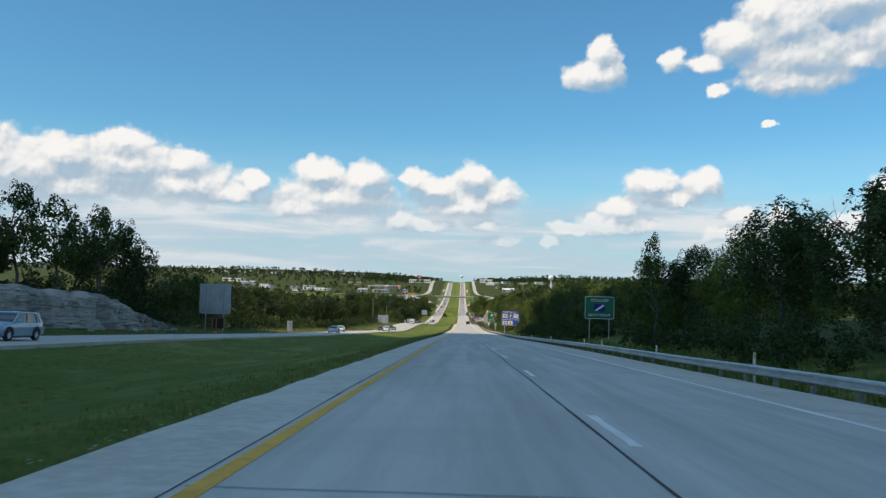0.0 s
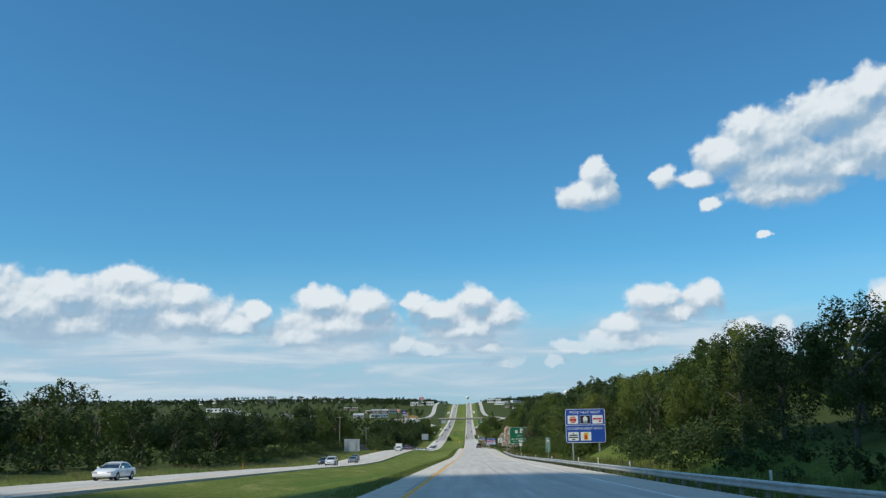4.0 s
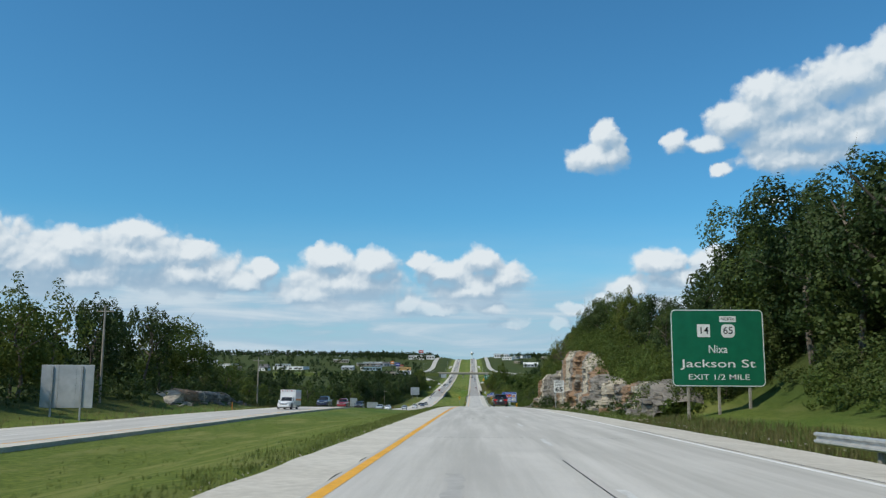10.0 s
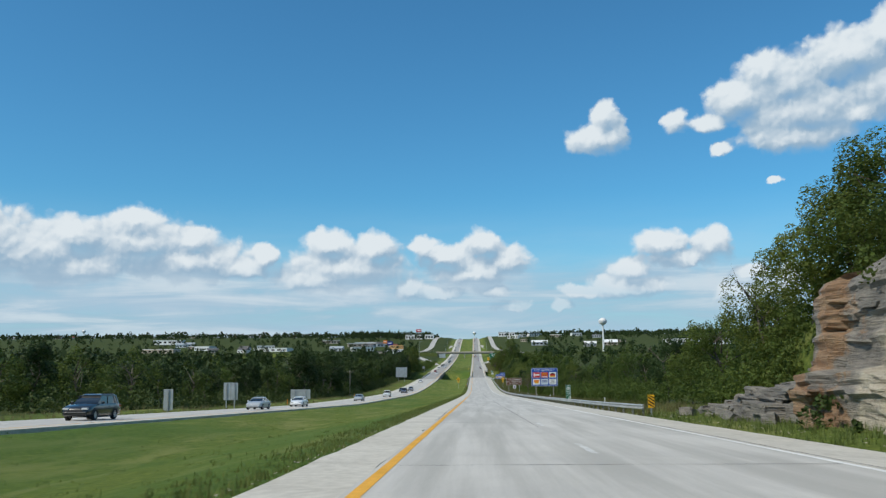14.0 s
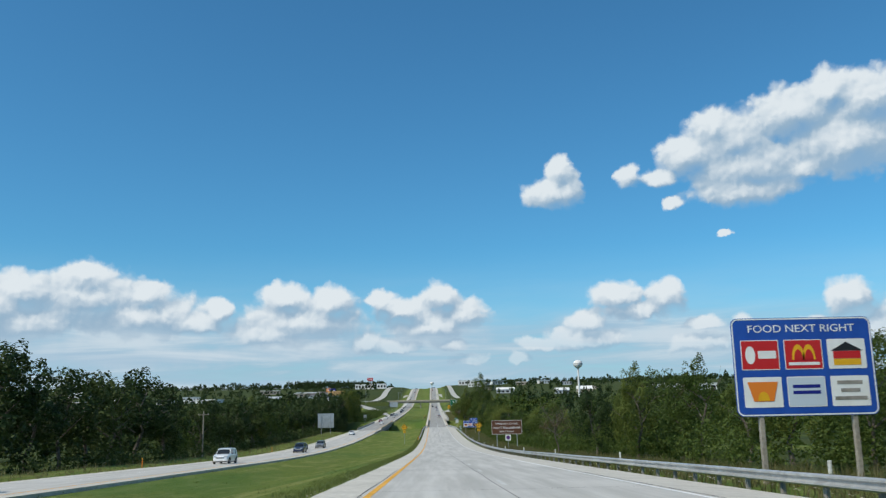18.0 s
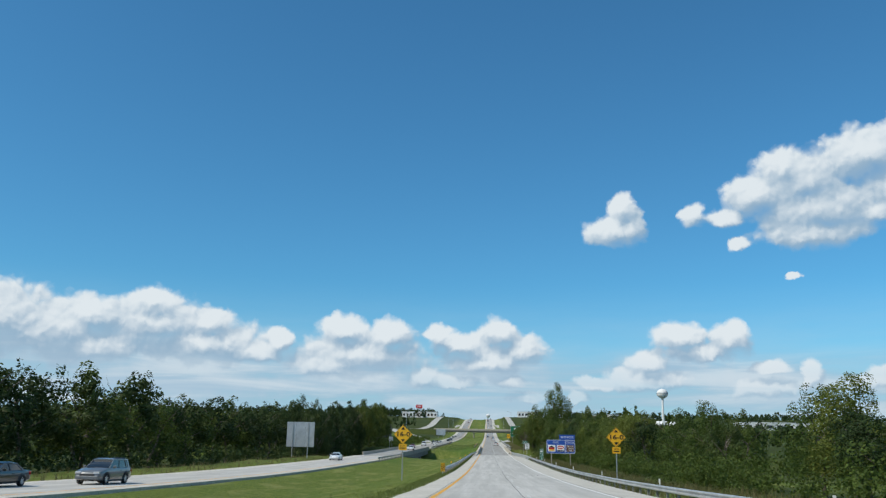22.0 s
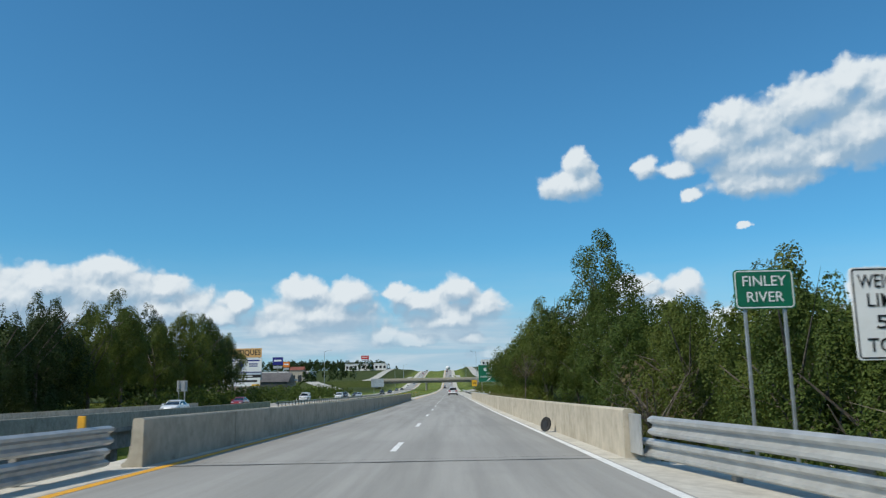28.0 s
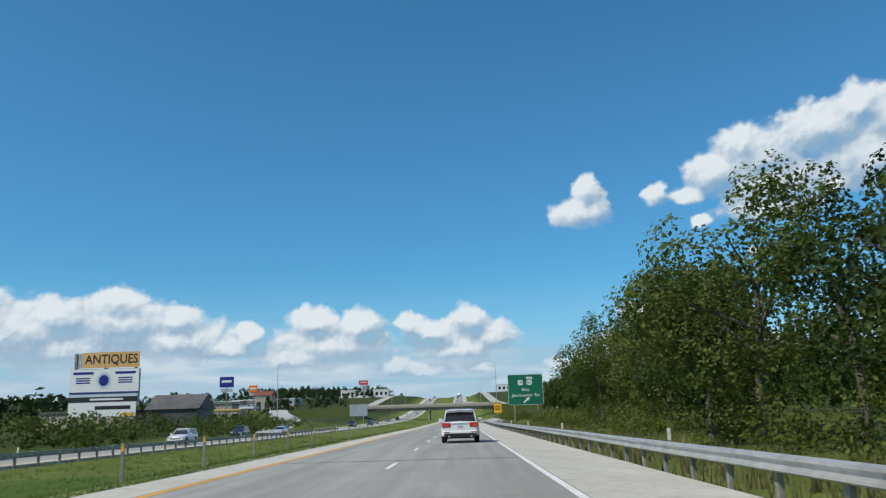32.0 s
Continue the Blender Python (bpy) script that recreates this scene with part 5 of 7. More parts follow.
for kind, x in (("bun", 0.28), ("dark bell", 1.72), ("script", 3.16)):
    logo(s, kind, x, 2.18, 1.22, 0.96)
for kind, x in (("inn", 0.28), ("motel", 1.72)):
    logo(s, kind, x, 0.26, 1.22, 0.98)


def mile_marker(x, y, ztop, tail):
    s = sign_at("mile_marker", x, y, ztop, 0.58, 1.75, M_GREEN, "tall narrow green mile marker on a thin post behind the guardrail", 1, r=0.03, post_w=0.06, band=0.02)
    words("NORTH", 0.29, 1.62, 0.11, F, M_SIGNWHITE, s, wide=0.42)
    rect("route_shield", 0.10, 0.48, 1.18, 1.50, F, M_SIGNWHITE, s, 0.12)
    words("65", 0.29, 1.34, 0.20, F - 0.006, M_INK, s)
    words("MILE", 0.29, 1.02, 0.14, F, M_SIGNWHITE, s, wide=0.40)
    words("37", 0.29, 0.68, 0.30, F, M_SIGNWHITE, s)
    rect("divider", 0.03, 0.55, 0.44, 0.46, F, M_SIGNWHITE, s)
    words(tail, 0.29, 0.22, 0.28, F, M_SIGNWHITE, s)
    return s


mile_marker(9.75, 237.2, -10.95, ".4")
mile_marker(10.3, 567.0, -26.0, ".6")
mile_marker(8.60, 881.2, -35.35, ".8")

s = sign_at("route_sign", 9.45, 289.5, -13.2, 0.72, 0.38, M_SIGNWHITE, "white route marker with a black numeral on one post", 1, M_INK, 0.03, post_w=0.06, band=0.015)
words("NORTH", 0.36, 0.19, 0.20, F, M_INK, s, wide=0.56)
board("route_shield", [(x - 0.02, z - 0.80) for x, z in rounded(0.76, 0.74, 0.16)], -0.02, 0.015, M_INK, s)
board("shield_face", [(x + 0.04, z - 0.74) for x, z in rounded(0.64, 0.62, 0.22)], -0.026, -0.02, M_SIGNWHITE, s)
words("65", 0.36, -0.44, 0.36, -0.030, M_INK, s)


def exit_face(s, w, h, third):
    u = w / 5.7
    rect("state_route_marker", 1.62 * u, 2.42 * u, h - 1.72 * u, h - 0.92 * u, F, M_SIGNWHITE, s, 0.06)
    words("14", 2.02 * u, h - 1.32 * u, 0.46 * u, F - 0.008, M_INK, s)
    rect("banner", 3.02 * u, 4.02 * u, h - 0.78 * u, h - 0.42 * u, F, M_SIGNWHITE, s)
    words("NORTH", 3.52 * u, h - 0.60 * u, 0.20 * u, F - 0.008, M_INK, s, wide=0.8 * u)
    rect("route_shield", 3.10 * u, 3.94 * u, h - 1.74 * u, h - 0.92 * u, F, M_SIGNWHITE, s, 0.26 * u)
    words("65", 3.52 * u, h - 1.32 * u, 0.46 * u, F - 0.008, M_INK, s)
    words("Nixa", 2.85 * u, h - 2.48 * u, 0.50 * u, F, M_SIGNWHITE, s, wide=1.15 * u)
    words("Jackson St", 2.85 * u, h - 3.36 * u, 0.50 * u, F, M_SIGNWHITE, s, wide=4.6 * u)
    if third:
        words(third, 2.85 * u, h - 4.18 * u, 0.34 * u, F, M_SIGNWHITE, s, wide=3.7 * u)


s = sign_at("exit_sign", 12.35, 382.0, -13.05, 5.7, 4.75, M_GREEN, "large green exit sign with route shields on three timber posts", 3, post_mat=M_WOODPOST, post_w=0.14, r=0.3)
exit_face(s, 5.7, 4.75, "EXIT 1/2 MILE")
s = sign_at("exit_sign", 13.5, 1245.0, -25.0, 7.2, 6.2, M_GREEN, "large green exit sign with an arrow toward the ramp", 2, post_mat=M_WOODPOST, post_w=0.2, r=0.3)
exit_face(s, 7.2, 6.2, "")
board("arrow", [(3.0, 0.55), (3.25, 0.35), (3.95, 0.98), (4.15, 0.75), (4.40, 1.55), (3.55, 1.35), (3.75, 1.18)], F, F + 0.005, M_SIGNWHITE, s)

s = sign_at("speed_limit_sign", 11.0, 443.2, -18.35, 1.42, 1.68, M_SIGNWHITE, "white speed limit sign on two thin posts before the rock face", 2, M_INK, 0.06, post_w=0.06, band=0.02)
words("SPEED", 0.71, 1.40, 0.25, F, M_INK, s, wide=1.14)
words("LIMIT", 0.71, 1.04, 0.25, F, M_INK, s, wide=1.0)
words("65", 0.71, 0.44, 0.58, F, M_INK, s, wide=1.02, bold=0.035)

s = sign_at("food_sign", 10.95, 636.0, -25.5, 5.25, 3.60, M_BLUE, "large blue food sign with six business plates on two posts", post_mat=M_WOODPOST, post_w=0.16)
words("FOOD NEXT RIGHT", 2.62, 3.18, 0.28, F, M_SIGNWHITE, s, wide=4.0)
for k, kind in enumerate(("red face", "red arch", "store hours", "sunrise", "grey script", "script pale")):
    logo(s, kind, 0.30 + 1.62 * (k % 3), 1.68 if k < 3 else 0.32, 1.42, 1.10)

s = sign_at("battlefield_sign", 10.35, 756.5, -31.45, 5.45, 2.45, M_BROWN, "brown battlefield direction sign with white border on two posts", r=0.2, post_w=0.14)
words("Wilson's Creek", 2.72, 1.86, 0.40, F, M_SIGNWHITE, s, wide=4.1)
words("Nat'l Battlefield", 2.72, 1.14, 0.40, F, M_SIGNWHITE, s, wide=4.7)
words("NEXT RIGHT", 2.72, 0.46, 0.30, F, M_SIGNWHITE, s, wide=2.6)
rect("small_plate", 2.42, 3.40, -1.10, -0.08, -0.015, M_SIGNWHITE, s, 0.05)
disc("emblem", 2.91, -0.58, 0.36, 0.36, -0.024, M_PURPLE, s, 9)
part("small_post", boxed(2.87, 2.95, 0.0, 0.08, -3.2, -0.6), M_GALV, s)


def clearance_sign(x, y, ztop):
    side = 1.2
    d = side * 0.7071
    s = thing("clearance_sign", pose(x, y, ztop - 2 * d), "yellow diamond low clearance sign on a single post", "road sign", "road signs")
    base = [(d * 0.0, -d), (d, 0), (0, d), (-d, 0)]
    board("panel", [(a, b + d) for a, b in base], -0.015, 0.015, M_SIGNYELLOW, s)
    a, b = [(p * 0.955, q * 0.955 + d) for p, q in base], [(p * 0.925, q * 0.925 + d) for p, q in base]
    link_mesh("border", [(p, -0.019, q) for p, q in a + b], [(j, (j + 1) % 4, 4 + (j + 1) % 4, 4 + j) for j in range(4)], M_INK, False, s)
    words("16-0", 0, d, 0.40, F, M_INK, s, wide=1.15, bold=0.03)
    board("arrow", [(-0.20, d + 0.42), (0.20, d + 0.42), (0.0, d + 0.66)], F, F + 0.004, M_INK, s)
    board("arrow", [(-0.20, d - 0.42), (0.0, d - 0.66), (0.20, d - 0.42)], F, F + 0.004, M_INK, s)
    rect("lower_plate", -0.35, 0.35, -0.52, 0.03, -0.015, M_SIGNYELLOW, s, 0.04)
    words("LOW", 0, -0.14, 0.16, F, M_INK, s, wide=0.42)
    bars(0, -0.38, 0.5, 1, 0.09, F, M_INK, s)
    part("post", boxed(-0.045, 0.045, 0.016, 0.10, ground(x, y) - ztop + 2 * d - 0.3, d), M_GALV, s)


clearance_sign(-7.34, 818.0, -33.07)
clearance_sign(11.36, 817.3, -32.98)

s = sign_at("gas_sign", 9.95, 884.8, -33.88, 4.72, 2.20, M_BLUE, "blue gas and attraction sign with business plates on two posts", post_mat=M_WOODPOST, post_w=0.15, r=0.2)
words("GAS", 1.55, 1.78, 0.30, F, M_SIGNWHITE, s, wide=0.85)
words("ATTRACTION", 3.88, 1.78, 0.30, F, M_SIGNWHITE, s, wide=1.42)
rect("divider", 3.10, 3.15, 0.05, 2.15, F, M_SIGNWHITE, s)
logo(s, "store", 0.22, 0.30, 1.26, 1.08)
logo(s, "pump", 1.70, 0.30, 1.26, 1.08)
logo(s, "brown cave", 3.26, 0.30, 1.26, 1.08)
for t_, z_, w_ in (("SMALLIN", 1.14, 1.02), ("Civil War", 0.84, 0.80), ("CAVE", 0.52, 0.62)):
    words(t_, 3.89, z_, 0.22, F - 0.016, M_SIGNWHITE, s, wide=w_)
board("upper_panel", [(x + 2.12, z + 2.24) for x, z in rounded(2.55, 0.80, 0.06)], -0.015, 0.015, M_BLUE, s)
words("NEXT RIGHT", 3.40, 2.64, 0.34, F, M_SIGNWHITE, s, wide=2.1)
part("upper_post", boxed(3.3, 3.42, 0.016, 0.12, 1.6, 2.9), M_WOODPOST, s)

s = sign_at("river_sign", 9.0, 959.5, -34.0, 1.24, 0.82, M_GREEN, "green river name sign on two tall thin posts", r=0.08, post_w=0.06, band=0.025)
words("FINLEY", 0.62, 0.57, 0.22, F, M_SIGNWHITE, s, wide=0.90)
words("RIVER", 0.62, 0.24, 0.22, F, M_SIGNWHITE, s, wide=0.76)
s = sign_at("weight_limit_sign", 9.4, 955.4, -34.6, 1.12, 1.45, M_SIGNWHITE, "white weight limit sign with black border on one post", 1, M_INK, 0.06, post_w=0.06, band=0.025)
for t_, z_, q_ in (("WEIGHT", 1.22, 0.90), ("LIMIT", 0.92, 0.68), ("50", 0.58, 0.46), ("TONS", 0.22, 0.78)):
    words(t_, 0.56, z_, 0.22, F, M_INK, s, wide=q_)


def back_of_sign(x, y, ztop, w, h, label, n=3, posts=2):
    """The bare ribbed back of a sign for the other direction."""
    s = thing("sign_back", pose(x, y, ztop - h), label, "road sign", "signs for the opposite carriageway")
    for k in range(n):
        part("ribbed_panel", boxed(w * k / n + 0.01, w * (k + 1) / n - 0.01, -0.02, 0.02, 0, h, 0.008), M_ALU, s)
    for k in range(int(h / 0.35)):
        part("rib", boxed(0.02, w - 0.02, -0.035, -0.021, 0.15 + 0.35 * k, 0.18 + 0.35 * k), M_ALU, s)
    for k in range(posts):
        px = w * (0.5 if posts == 1 else 0.22 + 0.56 * k)
        part("post", boxed(px - 0.08, px + 0.08, -0.16, -0.036, ground(x + px, y) - ztop + h - 0.3, h * 0.97, 0.01), M_GALV, s)


back_of_sign(-44.6, 140.0, -1.2, 5.4, 5.1, "bare aluminium back of a large road sign on two posts")
back_of_sign(-40.8, 407.7, -16.65, 5.1, 4.0, "bare aluminium back of a road sign below tall trees")
back_of_sign(-38.9, 570.0, -26.3, 1.2, 2.6, "narrow bare back of a road sign on one post", 1, 1)
back_of_sign(-38.4, 593.0, -26.4, 2.2, 2.6, "bare back of a twin panel road sign", 2)
back_of_sign(-39.5, 644.0, -29.8, 4.2, 2.0, "bare back of a wide low road sign", 2)
back_of_sign(-43.8, 926.0, -30.95, 6.1, 5.3, "bare aluminium back of a large road sign before the woods")
back_of_sign(-38.0, 1068.0, -33.2, 1.6, 1.6, "small bare backs of road signs by the bridge", 2)
back_of_sign(-38.5, 183.0, -9.3, 1.2, 2.4, "narrow bare back of a road sign at the verge", 1, 1)


def hazard_board(x, y, face):
    s = thing("hazard_marker", pose(x, y, zr(y)), "yellow and black striped hazard marker at the guardrail end", "hazard marker", "hazard markers")
    board("panel", [(a - 0.19, b + 0.14) for a, b in rounded(0.38, 0.76, 0.03)], -0.012, 0.012, M_SIGNYELLOW, s)
    for k in range(4):
        z = 0.22 + 0.19 * k
        sl = 0.12 * face
        board("stripe", [(-0.18, max(0.15, z + sl)), (0.18, max(0.15, z - sl)), (0.18, min(0.89, z - sl + 0.09)), (-0.18, min(0.89, z + sl + 0.09))], -0.018, -0.013, M_INK, s)
    part("post", boxed(-0.04, 0.04, 0.013, 0.08, -0.5, 0.8), M_GALV, s)


hazard_board(9.95, 517.6, 1)
hazard_board(-4.0, 823.0, -1)


def delineator_post(x, y, mat, label, h=1.15, lean=0.0):
    s = thing("delineator_post", pose(x, y, ground(x, y), 0, lean, 0), label, "marker post", "marker posts")
    part("stake", boxed(-0.05, 0.05, -0.02, 0.02, -0.3, h, 0.012), mat, s)
    part("reflector", boxed(-0.04, 0.04, -0.026, -0.021, h - 0.22, h - 0.06), M_SIGNYELLOW, s)


for y in (92, 178, 262, 348, 452, 538, 622, 708, 790):
    delineator_post(-35.2, y, M_ORANGE, "orange plastic marker post on the far verge")
for k, y in enumerate((1064, 1069, 1074, 1080, 1087, 1094, 1101, 1108, 1115, 1122, 1130, 1138, 1146, 1155, 1164)):
    delineator_post(-5.0 + 0.25 * wave(y, 1, 0.3), y, M_POST, "weathered grey stake of the median cable fence", 1.0, 14 if k in (4, 9) else wave(y, 2, 0.7) * 5)
for y in (30, 62, 200, 300):
    delineator_post(10.6, y, M_DELIN, "white marker post behind the guardrail", 1.1)

# ---- rock cuts ----
def rock_material(name, grey, cream, rust, rusts, pales):
    """Level beds, some thin and dark, with pale runs of lime and rust that stain the face from top to foot."""
    m = bpy.data.materials.new(name)
    m.use_nodes = True
    n = Nodes(m.node_tree)
    m.node_tree.nodes.clear()
    at = n.put("NewGeometry").outputs["Position"]
    beds = n.noise(n.vec("MULTIPLY", at, (0.6, 0.42, 2.6)), 1.0, 6.0, 0.68, 0.3)
    lamina = n.noise(n.vec("MULTIPLY", at, (0.9, 0.55, 8.5)), 1.0, 4.0, 0.6, 0.5)
    fine = n.noise(at, 5.5, 6.0, 0.7)
    along = n.put("SeparateXYZ", [at]).outputs[1]

    def runs(bands, shift, low):
        """Upright stains: centre and half width along the face, with frayed edges."""
        wander = n.math("MULTIPLY", n.math("SUBTRACT", n.noise(n.vec("ADD", n.vec("MULTIPLY", at, (0.3, 0.35, 0.30)), (shift, 0, 0)), 1.0, 5.0, 0.62), 0.5), 9.0)
        best = low
        for c, w in bands:
            d = n.math("DIVIDE", n.math("ABSOLUTE", n.math("SUBTRACT", n.math("ADD", along, wander), c)), w)
            best = n.math("MAXIMUM", best, n.ramp(d, 1.15, 0.75))
        return best

    rusty, pale = runs(rusts, 0.0, 0.0), runs(pales, 5.0, 0.0)
    col = n.mix(n.ramp(beds, 0.34, 0.66), (*grey, 1), (grey[0] * 1.9, grey[1] * 1.85, grey[2] * 1.75, 1))
    col = n.mix(n.math("MULTIPLY", rusty, n.ramp(fine, 0.25, 0.7, 0.95, 0.6)), col, n.mix(n.ramp(beds, 0.4, 0.6), (*rust, 1), (rust[0] * 1.35, rust[1] * 1.6, rust[2] * 1.9, 1)))
    col = n.mix(n.math("MULTIPLY", pale, n.ramp(beds, 0.3, 0.6, 0.45, 0.95)), col, (*cream, 1))
    col = n.mix(n.math("MULTIPLY", n.ramp(lamina, 0.57, 0.69), 0.6), col, (grey[0] * 0.28, grey[1] * 0.27, grey[2] * 0.27, 1))
    col = n.mix(n.math("MULTIPLY", n.ramp(fine, 0.52, 0.78), 0.5), col, (grey[0] * 0.4, grey[1] * 0.4, grey[2] * 0.4, 1))
    b = n.put("BsdfPrincipled", {"Base Color": col, "Roughness": 0.92})
    bp = n.put("Bump", {"Strength": 1.0, "Distance": 0.12, "Height": n.math("SUBTRACT", n.math("ADD", fine, n.math("MULTIPLY", beds, 1.0)), lamina)})
    m.node_tree.links.new(bp.outputs[0], b.inputs["Normal"])
    n.put("OutputMaterial", [b.outputs[0]])
    return m


M_ROCK = rock_material("banded_limestone", (0.140, 0.132, 0.120), (0.46, 0.41, 0.32), (0.24, 0.125, 0.055), ((457.5, 4.2), (444.5, 2.2), (429, 3.5), (501.5, 1.4), (408, 2.5)), ((451.5, 2.2), (464.2, 1.0), (495, 3.4), (436, 2.4), (470, 0.8), (418, 2.0), (401, 2.0), (-900, 1)))
M_ROCK_PALE = rock_material("pale_limestone", (0.19, 0.18, 0.17), (0.46, 0.43, 0.38), (0.23, 0.17, 0.11), ((70, 3),), ((60, 4), (76, 3), (88, 5), (103, 4)))


def slab_mesh(seed):
    """A broken slab of bedrock, about one metre long."""
    rng = random.Random(seed)
    bm = boxed(-0.5, 0.5, -0.5, 0.5, -0.5, 0.5)
    bmesh.ops.bevel(bm, geom=bm.edges[:], offset=0.08, segments=1, affect="EDGES")
    for v in bm.verts:
        v.co += Vector((rng.uniform(-1, 1), rng.uniform(-1, 1), rng.uniform(-1, 1))) * 0.08
    me = bpy.data.meshes.new("slab")
    bm.to_mesh(me)
    bm.free()
    me.materials.append(M_ROCK)
    return me


SLABS = [slab_mesh(k) for k in range(8)]
PALE_SLABS = [m.copy() for m in SLABS]
for m in PALE_SLABS:
    m.materials[0] = M_ROCK_PALE


class Face:
    """Where the broken face stands: blast blocks between upright joints, beds that stick out or weather back, and a bench."""

    def __init__(self, foot, y0, y1, top, seed, lean):
        rng = random.Random(seed)
        self.foot, self.top, self.seed, self.lean = foot, top, seed, lean
        self.cut, self.out = [y0], []
        while self.cut[-1] < y1:
            self.cut.append(self.cut[-1] + rng.uniform(1.2, 4.6))
            self.out.append(rng.uniform(-0.45, 0.45))
        self.bed = [rng.uniform(-0.5, 0.5) for _ in range(400)]
        self.lift = [rng.uniform(0.18, 0.55) for _ in range(60)]
        z, self.level = 0.0, []
        while z < 14:
            self.level.append(z)
            z += rng.choice((0.14, 0.2, 0.3, 0.45, 0.7))

    def x(self, y, z):
        k = int(np.searchsorted(self.cut, y + 0.35 * wave(y, z * 2.0, 0.5, self.seed))) % len(self.out)
        j = int(np.searchsorted(self.level, z + 0.06 * wave(y, 0.0, 0.3, self.seed + 3)))
        h = max(0.3, self.top(y))
        x = self.foot + self.lean * z + 0.9 * wave(y, 3.0, 0.05, self.seed) + self.out[k] + 0.30 * self.bed[j % 400] * ramp(self.bed[(j * 7 + k * 3) % 400], (-0.5, 0.1), (0.5, 1.0))
        x += 0.20 * self.bed[(j * 13 + k * 29) % 400] + 0.12 * wave(y, z * 3, 0.9, self.seed + 1)
        bench = 0.30 * h + 0.8 * wave(y, 1.0, 0.06, self.seed + 8)
        return x + (0.75 if z > bench else 0.0) + ramp(z / h, (0.86, 0), (1.0, 0.7))


def rock_cut(name, side, foot, y0, y1, top, drop, lean, slabs, seed, label, mat, meshes):
    """A blasted face of level beds, with slabs that stand out of it and fallen blocks at its foot."""
    rng = random.Random(seed)
    rk = thing(name, Matrix.Identity(4), label, "rock face", "rock cuts")
    face = Face(foot, y0, y1, top, seed, lean)
    ny, nz = int((y1 - y0) / 0.33) + 1, 40
    v, f = [], []
    for i in range(ny):
        y = y0 + (y1 - y0) * i / (ny - 1)
        h, z0 = max(0.15, top(y)) + 0.35 * wave(y, 2.0, 0.35, seed), zr(y) - drop
        for k in range(nz + 1):
            z = -0.5 + (h + 0.5) * k / nz
            v.append((side * face.x(y, max(0.0, z)), y + 0.10 * wave(y, k, 0.9, seed), z0 + z))
        x = side * face.x(y, h)
        v.append((x + side * 1.2, y, z0 + h + 0.15))
        v.append((x + side * 3.6, y, z0 + h - 0.3))
        if i:
            m = nz + 3
            a, b = (i - 1) * m, i * m
            f += [(a + k, b + k, b + k + 1, a + k + 1) for k in range(nz + 2)]
    link_mesh("bedded_face", v, f, mat, False, rk)
    for _ in range(slabs):
        y = rng.uniform(y0 + 1, y1 - 1)
        h = max(0.3, top(y))
        z = h * rng.uniform(0.03, 0.98)
        sx = rng.uniform(0.5, 0.9)
        ob = new("slab", rng.choice(meshes))
        ob.parent = rk
        ob.matrix_basis = Matrix.LocRotScale((side * (face.x(y, z) + sx * 0.5 - rng.uniform(0.03, 0.22)), y, zr(y) - drop + z), Euler((rng.uniform(-0.04, 0.04), rng.uniform(-0.04, 0.04), rng.uniform(-0.12, 0.12))), (sx, rng.uniform(0.6, 2.8), rng.choice((0.08, 0.12, 0.16, 0.25, 0.5))))
    for _ in range(slabs // 6):
        y = rng.uniform(y0, y1)
        s = rng.uniform(0.2, 0.75)
        x = foot - rng.uniform(0.2, 1.4)
        ob = new("fallen_block", rng.choice(meshes))
        ob.parent = rk
        ob.matrix_basis = Matrix.LocRotScale((side * x, y, ground(side * x, y) + s * 0.22), Euler((rng.uniform(-0.4, 0.4), rng.uniform(-0.4, 0.4), rng.uniform(0, 3))), (s, s * 1.3, s * 0.8))
    return rk


rock_cut("rock_cut", 1, 13.2, 390, 520, rock_top, 0.0, 0.04, 290, 3, "tall layered limestone rock cut in grey, cream and rust beds", M_ROCK, SLABS)
rock_cut("rock_cut", -1, 41.0, 52, 121, lambda y: ramp(y, (52, 3.6), (80, 4.4), (98, 4.2), (110, 2.4), (121, 0.3)), 0.4, 0.05, 110, 8, "pale blasted limestone face beside the far carriageway", M_ROCK_PALE, PALE_SLABS)
rock_cut("rock_cut", -1, 42.5, 446, 488, lambda y: ramp(y, (446, 0.4), (454, 2.8), (476, 2.6), (488, 0.2)), 0.5, 0.05, 60, 12, "low dark rock outcrop below trees on the far side", M_ROCK, SLABS)
shrubs("rock_ledge_shrubs", 306, 640, 15.4, 20.0, 392, 526, 0.9, 3.0, 0.20, M_LEAF, "bushes growing on the rock ledges", 210)
shrubs("rock_foot_shrubs", 307, 30, 11.8, 13.0, 395, 500, 0.5, 1.5, 0.24, M_LEAF_DARK_SHADED, "small dark bushes at the foot of the rock", 110)
shrubs("rock_foot_shrubs", 313, 5, 12.2, 12.8, 470, 473, 2.2, 3.0, 0.24, M_LEAF_DARK_SHADED, "one large dark bush before the rock", 300)
shrubs("west_rock_shrubs", 308, 90, -48, -43.5, 40, 132, 1.0, 3.0, 0.45, M_LEAF_DARK_SHADED, "dark bushes above the pale rock face", 80)

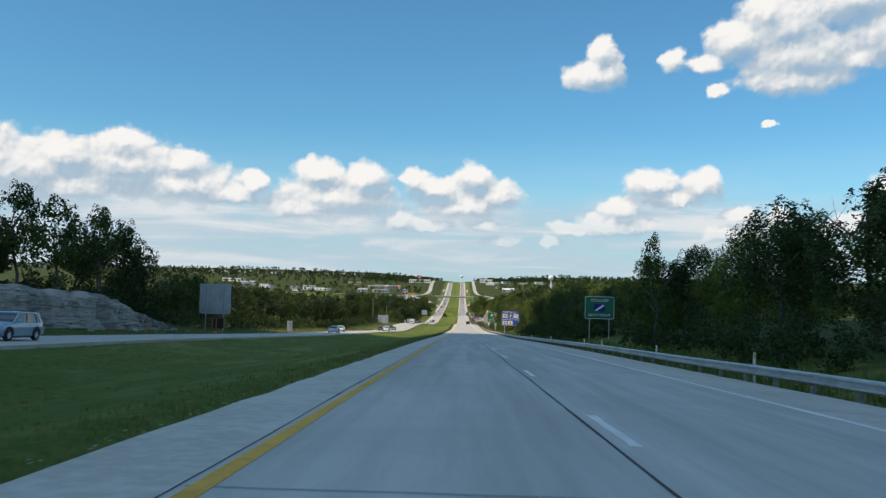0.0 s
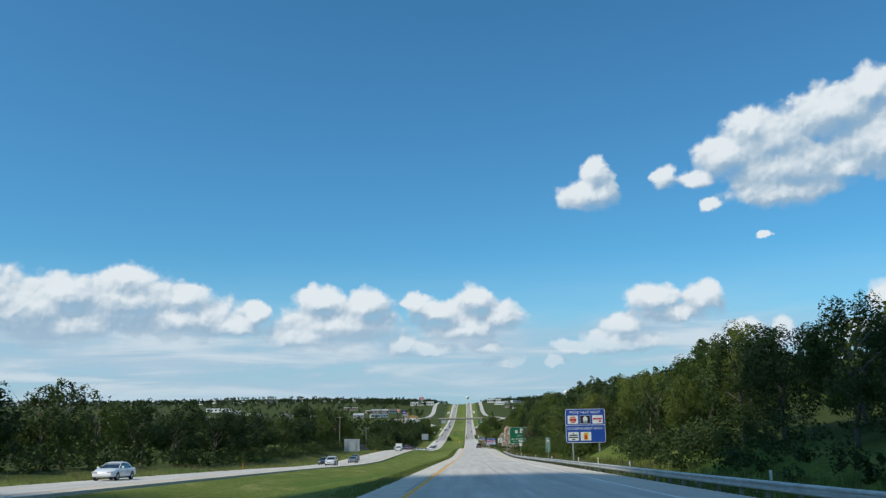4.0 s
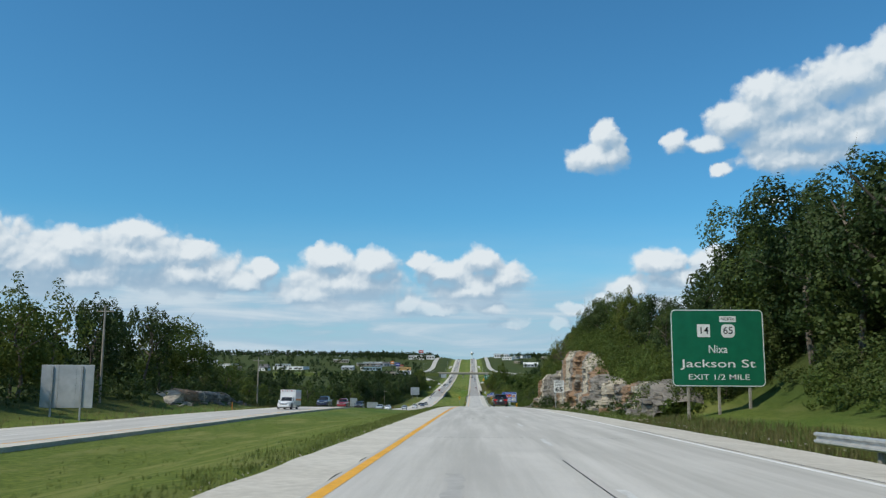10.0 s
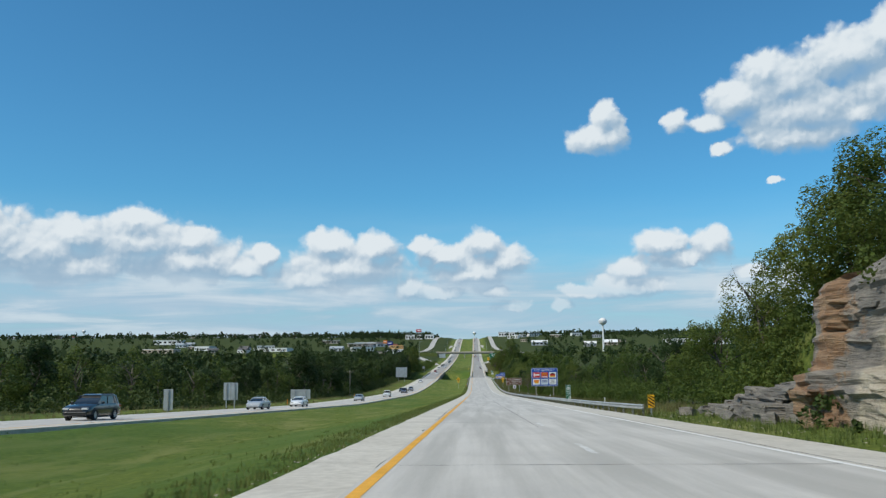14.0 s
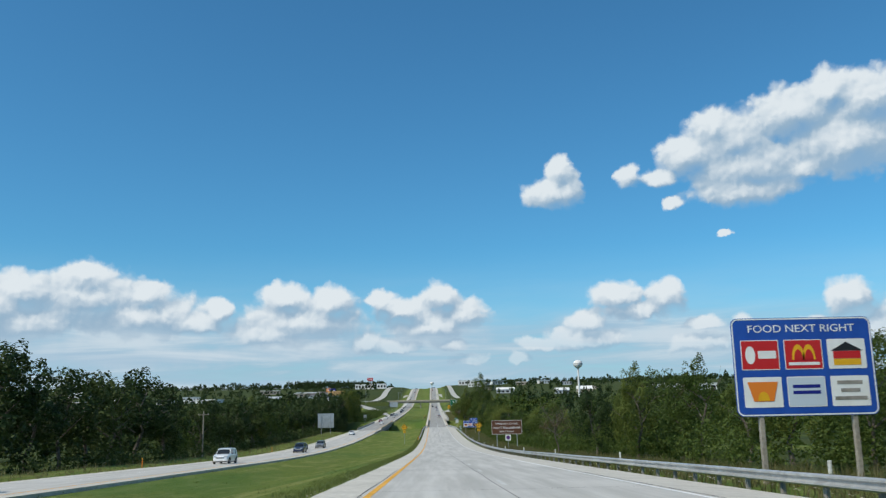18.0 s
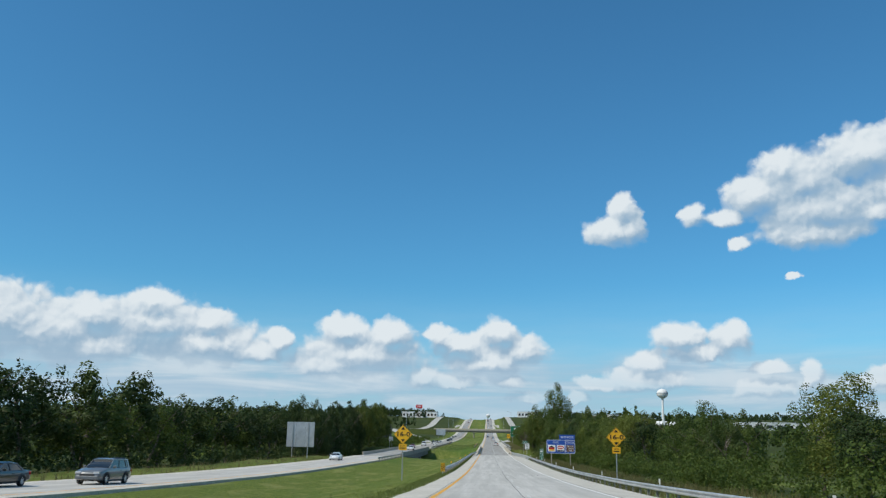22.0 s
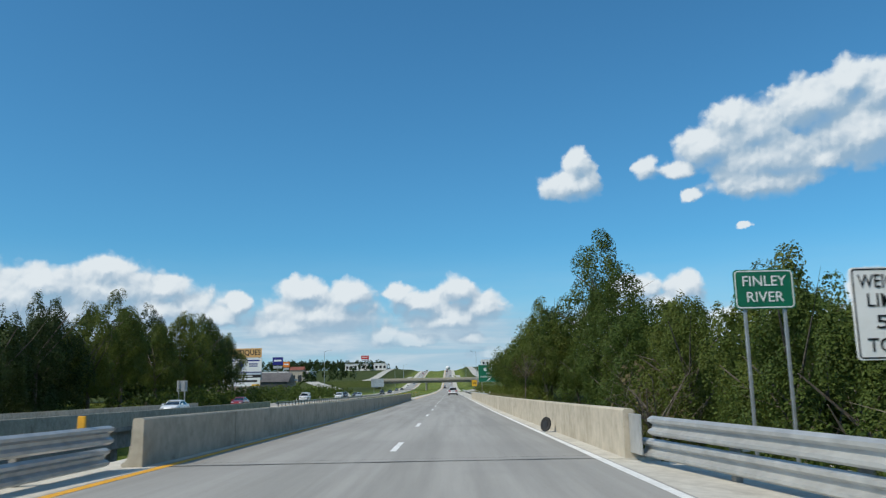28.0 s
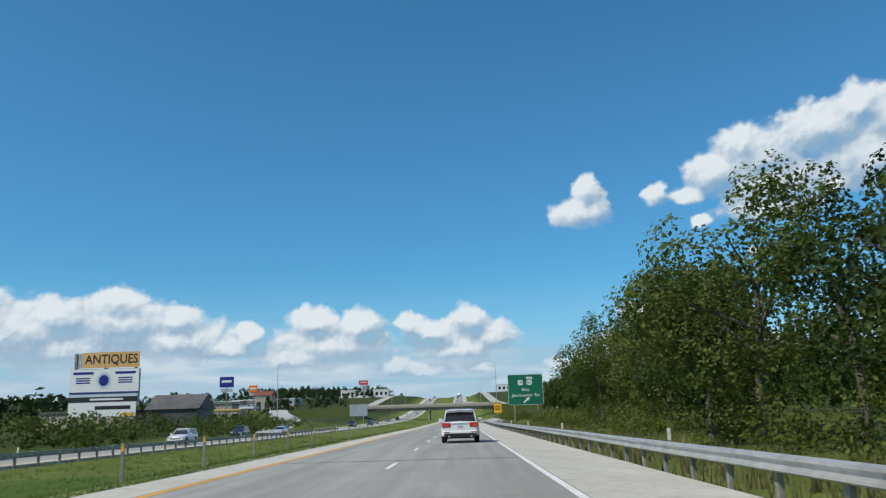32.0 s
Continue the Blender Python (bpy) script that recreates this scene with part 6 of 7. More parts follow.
# ---- vehicles ----
M_GLASS = plain("dark_tinted_glass", (0.012, 0.014, 0.016), 0.06, 0.0, 0.5)
M_TYRE = material("tyre_rubber", (0.010, 0.010, 0.010), (0.028, 0.028, 0.028), 12.0, 0.85, local=True)
M_RIM = plain("cast_alloy_rim", (0.66, 0.67, 0.68), 0.32, 0.35)
M_TRIM = plain("black_plastic_trim", (0.014, 0.014, 0.015), 0.55)
M_TAIL = plain("red_tail_lens", (0.40, 0.008, 0.010), 0.12, 0.0, 0.8)
M_TAILPALE = plain("pale_red_lens", (0.62, 0.05, 0.04), 0.15, 0.0, 0.8)
M_LAMP = plain("clear_headlamp", (0.62, 0.64, 0.66), 0.10, 0.3, 0.8)
M_PLATE = plain("pale_number_plate", (0.55, 0.58, 0.60), 0.5)
M_CHROME = plain("chrome", (0.65, 0.66, 0.68), 0.12, 1.0)
PAINTS = {k: plain(k + "_car_paint", c, 0.32, 0.15, 0.9) for k, c in {
    "charcoal": (0.013, 0.014, 0.016), "white": (0.78, 0.79, 0.80), "silver": (0.42, 0.44, 0.46), "dark_blue": (0.012, 0.022, 0.060),
    "red": (0.24, 0.012, 0.016), "black": (0.010, 0.010, 0.012), "grey": (0.14, 0.15, 0.16), "pale_blue": (0.22, 0.34, 0.44)}.items()}


def loft(name, stations, mat, parent, smooth=True, label=""):
    """A skin through half outlines, mirrored left to right, from back to front."""
    v, f = [], []
    m = 2 * len(stations[0][1])
    for y, half in stations:
        v += [(x, y, z) for x, z in half] + [(-x, y, z) for x, z in reversed(half)]
    for i in range(len(stations) - 1):
        a, b = i * m, (i + 1) * m
        f += [(a + j, a + (j + 1) % m, b + (j + 1) % m, b + j) for j in range(m)]
    f += [tuple(range(m))[::-1], tuple(range((len(stations) - 1) * m, len(stations) * m))]
    ob = link_mesh(name, v, f, mat, False, parent, label)
    if smooth:
        for p in ob.data.polygons:
            p.use_smooth = len(p.vertices) == 4
        ob.data.set_sharp_from_angle(angle=radians(34))
    return ob


def lower(w, zb, zt, crown=0.03):
    return [(0.001, zb), (w - 0.10, zb), (w - 0.02, zb + 0.09), (w, (zb + zt) * 0.48), (w - 0.015, zt - 0.16), (w - 0.055, zt - 0.03), (w - 0.12, zt), (0.001, zt + crown)]


WHEELS = {}


def wheel_meshes(r):
    if r not in WHEELS:
        bm = bmesh.new()
        n = 26
        ring = [(-0.11, r * 0.66), (-0.115, r * 0.92), (-0.085, r), (0.085, r), (0.115, r * 0.92), (0.11, r * 0.66)]
        rows = [[bm.verts.new((x, q * math.cos(6.2832 * k / n), q * math.sin(6.2832 * k / n))) for x, q in ring] for k in range(n)]
        for k in range(n):
            for j in range(len(ring) - 1):
                bm.faces.new((rows[k][j], rows[k][j + 1], rows[(k + 1) % n][j + 1], rows[(k + 1) % n][j]))
        tyre = bpy.data.meshes.new("tyre")
        bm.to_mesh(tyre), bm.free()
        tyre.materials.append(M_TYRE)
        bm = bmesh.new()
        tube(bm, (-0.07, 0, 0), (0.03, 0, 0), r * 0.66, r * 0.66, 24)
        for k in range(6):
            a = 6.2832 * k / 6
            box_m = Matrix.Rotation(a, 4, "X") @ Matrix.Translation((0.06, 0, r * 0.36)) @ Matrix.Diagonal((0.07, r * 0.17, r * 0.58, 1))
            bmesh.ops.create_cube(bm, size=1.0, matrix=box_m)
            bmesh.ops.create_cube(bm, size=1.0, matrix=Matrix.Rotation(-a, 4, "X") @ Matrix.Translation((-0.06, 0, r * 0.36)) @ Matrix.Diagonal((0.07, r * 0.17, r * 0.58, 1)))
        tube(bm, (-0.10, 0, 0), (0.10, 0, 0), r * 0.14, r * 0.14, 12)
        rim = bpy.data.meshes.new("rim")
        bm.to_mesh(rim), bm.free()
        rim.materials.append(M_RIM)
        WHEELS[r] = (tyre, rim)
    return WHEELS[r]


SHAPES = {
    # length, width, height, belt, hood, wheel radius, window base back and front, roof back and front
    "suv": (4.85, 1.86, 1.70, 1.07, 1.00, 0.36, -2.30, 1.06, -1.93, 0.22),
    "crossover": (4.65, 1.84, 1.66, 1.06, 1.00, 0.35, -2.18, 1.00, -1.75, 0.20),
    "van": (5.20, 1.95, 1.88, 1.16, 1.10, 0.37, -2.50, 1.15, -2.42, 0.55),
    "sedan": (4.80, 1.82, 1.45, 0.94, 0.88, 0.33, -1.85, 1.15, -1.00, 0.25),
    "pickup": (5.70, 1.96, 1.86, 1.16, 1.12, 0.40, -0.75, 1.25, -0.60, 0.55),
}


def car(name, shape, paint, x, y, facing, label, group="vehicles on the highway"):
    L, W, H, belt, hood, wr, gb, gf, rb, rf = SHAPES[shape]
    w, e = W / 2, L / 2
    tilt = math.degrees(math.atan2(zr(y + 2) - zr(y - 2), 4.0))
    z = zr(y) - (opp(y) if x < -15 else 0.0) + 0.005
    c = thing(name, pose(x, y, z, tilt, 0, 0) @ pose(0, 0, 0, 0, 0, 0 if facing > 0 else 180), label, shape if shape != "crossover" else "car", group)
    p = PAINTS[paint]
    back = belt if shape in ("suv", "crossover", "van") else (belt + 0.02 if shape == "sedan" else belt)
    loft("body", [(-e, lower(w * 0.90, 0.46, back - 0.16)), (-e + 0.05, lower(w * 0.95, 0.40, back - 0.06)), (-e + 0.22, lower(w * 0.985, 0.30, back)), (-e + 0.9, lower(w, 0.24, back)),
                  (0.0, lower(w, 0.22, belt)), (gf - 0.1, lower(w, 0.22, belt)), (gf + 0.35, lower(w * 0.995, 0.24, hood + 0.05)), (e - 0.55, lower(w * 0.98, 0.27, hood - 0.04)),
                  (e - 0.18, lower(w * 0.92, 0.30, hood - 0.14)), (e - 0.03, lower(w * 0.84, 0.36, hood - 0.26)), (e, lower(w * 0.78, 0.42, hood - 0.34))], p, c)
    if group == "near vehicles":
        shell = c.children[-1].modifiers.new("rounded", "SUBSURF")
        shell.levels = shell.render_levels = 2
    gi, go = w - 0.11, w - (0.24 if shape in ("suv", "crossover") else 0.30)
    # glass house
    loft("window_glass", [(gb + 0.03, [(0.001, belt - 0.05), (gi - 0.02, belt - 0.05), (gi - 0.03, belt + 0.02), (0.001, belt + 0.03)]), (rb + 0.06, [(0.001, belt - 0.05), (gi, belt - 0.05), (go + 0.02, H - 0.075), (0.001, H - 0.06)]),
                          (rf - 0.06, [(0.001, belt - 0.05), (gi, belt - 0.05), (go + 0.02, H - 0.075), (0.001, H - 0.06)]), (gf - 0.05, [(0.001, belt - 0.05), (gi - 0.02, belt - 0.05), (gi - 0.05, belt + 0.01), (0.001, belt + 0.02)])], M_GLASS, c)
    def crown(y, z, k):
        return (y, [(0.001, z - 0.10), (go * k + 0.05, z - 0.14), (go * k + 0.055, z - 0.10), (go * k + 0.03, z - 0.05), (go * k - 0.03, z - 0.02), (go * k - 0.16, z - 0.005), (0.001, z)])

    loft("roof", [crown(rb - 0.08, H - 0.055, 0.97), crown(rb + 0.10, H - 0.02, 0.99), crown(rb + 0.45, H, 1.0), crown((rb + rf) / 2, H + 0.012, 1.0), crown(rf - 0.35, H, 0.99), crown(rf - 0.1, H - 0.03, 0.97), crown(rf + 0.05, H - 0.065, 0.95)], p, c)

    def pillar(y0, y1, wd, nm="pillar"):
        for s in (-1, 1):
            v = [(s * (gi + 0.008), y0 - wd, belt - 0.03), (s * (gi + 0.008), y0 + wd, belt - 0.03), (s * (go + 0.035), y1 + wd * 0.8, H - 0.07), (s * (go + 0.035), y1 - wd * 0.8, H - 0.07)]
            v += [(a - s * 0.05, b, q) for a, b, q in v]
            link_mesh(nm, v, [(0, 1, 2, 3), (7, 6, 5, 4), (0, 4, 5, 1), (1, 5, 6, 2), (2, 6, 7, 3), (3, 7, 4, 0)], p if nm == "pillar" else M_TRIM, False, c)

    pillar(gf - 0.08, rf - 0.02, 0.05)
    pillar((gb + gf) / 2 + 0.15, (rb + rf) / 2 + 0.25, 0.045, "door_post")
    if shape in ("suv", "van"):
        pillar(gb + 0.62, rb + 0.45, 0.05, "door_post")
    pillar(gb + 0.14, rb + 0.06, 0.13 if shape != "sedan" else 0.10)
    if shape in ("suv", "crossover"):
        part("spoiler", boxed(-go + 0.02, go - 0.02, rb - 0.20, rb + 0.05, H - 0.10, H - 0.055, 0.015), p, c)
        for s in (-1, 1):
            part("roof_rail", boxed(s * (go - 0.06) - 0.02, s * (go - 0.06) + 0.02, rb + 0.25, rf - 0.25, H - 0.005, H + 0.045, 0.012), M_TRIM, c)
    if shape == "pickup":
        part("bed_floor", boxed(-w + 0.12, w - 0.12, -e + 0.1, gb - 0.1, belt + 0.005, belt + 0.03), M_TRIM, c)
        for s in (-1, 1):
            part("bed_rail", boxed(s * (w - 0.08) - 0.05, s * (w - 0.08) + 0.05, -e + 0.08, gb - 0.05, belt - 0.05, belt + 0.10, 0.02), p, c)
        part("tailgate", boxed(-w + 0.1, w - 0.1, -e + 0.02, -e + 0.10, 0.60, belt + 0.10, 0.02), p, c)
    # wheels and arches
    ty, ri = wheel_meshes(wr)
    for wy in (-e + 0.98, e - 0.92):
        for s in (-1, 1):
            wh = new("wheel")
            wh.parent, wh.location = c, (s * (w - 0.085), wy, wr)
            for nm, me in (("tyre", ty), ("rim", ri)):
                q = new(nm, me)
                q.parent = wh
            n = 14
            v = []
            for k in range(n + 1):
                a = math.pi * k / n
                for r_, dx in ((wr + 0.035, 0.012), (wr + 0.10, 0.022), (wr + 0.10, -0.06)):
                    v.append((s * (w + dx), wy + r_ * math.cos(a), wr + r_ * math.sin(a)))
            link_mesh("wheel_arch", v, [(3 * k + j, 3 * k + j + 1, 3 * k + j + 4, 3 * k + j + 3) for k in range(n) for j in range(2)], p if shape in ("sedan", "crossover") else M_TRIM if paint != "charcoal" else p, True, c)
            a = [(s * (w + 0.004), wy + (wr + 0.035) * math.cos(math.pi * k / n), wr + (wr + 0.035) * math.sin(math.pi * k / n)) for k in range(n + 1)]
            link_mesh("wheel_well", a, [tuple(range(n + 1))], M_TRIM, False, c)
    # ends
    part("rear_bumper", boxed(-w * 0.93, w * 0.93, -e - 0.06, -e + 0.30, 0.36, 0.60, 0.07), p, c)
    part("front_bumper", boxed(-w * 0.84, w * 0.84, e - 0.30, e + 0.05, 0.34, 0.58, 0.05), p, c)
    part("grille", boxed(-0.50, 0.50, e - 0.05, e + 0.025, hood - 0.46, hood - 0.30, 0.02), M_CHROME if shape in ("pickup", "van") else M_TRIM, c)
    part("sill", boxed(-w + 0.02, w - 0.02, -e + 1.4, e - 1.35, 0.19, 0.27, 0.02), M_TRIM, c)
    for s in (-1, 1):
        part("headlight", boxed(s * w * 0.66 - 0.20, s * w * 0.66 + 0.20, e - 0.20, e + 0.012, hood - 0.30, hood - 0.16, 0.03), M_LAMP, c)
        hi = back - 0.10 if shape != "pickup" else belt
        part("tail_light", boxed(s * w * 0.74 - 0.22, s * w * 0.74 + 0.22, -e - 0.020, -e + 0.30, hi - 0.20, hi + 0.03, 0.04), M_TAIL, c)
        part("tail_lens", boxed(s * w * 0.78 - 0.13, s * w * 0.78 + 0.13, -e - 0.024, -e - 0.015, hi - 0.13, hi - 0.06), M_TAILPALE if group == "near vehicles" else M_LAMP, c)
        part("mirror", boxed(s * (w + 0.11) - 0.10, s * (w + 0.11) + 0.10, gf - 0.42, gf - 0.30, belt - 0.02, belt + 0.15, 0.03), p if shape != "van" else M_TRIM, c)
        for yy in ((gf + gb) / 2 - 0.1, (gf + gb) / 2 - 1.05):
            part("door_handle", boxed(s * (w - 0.005) - 0.02, s * (w - 0.005) + 0.02, yy, yy + 0.20, belt - 0.20, belt - 0.165, 0.01), M_TRIM, c)
    part("number_plate", boxed(-0.16, 0.16, -e - 0.075 if shape == "sedan" else -e - 0.012, -e + 0.02, 0.70, 0.86), M_PLATE, c)
    part("plate_bar", boxed(-0.12, 0.12, -e - 0.080 if shape == "sedan" else -e - 0.016, -e - 0.0125, 0.772, 0.792), M_TRIM, c)
    return c


dark_suv = car("suv", "suv", "charcoal", 3.95, 447.8, 1, "dark charcoal sport utility car with red tail lamps", "near vehicles")
c = dark_suv
part("exhaust", tube(bmesh.new(), (-0.48, -2.52, 0.33), (-0.48, -2.20, 0.33), 0.042, 0.042, 12), M_CHROME, c)
part("reflector", boxed(-0.80, -0.55, -2.50, -2.45, 0.47, 0.54, 0.01), M_TAIL, c)
part("reflector", boxed(0.55, 0.80, -2.50, -2.45, 0.47, 0.54, 0.01), M_TAIL, c)
part("bumper_skirt", boxed(-0.70, 0.70, -2.46, -2.30, 0.26, 0.40, 0.03), M_TRIM, c)
part("rear_wiper", boxed(-0.02, 0.52, -2.335, -2.32, 1.10, 1.125), M_TRIM, c)
part("antenna", tube(bmesh.new(), (0.0, -1.85, 1.68), (0.0, -2.02, 1.95), 0.010, 0.004, 6), M_TRIM, c)
part("tailgate_strip", boxed(-0.45, 0.45, -2.435, -2.42, 0.955, 0.985), M_CHROME, c)
part("window_sticker", boxed(0.08, 0.28, -2.262, -2.25, 1.16, 1.21, 0.004), M_SIGNWHITE, c)
part("badge", boxed(-0.62, -0.42, -2.436, -2.42, 0.73, 0.79), M_CHROME, c)
part("high_stop_lamp", boxed(-0.17, 0.17, -2.262, -2.24, 1.595, 1.62), M_TAIL, c)

white_suv = car("crossover", "crossover", "white", 3.72, 1116.4, 1, "white crossover car with a dark rear window", "near vehicles")
part("bumper_skirt", boxed(-0.80, 0.80, -2.41, -2.25, 0.28, 0.48, 0.03), M_TRIM, white_suv)
part("tailgate_strip", boxed(-0.50, 0.50, -2.345, -2.325, 0.93, 0.965, 0.004), M_CHROME, white_suv)
part("rear_wiper", boxed(-0.02, 0.46, -2.235, -2.22, 1.09, 1.115), M_TRIM, white_suv)
part("high_stop_lamp", boxed(-0.17, 0.17, -1.985, -1.96, 1.555, 1.58), M_TAIL, white_suv)
for s_ in (-1, 1):
    part("reflector", boxed(s_ * 0.66 - 0.14, s_ * 0.66 + 0.14, -2.395, -2.37, 0.50, 0.55, 0.01), M_TAIL, white_suv)
    part("exhaust", tube(bmesh.new(), (s_ * 0.55, -2.46, 0.32), (s_ * 0.55, -2.25, 0.32), 0.05, 0.05, 12), M_CHROME, white_suv)

SBX = (-26.0, -28.9)
for nm, sh, pt, lane, y, lb in (
        ("suv", "suv", "pale_blue", 0, 47, "pale blue car on the opposite carriageway"),
        ("sedan", "sedan", "silver", 0, 170, "silver sedan on the opposite carriageway"),
        ("sedan", "sedan", "white", 1, 199, "white sedan on the opposite carriageway"),
        ("suv", "suv", "white", 0, 291, "white sport utility car facing the camera"),
        ("sedan", "sedan", "black", 1, 300, "black sedan beside a white car"),
        ("sedan", "sedan", "grey", 0, 321, "dark grey sedan on the opposite carriageway"),
        ("sedan", "sedan", "dark_blue", 1, 346, "dark blue sedan below the trees"),
        ("pickup_truck", "pickup", "dark_blue", 0, 477, "dark blue pickup truck with chrome grille"),
        ("pickup_truck", "pickup", "red", 0, 499, "red pickup truck on the opposite carriageway"),
        ("suv", "suv", "black", 0, 523, "black sport utility car on the opposite carriageway"),
        ("sedan", "sedan", "silver", 0, 566, "silver sedan near bare sign backs"),
        ("sedan", "sedan", "white", 0, 589, "white sedan near a wide sign back"),
        ("sedan", "sedan", "silver", 0, 652, "pale silver sedan before dark woods"),
        ("van", "van", "white", 0, 711, "boxy white van on the opposite carriageway"),
        ("suv", "van", "dark_blue", 0, 770, "long dark blue sport utility wagon"),
        ("sedan", "sedan", "black", 1, 792, "black sedan far along the curve"),
        ("suv", "suv", "grey", 0, 800, "dark grey car following another"),
        ("sedan", "sedan", "white", 1, 905, "white sedan approaching the bridge"),
        ("sedan", "sedan", "white", 0, 1031, "white sedan on the opposite bridge"),
        ("sedan", "sedan", "red", 1, 1070, "dark red sedan beyond the bridge"),
        ("van", "van", "white", 1, 1127, "white van behind the guardrail"),
        ("suv", "suv", "white", 0, 1162, "white car behind the guardrail"),
        ("suv", "suv", "black", 1, 1196, "black car near the guardrail end"),
        ("sedan", "sedan", "silver", 0, 1210, "silver car near the guardrail end"),
        ("sedan", "sedan", "black", 1, 1226, "black sedan beyond the guardrail")):
    car(nm, sh, pt, SBX[lane], y, -1, lb)
rng_ = random.Random(77)
for k in range(15):
    y = 1290 + 56 * k + rng_.uniform(-18, 18)
    car("sedan", rng_.choice(("sedan", "crossover")), rng_.choice(("white", "black", "silver", "red", "grey")), rng_.choice(SBX), y, -1, "small distant car coming down the hill")
    car("sedan", rng_.choice(("sedan", "crossover")), rng_.choice(("white", "black", "silver", "grey")), rng_.choice((0.0, 3.7)), y + 30, 1, "small distant car climbing the hill")

# the ambulance: a pickup cab with a tall white box
amb = car("ambulance", "pickup", "white", -26.3, 449, -1, "white ambulance with a tall square box body")
part("box_body", boxed(-1.12, 1.12, -3.6, 0.15, 0.55, 2.75, 0.04), PAINTS["white"], amb)
part("chassis", boxed(-0.9, 0.9, -3.55, 0.0, 0.30, 0.58), M_TRIM, amb)
for s_ in (-1, 1):
    part("side_stripe", boxed(s_ * 1.125 - 0.004, s_ * 1.125 + 0.004, -3.5, 0.1, 1.25, 1.5), M_ORANGE, amb)
for k in range(6):
    part("warning_lamp", boxed(-0.95 + 0.33 * k, -0.75 + 0.33 * k, 0.15, 0.19, 2.52, 2.66, 0.01), M_TAIL if k % 2 else M_LAMP, amb)

# a roadside traffic-counter cabinet in orange, and the lost disc on the bridge
cab = thing("equipment_trailer", pose(-37.0, 126.0, ground(-37.0, 126.0)), "orange roadside equipment trailer with a dark panel", "trailer")
part("cabinet", boxed(-0.9, 0.9, -0.5, 0.5, 0.9, 2.3, 0.05), M_TRIM, cab)
for q in (-0.92, -0.3, 0.86):
    part("orange_frame", boxed(q, q + 0.10, -0.56, -0.50, 0.8, 2.4), M_ORANGE, cab)
part("solar_panel", boxed(-1.0, 1.0, -0.6, 0.6, 2.36, 2.42), M_TRIM, cab)
part("mast", boxed(-0.07, 0.07, -0.07, 0.07, -0.1, 0.95), M_ORANGE, cab)
part("footing", boxed(-1.0, -0.3, -0.5, 0.1, -0.1, 0.35, 0.04), M_ORANGE, cab)
tyre_piece = thing("lost_hubcap", pose(5.78, 966.4, zr(966.4) + 0.21, 0, 12, 35), "round black disc leaning on the parapet foot", "debris")
bm_ = bmesh.new()
tube(bm_, (-0.02, 0, 0), (0.02, 0, 0), 0.21, 0.20, 24)
part("dish", bm_, M_TYRE, tyre_piece)
bm_ = bmesh.new()
tube(bm_, (-0.035, 0, 0), (0.0, 0, 0), 0.10, 0.12, 14)
part("hub", bm_, M_TRIM, tyre_piece)

# ---- interchange, billboards, town and skyline ----
M_ASPHALT = material("pale_ramp_concrete", (0.36, 0.35, 0.32), (0.52, 0.50, 0.46), 1.5, 0.85, coarse=0.1)
M_BRICK = material("tan_block_wall", (0.30, 0.26, 0.21), (0.45, 0.40, 0.33), 1.0, 0.85, coarse=0.1)
M_WALLWHITE = material("white_siding", (0.62, 0.63, 0.63), (0.80, 0.80, 0.79), 0.6, 0.7, coarse=0.08)
M_WALLGREY = material("grey_metal_siding", (0.28, 0.31, 0.34), (0.42, 0.45, 0.48), 0.6, 0.6, coarse=0.08)
M_DARKWALL = material("dark_metal_siding", (0.05, 0.055, 0.06), (0.09, 0.095, 0.10), 0.6, 0.6, coarse=0.1)
M_ROOFDARK = material("dark_roof", (0.06, 0.06, 0.065), (0.14, 0.13, 0.13), 1.0, 0.85, coarse=0.1)
M_ROOFRED = material("red_brown_roof", (0.16, 0.05, 0.035), (0.24, 0.08, 0.05), 1.0, 0.8, coarse=0.1)


def bank(name, line, top_w, base_w, label, mat=None, kind="structure"):
    """A raised earth bank along a line of points, each with its height."""
    v, f = [], []
    for i, (x, y, z) in enumerate(line):
        x2, y2, _ = line[min(i + 1, len(line) - 1)]
        x1, y1, _ = line[max(i - 1, 0)]
        d = Vector((x2 - x1, y2 - y1, 0)).normalized()
        nrm = Vector((d.y, -d.x, 0))
        g = min(ground(x, y), z) - 1.5
        for o, q in ((-base_w / 2 - (z - g), g), (-top_w / 2, z), (top_w / 2, z), (base_w / 2 + (z - g), g)):
            v.append((x + nrm.x * o, y + nrm.y * o, q))
        if i:
            k = 4 * i
            f += [(k - 4 + j, k - 3 + j, k + 1 + j, k + j) for j in range(3)]
    return tagged(link_mesh(name, v, f, mat or M_GRASS, True), label, "embankment", kind=kind)


def ramp_road(line, w):
    """A paved ramp on top of its bank."""
    v, f = [], []
    for i, (x, y, z) in enumerate(line):
        x2, y2, _ = line[min(i + 1, len(line) - 1)]
        x1, y1, _ = line[max(i - 1, 0)]
        d = Vector((x2 - x1, y2 - y1, 0)).normalized()
        for o in (-w / 2, w / 2):
            v.append((x + d.y * o, y - d.x * o, z + 0.06))
        if i:
            k = 2 * i
            f.append((k - 2, k - 1, k + 1, k))
    tagged(link_mesh("ramp_road", v, f, M_ASPHALT, True), "pale concrete ramp of the interchange", "road", kind="structure")


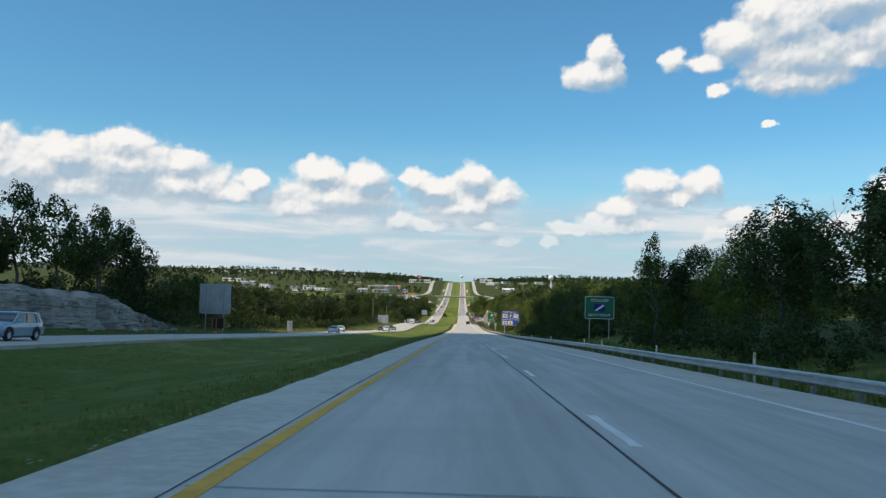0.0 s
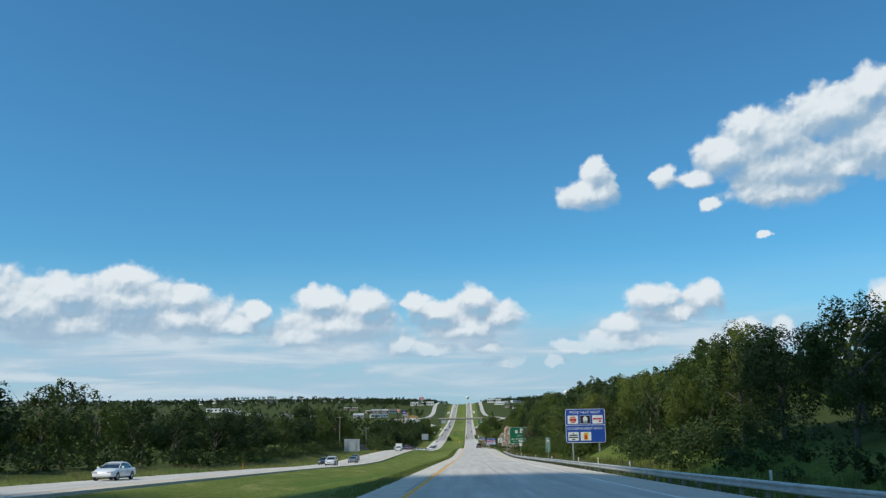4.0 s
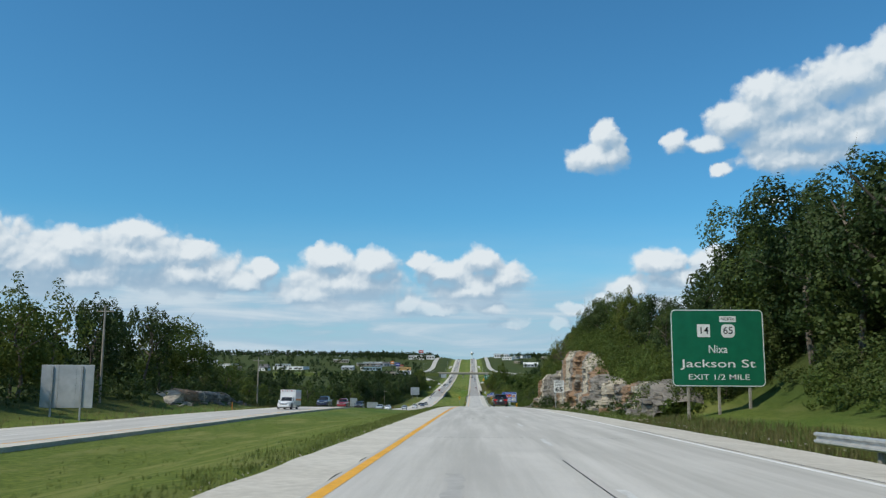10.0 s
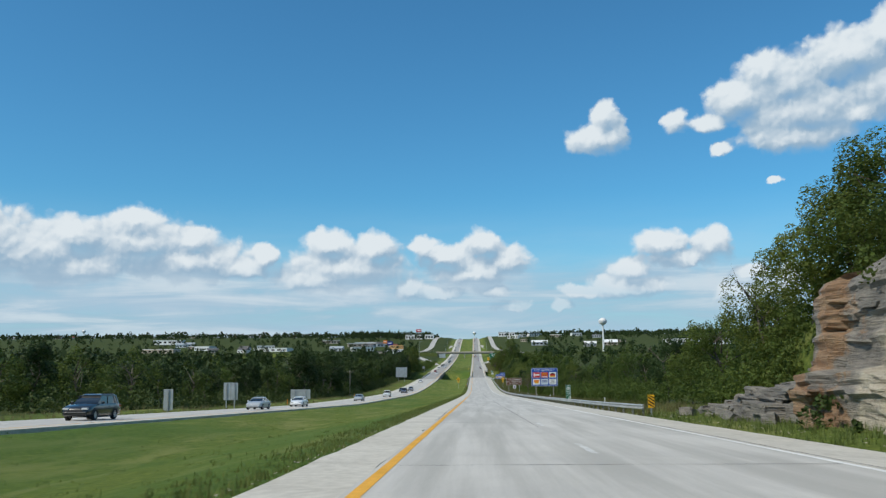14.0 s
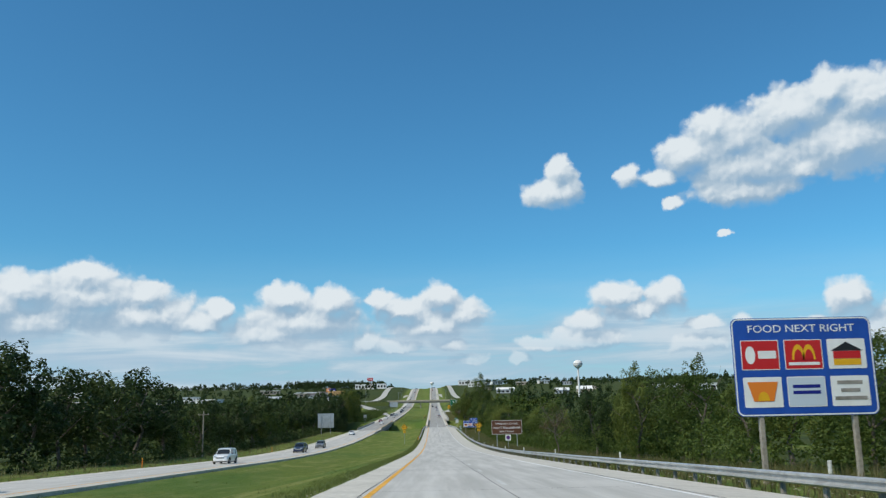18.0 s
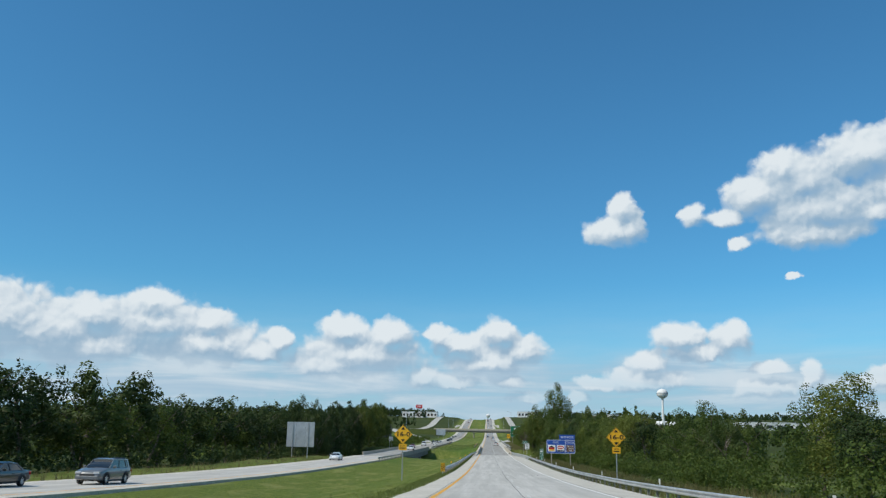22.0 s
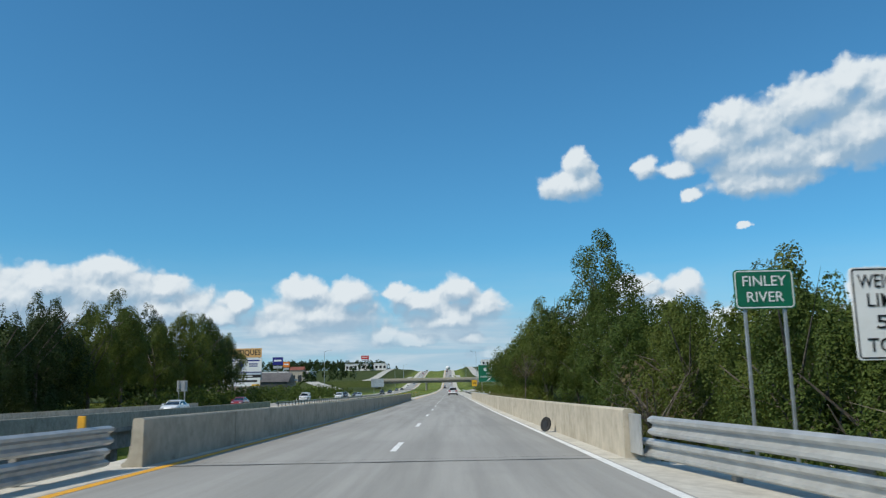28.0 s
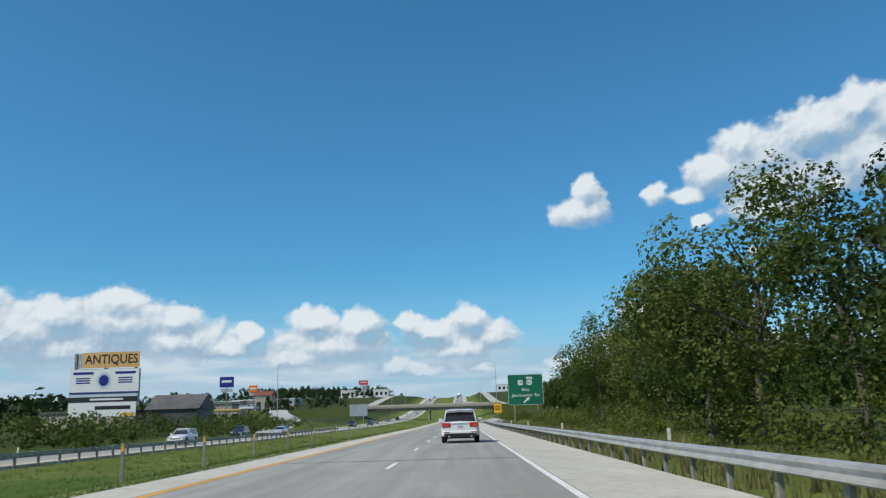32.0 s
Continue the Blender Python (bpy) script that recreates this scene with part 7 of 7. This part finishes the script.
def smooth_line(pts, n=10):
    out = []
    P = [pts[0]] + pts + [pts[-1]]
    for i in range(1, len(P) - 2):
        for k in range(n):
            t = k / n
            out.append(tuple(0.5 * (2 * P[i][a] + (P[i + 1][a] - P[i - 1][a]) * t + (2 * P[i - 1][a] - 5 * P[i][a] + 4 * P[i + 1][a] - P[i + 2][a]) * t * t + (3 * P[i][a] - P[i - 1][a] - 3 * P[i + 1][a] + P[i + 2][a]) * t**3) for a in range(3)))
    return out + [pts[-1]]


DECK_Z, DECK_Y = -24.3, 1500.0


def draped(pts):
    """A smooth line that lies on the land."""
    return [(x, y, ground(x, y) + 0.7) for x, y, _ in smooth_line([(x, y, 0.0) for x, y in pts])]


for line, w in (
        (smooth_line([(11, 1270, zr(1270) - 0.1), (22, 1350, zr(1350) + 1), (44, 1430, -29.5), (58, DECK_Y - 8, DECK_Z - 0.2)]), 7.5),
        (smooth_line([(-37, 1245, zr(1245) - 0.8), (-50, 1330, -32.0), (-70, 1410, -28.0), (-88, DECK_Y - 8, DECK_Z - 0.2)]), 8.5),
        (smooth_line([(58, DECK_Y + 8, DECK_Z - 0.2), (40, 1590, -22.8), (20, 1700, zr(1700) + 0.3), (11, 1800, zr(1800) - 0.1)]), 7.5),
        (smooth_line([(-88, DECK_Y + 8, DECK_Z - 0.2), (-70, 1590, -23.0), (-48, 1700, zr(1700) - 0.4), (-37, 1800, zr(1800) - 0.8)]), 7.5),
        (draped([(62, 1520), (36, 1600), (29, 1700), (28, 1850), (28, 2000), (30, 2150)]), 7.0),
        (draped([(-100, 1520), (-74, 1600), (-66, 1700), (-68, 1850), (-70, 2000), (-70, 2150)]), 8.0)):
    bank("ramp_bank", line, w + 3, w + 5, "mown grass bank of an interchange ramp")
    ramp_road(line, w)
for x0, x1 in ((-330, -46), (22, 330)):
    line = [(x0 + (x1 - x0) * k / 12, DECK_Y, DECK_Z - 0.15) for k in range(13)]
    bank("cross_road_bank", line, 15, 18, "mown grass bank carrying the cross street")
    ramp_road(line, 12)

ov = thing("overpass", pose(0, DECK_Y, 0), "concrete overpass carrying a cross street over the highway", "overpass")
part("deck", boxed(-48, 24, -6.5, 6.5, DECK_Z - 0.9, DECK_Z, 0.05), M_DECK, ov)
for y_ in (-6.5, 6.2):
    part("parapet", boxed(-48, 24, y_, y_ + 0.3, DECK_Z, DECK_Z + 0.9, 0.03), M_BARRIER, ov)
for y_ in (-5, -1.8, 1.4, 4.6):
    part("girder", boxed(-47, 23, y_, y_ + 0.5, DECK_Z - 2.1, DECK_Z - 0.9), M_POST, ov)
for x_ in (-12.5, ):
    for y_ in (-4.5, 0, 4.5):
        part("column", tube(bmesh.new(), (x_, y_, zr(DECK_Y) - 1.5), (x_, y_, DECK_Z - 2.0), 0.5, 0.5, 12), M_DECK, ov)
    part("pier_cap", boxed(x_ - 0.6, x_ + 0.6, -6, 6, DECK_Z - 2.8, DECK_Z - 2.1, 0.05), M_DECK, ov)
for x_ in (-46, 21):
    part("abutment", boxed(x_ - 1.0, x_ + 1.0, -7, 7, zr(DECK_Y) - 2, DECK_Z - 0.9, 0.05), M_DECK, ov)
s = sign_at("clearance_marker", 12.5, 1300.0, zr(1300) + 4.6, 2.2, 2.6, M_SIGNYELLOW, "yellow warning panel beside the exit ramp", 1, M_INK, 0.05, post_w=0.1)
bars(1.1, 1.6, 1.4, 3, 0.22, F, M_INK, s)
back_of_sign(-40.0, 1400.0, -25.5, 7.0, 4.5, "bare aluminium back of a large sign by the ramp")


def mast_light(x, y, h, arm):
    m = thing("street_lamp", pose(x, y, ground(x, y)), "tall slender grey lamp mast beside the ramp", "street lamp", "lamp masts")
    part("mast", tube(bmesh.new(), (0, 0, -0.5), (0, 0, h), 0.16, 0.07, 10), M_GALV, m)
    part("arm", tube(bmesh.new(), (0, 0, h - 0.2), (arm, 0, h + 0.5), 0.05, 0.04, 6), M_GALV, m)
    part("lamp_head", boxed(arm - 0.15, arm + 0.75, -0.18, 0.18, h + 0.42, h + 0.60, 0.05), M_GALV, m)


mast_light(-60, 1362, 19.5, 3.0)
mast_light(18.5, 1422, 20.0, -3.0)
mast_light(-40, 1600, 14, 2.5)
mast_light(16, 1600, 14, -2.5)
mast_light(-42, 1760, 13, 2.5)


def utility_pole(x, y, h):
    p = thing("utility_pole", pose(x, y, ground(x, y)), "weathered wooden utility pole standing above the trees", "utility pole", "utility poles")
    part("pole", tube(bmesh.new(), (0, 0, -0.5), (0, 0, h), 0.17, 0.11, 10), M_WOODPOST, p)
    part("crossarm", boxed(-1.1, 1.1, -0.06, 0.06, h - 0.8, h - 0.66), M_WOODPOST, p)
    for q in (-1.0, 0.0, 1.0):
        part("insulator", tube(bmesh.new(), (q, 0, h - 0.66), (q, 0, h - 0.48), 0.05, 0.04, 8), M_WALLGREY, p)


for x_, y_, h_ in ((-45.5, 506, 10.5), (-46.0, 432, 12.0), (-47, 778, 9.5)):
    utility_pole(x_, y_, h_)

# billboards
M_TAN = material("tan_billboard_sheet", (0.62, 0.36, 0.13), (0.70, 0.43, 0.17), 0.5, 0.6)
bb = thing("billboard", pose(-83.6, 1257.0, -29.6), "stacked roadside billboard with a tan antiques panel on top", "billboard", "billboards")
part("back_frame", boxed(0, 15.6, 0.15, 0.9, 1.0, 9.3, 0.05), M_WALLGREY, bb)
rect("white_panel", 0, 15.6, 4.2, 9.2, 0.0, M_SIGNWHITE, bb)
rect("blue_strip", 0, 15.6, 3.9, 4.2, -0.01, M_NAVY, bb)
rect("white_strip", 0.2, 15.4, 3.1, 3.7, 0.0, M_CREAM, bb)
rect("dark_panel", 0, 15.4, 2.0, 3.1, 0.0, M_TRIM, bb)
rect("lower_panel", 0, 15.2, -1.2, 1.9, 0.0, M_SIGNWHITE, bb)
rect("tan_panel", 2.6, 15.6, 9.5, 13.0, 0.0, M_TAN, bb)
words("ANTIQUES", 9.2, 11.35, 2.1, -0.02, M_INK, bb, wide=12.0, bold=0.02)
disc("round_emblem", 7.7, 6.7, 1.6, 1.8, -0.03, M_CREAM, bb, 28)
disc("emblem_core", 7.7, 6.7, 1.1, 1.25, -0.04, M_NAVY, bb, 28)
for x_ in (3.0, 12.5):
    bars(x_, 8.1, 4.6, 1, 0.55, -0.02, M_NAVY, bb)
    bars(x_, 7.1, 3.2, 3, 0.28, -0.02, M_NAVY, bb)
bars(8.5, 2.35, 7.5, 1, 0.42, -0.02, M_SIGNWHITE, bb)
bars(10.0, 0.3, 8.0, 1, 0.8, -0.02, M_INK, bb)
rect("yellow_tab", 12.0, 15.0, -1.1, -0.5, -0.02, M_SIGNYELLOW, bb)
for x_ in (1.0, 7.8, 14.6):
    part("post", boxed(x_ - 0.25, x_ + 0.25, 0.2, 0.8, ground(-83.6 + x_, 1257) + 29.6 - 0.5, 12.8), M_POST, bb)
for k in range(4):
    part("lattice", boxed(1.2 + 0.35 * k, 1.3 + 0.35 * k, 0.1, 0.3, 9.4, 12.8), M_POST, bb)
for k in range(3):
    part("lattice_rung", boxed(1.1, 2.6, 0.05, 0.12, 9.9 + 1.1 * k, 10.0 + 1.1 * k), M_POST, bb)


def building(x, y, w, d, h, wall, roof, label, gable=False, windows=0, turn=0.0, name="building"):
    z = min(ground(x + a, y + b) for a in (-w / 2, w / 2) for b in (-d / 2, d / 2))
    b = thing(name, pose(x, y, z, 0, 0, turn), label, "building", "town buildings")
    part("wall", boxed(-w / 2, w / 2, -d / 2, d / 2, -1.0, h), wall, b)
    if gable:
        v = [(-w / 2 - 0.5, -d / 2 - 0.5, h), (w / 2 + 0.5, -d / 2 - 0.5, h), (w / 2 + 0.5, d / 2 + 0.5, h), (-w / 2 - 0.5, d / 2 + 0.5, h), (-w / 2 - 0.5, 0, h + d * 0.28), (w / 2 + 0.5, 0, h + d * 0.28)]
        link_mesh("roof", v, [(0, 1, 5, 4), (2, 3, 4, 5), (0, 4, 3), (1, 2, 5), (3, 2, 1, 0)], roof, False, b)
    else:
        part("roof", boxed(-w / 2 - 0.3, w / 2 + 0.3, -d / 2 - 0.3, d / 2 + 0.3, h, h + 0.6), roof, b)
    for k in range(windows):
        q = -w / 2 + w * (k + 0.5) / windows
        part("window", boxed(q - w / windows * 0.28, q + w / windows * 0.28, -d / 2 - 0.06, -d / 2 + 0.05, h * 0.30, h * 0.72), M_GLASS, b)
    return b


building(-70, 1292, 13, 14, 4.6, M_DARKWALL, M_ROOFDARK, "dark grey metal building behind the billboard", True, 0, 0)
building(-92, 1290, 26, 14, 4.0, M_BRICK, M_ROOFDARK, "low tan building partly hidden by bushes")
building(-88, 1400, 12, 8, 4.5, M_BRICK, M_TAN, "small tan shop with a bright roof sign", False, 3)
building(-112, 1452, 26, 12, 7.5, M_BRICK, M_ROOFDARK, "tan brick motel wing", False, 6)
tower = building(-104, 1530, 9, 9, 12.5, M_BRICK, M_ROOFRED, "brick tower with a red pyramid roof", True, 2)
canopy = thing("gas_canopy", pose(-112, 1480, ground(-112, 1480)), "flat white filling station canopy on columns", "canopy")
part("canopy_top", boxed(-16, 16, -6, 6, 5.2, 6.2, 0.1), M_WALLWHITE, canopy)
for x_ in (-12, -4, 4, 12):
    part("column", boxed(x_ - 0.3, x_ + 0.3, -0.3, 0.3, -1, 5.2), M_WALLGREY, canopy)


def pole_sign(x, y, ztop, w, h, mat, label):
    g = ground(x, y)
    s = thing("pole_sign", pose(x, y, g), label, "sign", "tall business signs")
    t = ztop - g
    part("cabinet", boxed(-w / 2, w / 2, -0.3, 0.3, t - h, t, 0.08), mat, s)
    bars(0, t - h * 0.55, w * 0.7, 1, h * 0.22, -0.32, M_SIGNWHITE, s)
    part("lower_cabinet", boxed(-w * 0.42, w * 0.42, -0.25, 0.25, t - h * 1.45, t - h * 1.12, 0.05), M_WALLGREY, s)
    part("pole", tube(bmesh.new(), (0, 0, -0.5), (0, 0, t - h), 0.30, 0.26, 10), M_POST, s)


pole_sign(-99, 1437, -10.8, 6.2, 4.6, M_NAVY, "tall dark blue motel sign on a pole")
pole_sign(-100.7, 1966, 16.5, 9.5, 4.5, M_RED, "tall red business sign on a high pole")
pole_sign(-118, 1560, -8.0, 5.0, 4.0, M_ORANGE, "orange business sign beside a brick tower")


def water_tower(x, y, z, r, label):
    g = ground(x, y)
    w = thing("water_tower", pose(x, y, g), label, "water tower", "water towers")
    bm = bmesh.new()
    bmesh.ops.create_uvsphere(bm, u_segments=32, v_segments=18, radius=r, matrix=Matrix.Translation((0, 0, z - g)) @ Matrix.Diagonal((1, 1, 0.86, 1)))
    for q in bm.faces:
        q.smooth = True
    part("tank", bm, M_WALLWHITE, w)
    part("stem", tube(bmesh.new(), (0, 0, -1), (0, 0, z - g - r * 0.6), r * 0.24, r * 0.17, 20), M_WALLWHITE, w)
    part("flare", tube(bmesh.new(), (0, 0, z - g - r * 1.1), (0, 0, z - g - r * 0.55), r * 0.17, r * 0.5, 20), M_WALLWHITE, w)
    bm = bmesh.new()
    tube(bm, (0, 0, z - g - r * 0.06), (0, 0, z - g + r * 0.10), r * 1.008, r * 1.008, 32)
    part("painted_band", bm, M_WALLGREY, w)


water_tower(169, 1566, 14.5, 5.4, "white globe water tower on a slender stem")
water_tower(0.0, 2600, 21.5, 4.6, "distant globe water tower at the end of the road")
water_tower(-1500, 3600, 62.0, 7.0, "far pale water tower on the western ridge")

rng_ = random.Random(21)
for k in range(18):
    x_, y_ = rng_.uniform(-520, -130), rng_.uniform(1600, 1860)
    big = rng_.random() < 0.45
    building(x_, y_, rng_.uniform(26, 55) if big else rng_.uniform(12, 20), rng_.uniform(14, 22) if big else 10, rng_.uniform(4.5, 6.5) if big else 4.5, rng_.choice((M_WALLWHITE, M_WALLWHITE, M_BRICK, M_WALLGREY)),
             M_WALLWHITE if big and rng_.random() < 0.6 else rng_.choice((M_ROOFDARK, M_WALLGREY)), "long pale commercial building in the town" if big else "small pale house in the town", not big, 6 if big else 3, rng_.uniform(-25, 25))
for k in range(70):
    x_, y_ = rng_.uniform(-1700, -160), rng_.uniform(2450, 3500)
    building(x_, y_, rng_.uniform(12, 20), 11, 5.5, rng_.choice((M_WALLWHITE, M_BRICK, M_WALLWHITE, M_WALLGREY)), rng_.choice((M_ROOFDARK, M_ROOFDARK, M_ROOFRED, M_WALLGREY)), "small house of a distant hillside suburb", True, 2, rng_.uniform(-40, 40), "house")
for k in range(11):
    x_, y_ = rng_.uniform(60, 230), rng_.uniform(1640, 2080)
    building(x_, y_, rng_.uniform(12, 24), rng_.uniform(10, 16), rng_.uniform(4, 5.5), rng_.choice((M_WALLWHITE, M_BRICK, M_WALLGREY)), rng_.choice((M_ROOFDARK, M_WALLWHITE, M_WALLGREY)), "pale building on the eastern hillside", rng_.random() < 0.5, 4, rng_.uniform(-25, 25))
for x_ in (-70, -50, 40):
    building(x_ + (-40 if x_ < 0 else 20), 2010 + x_ * 0.5, 30, 18, 8, M_WALLWHITE, M_WALLWHITE, "white commercial building near the crest", False, 6)
building(330, 1720, 90, 40, 9, M_WALLWHITE, M_WALLWHITE, "large white warehouse beyond the woods", False, 8)
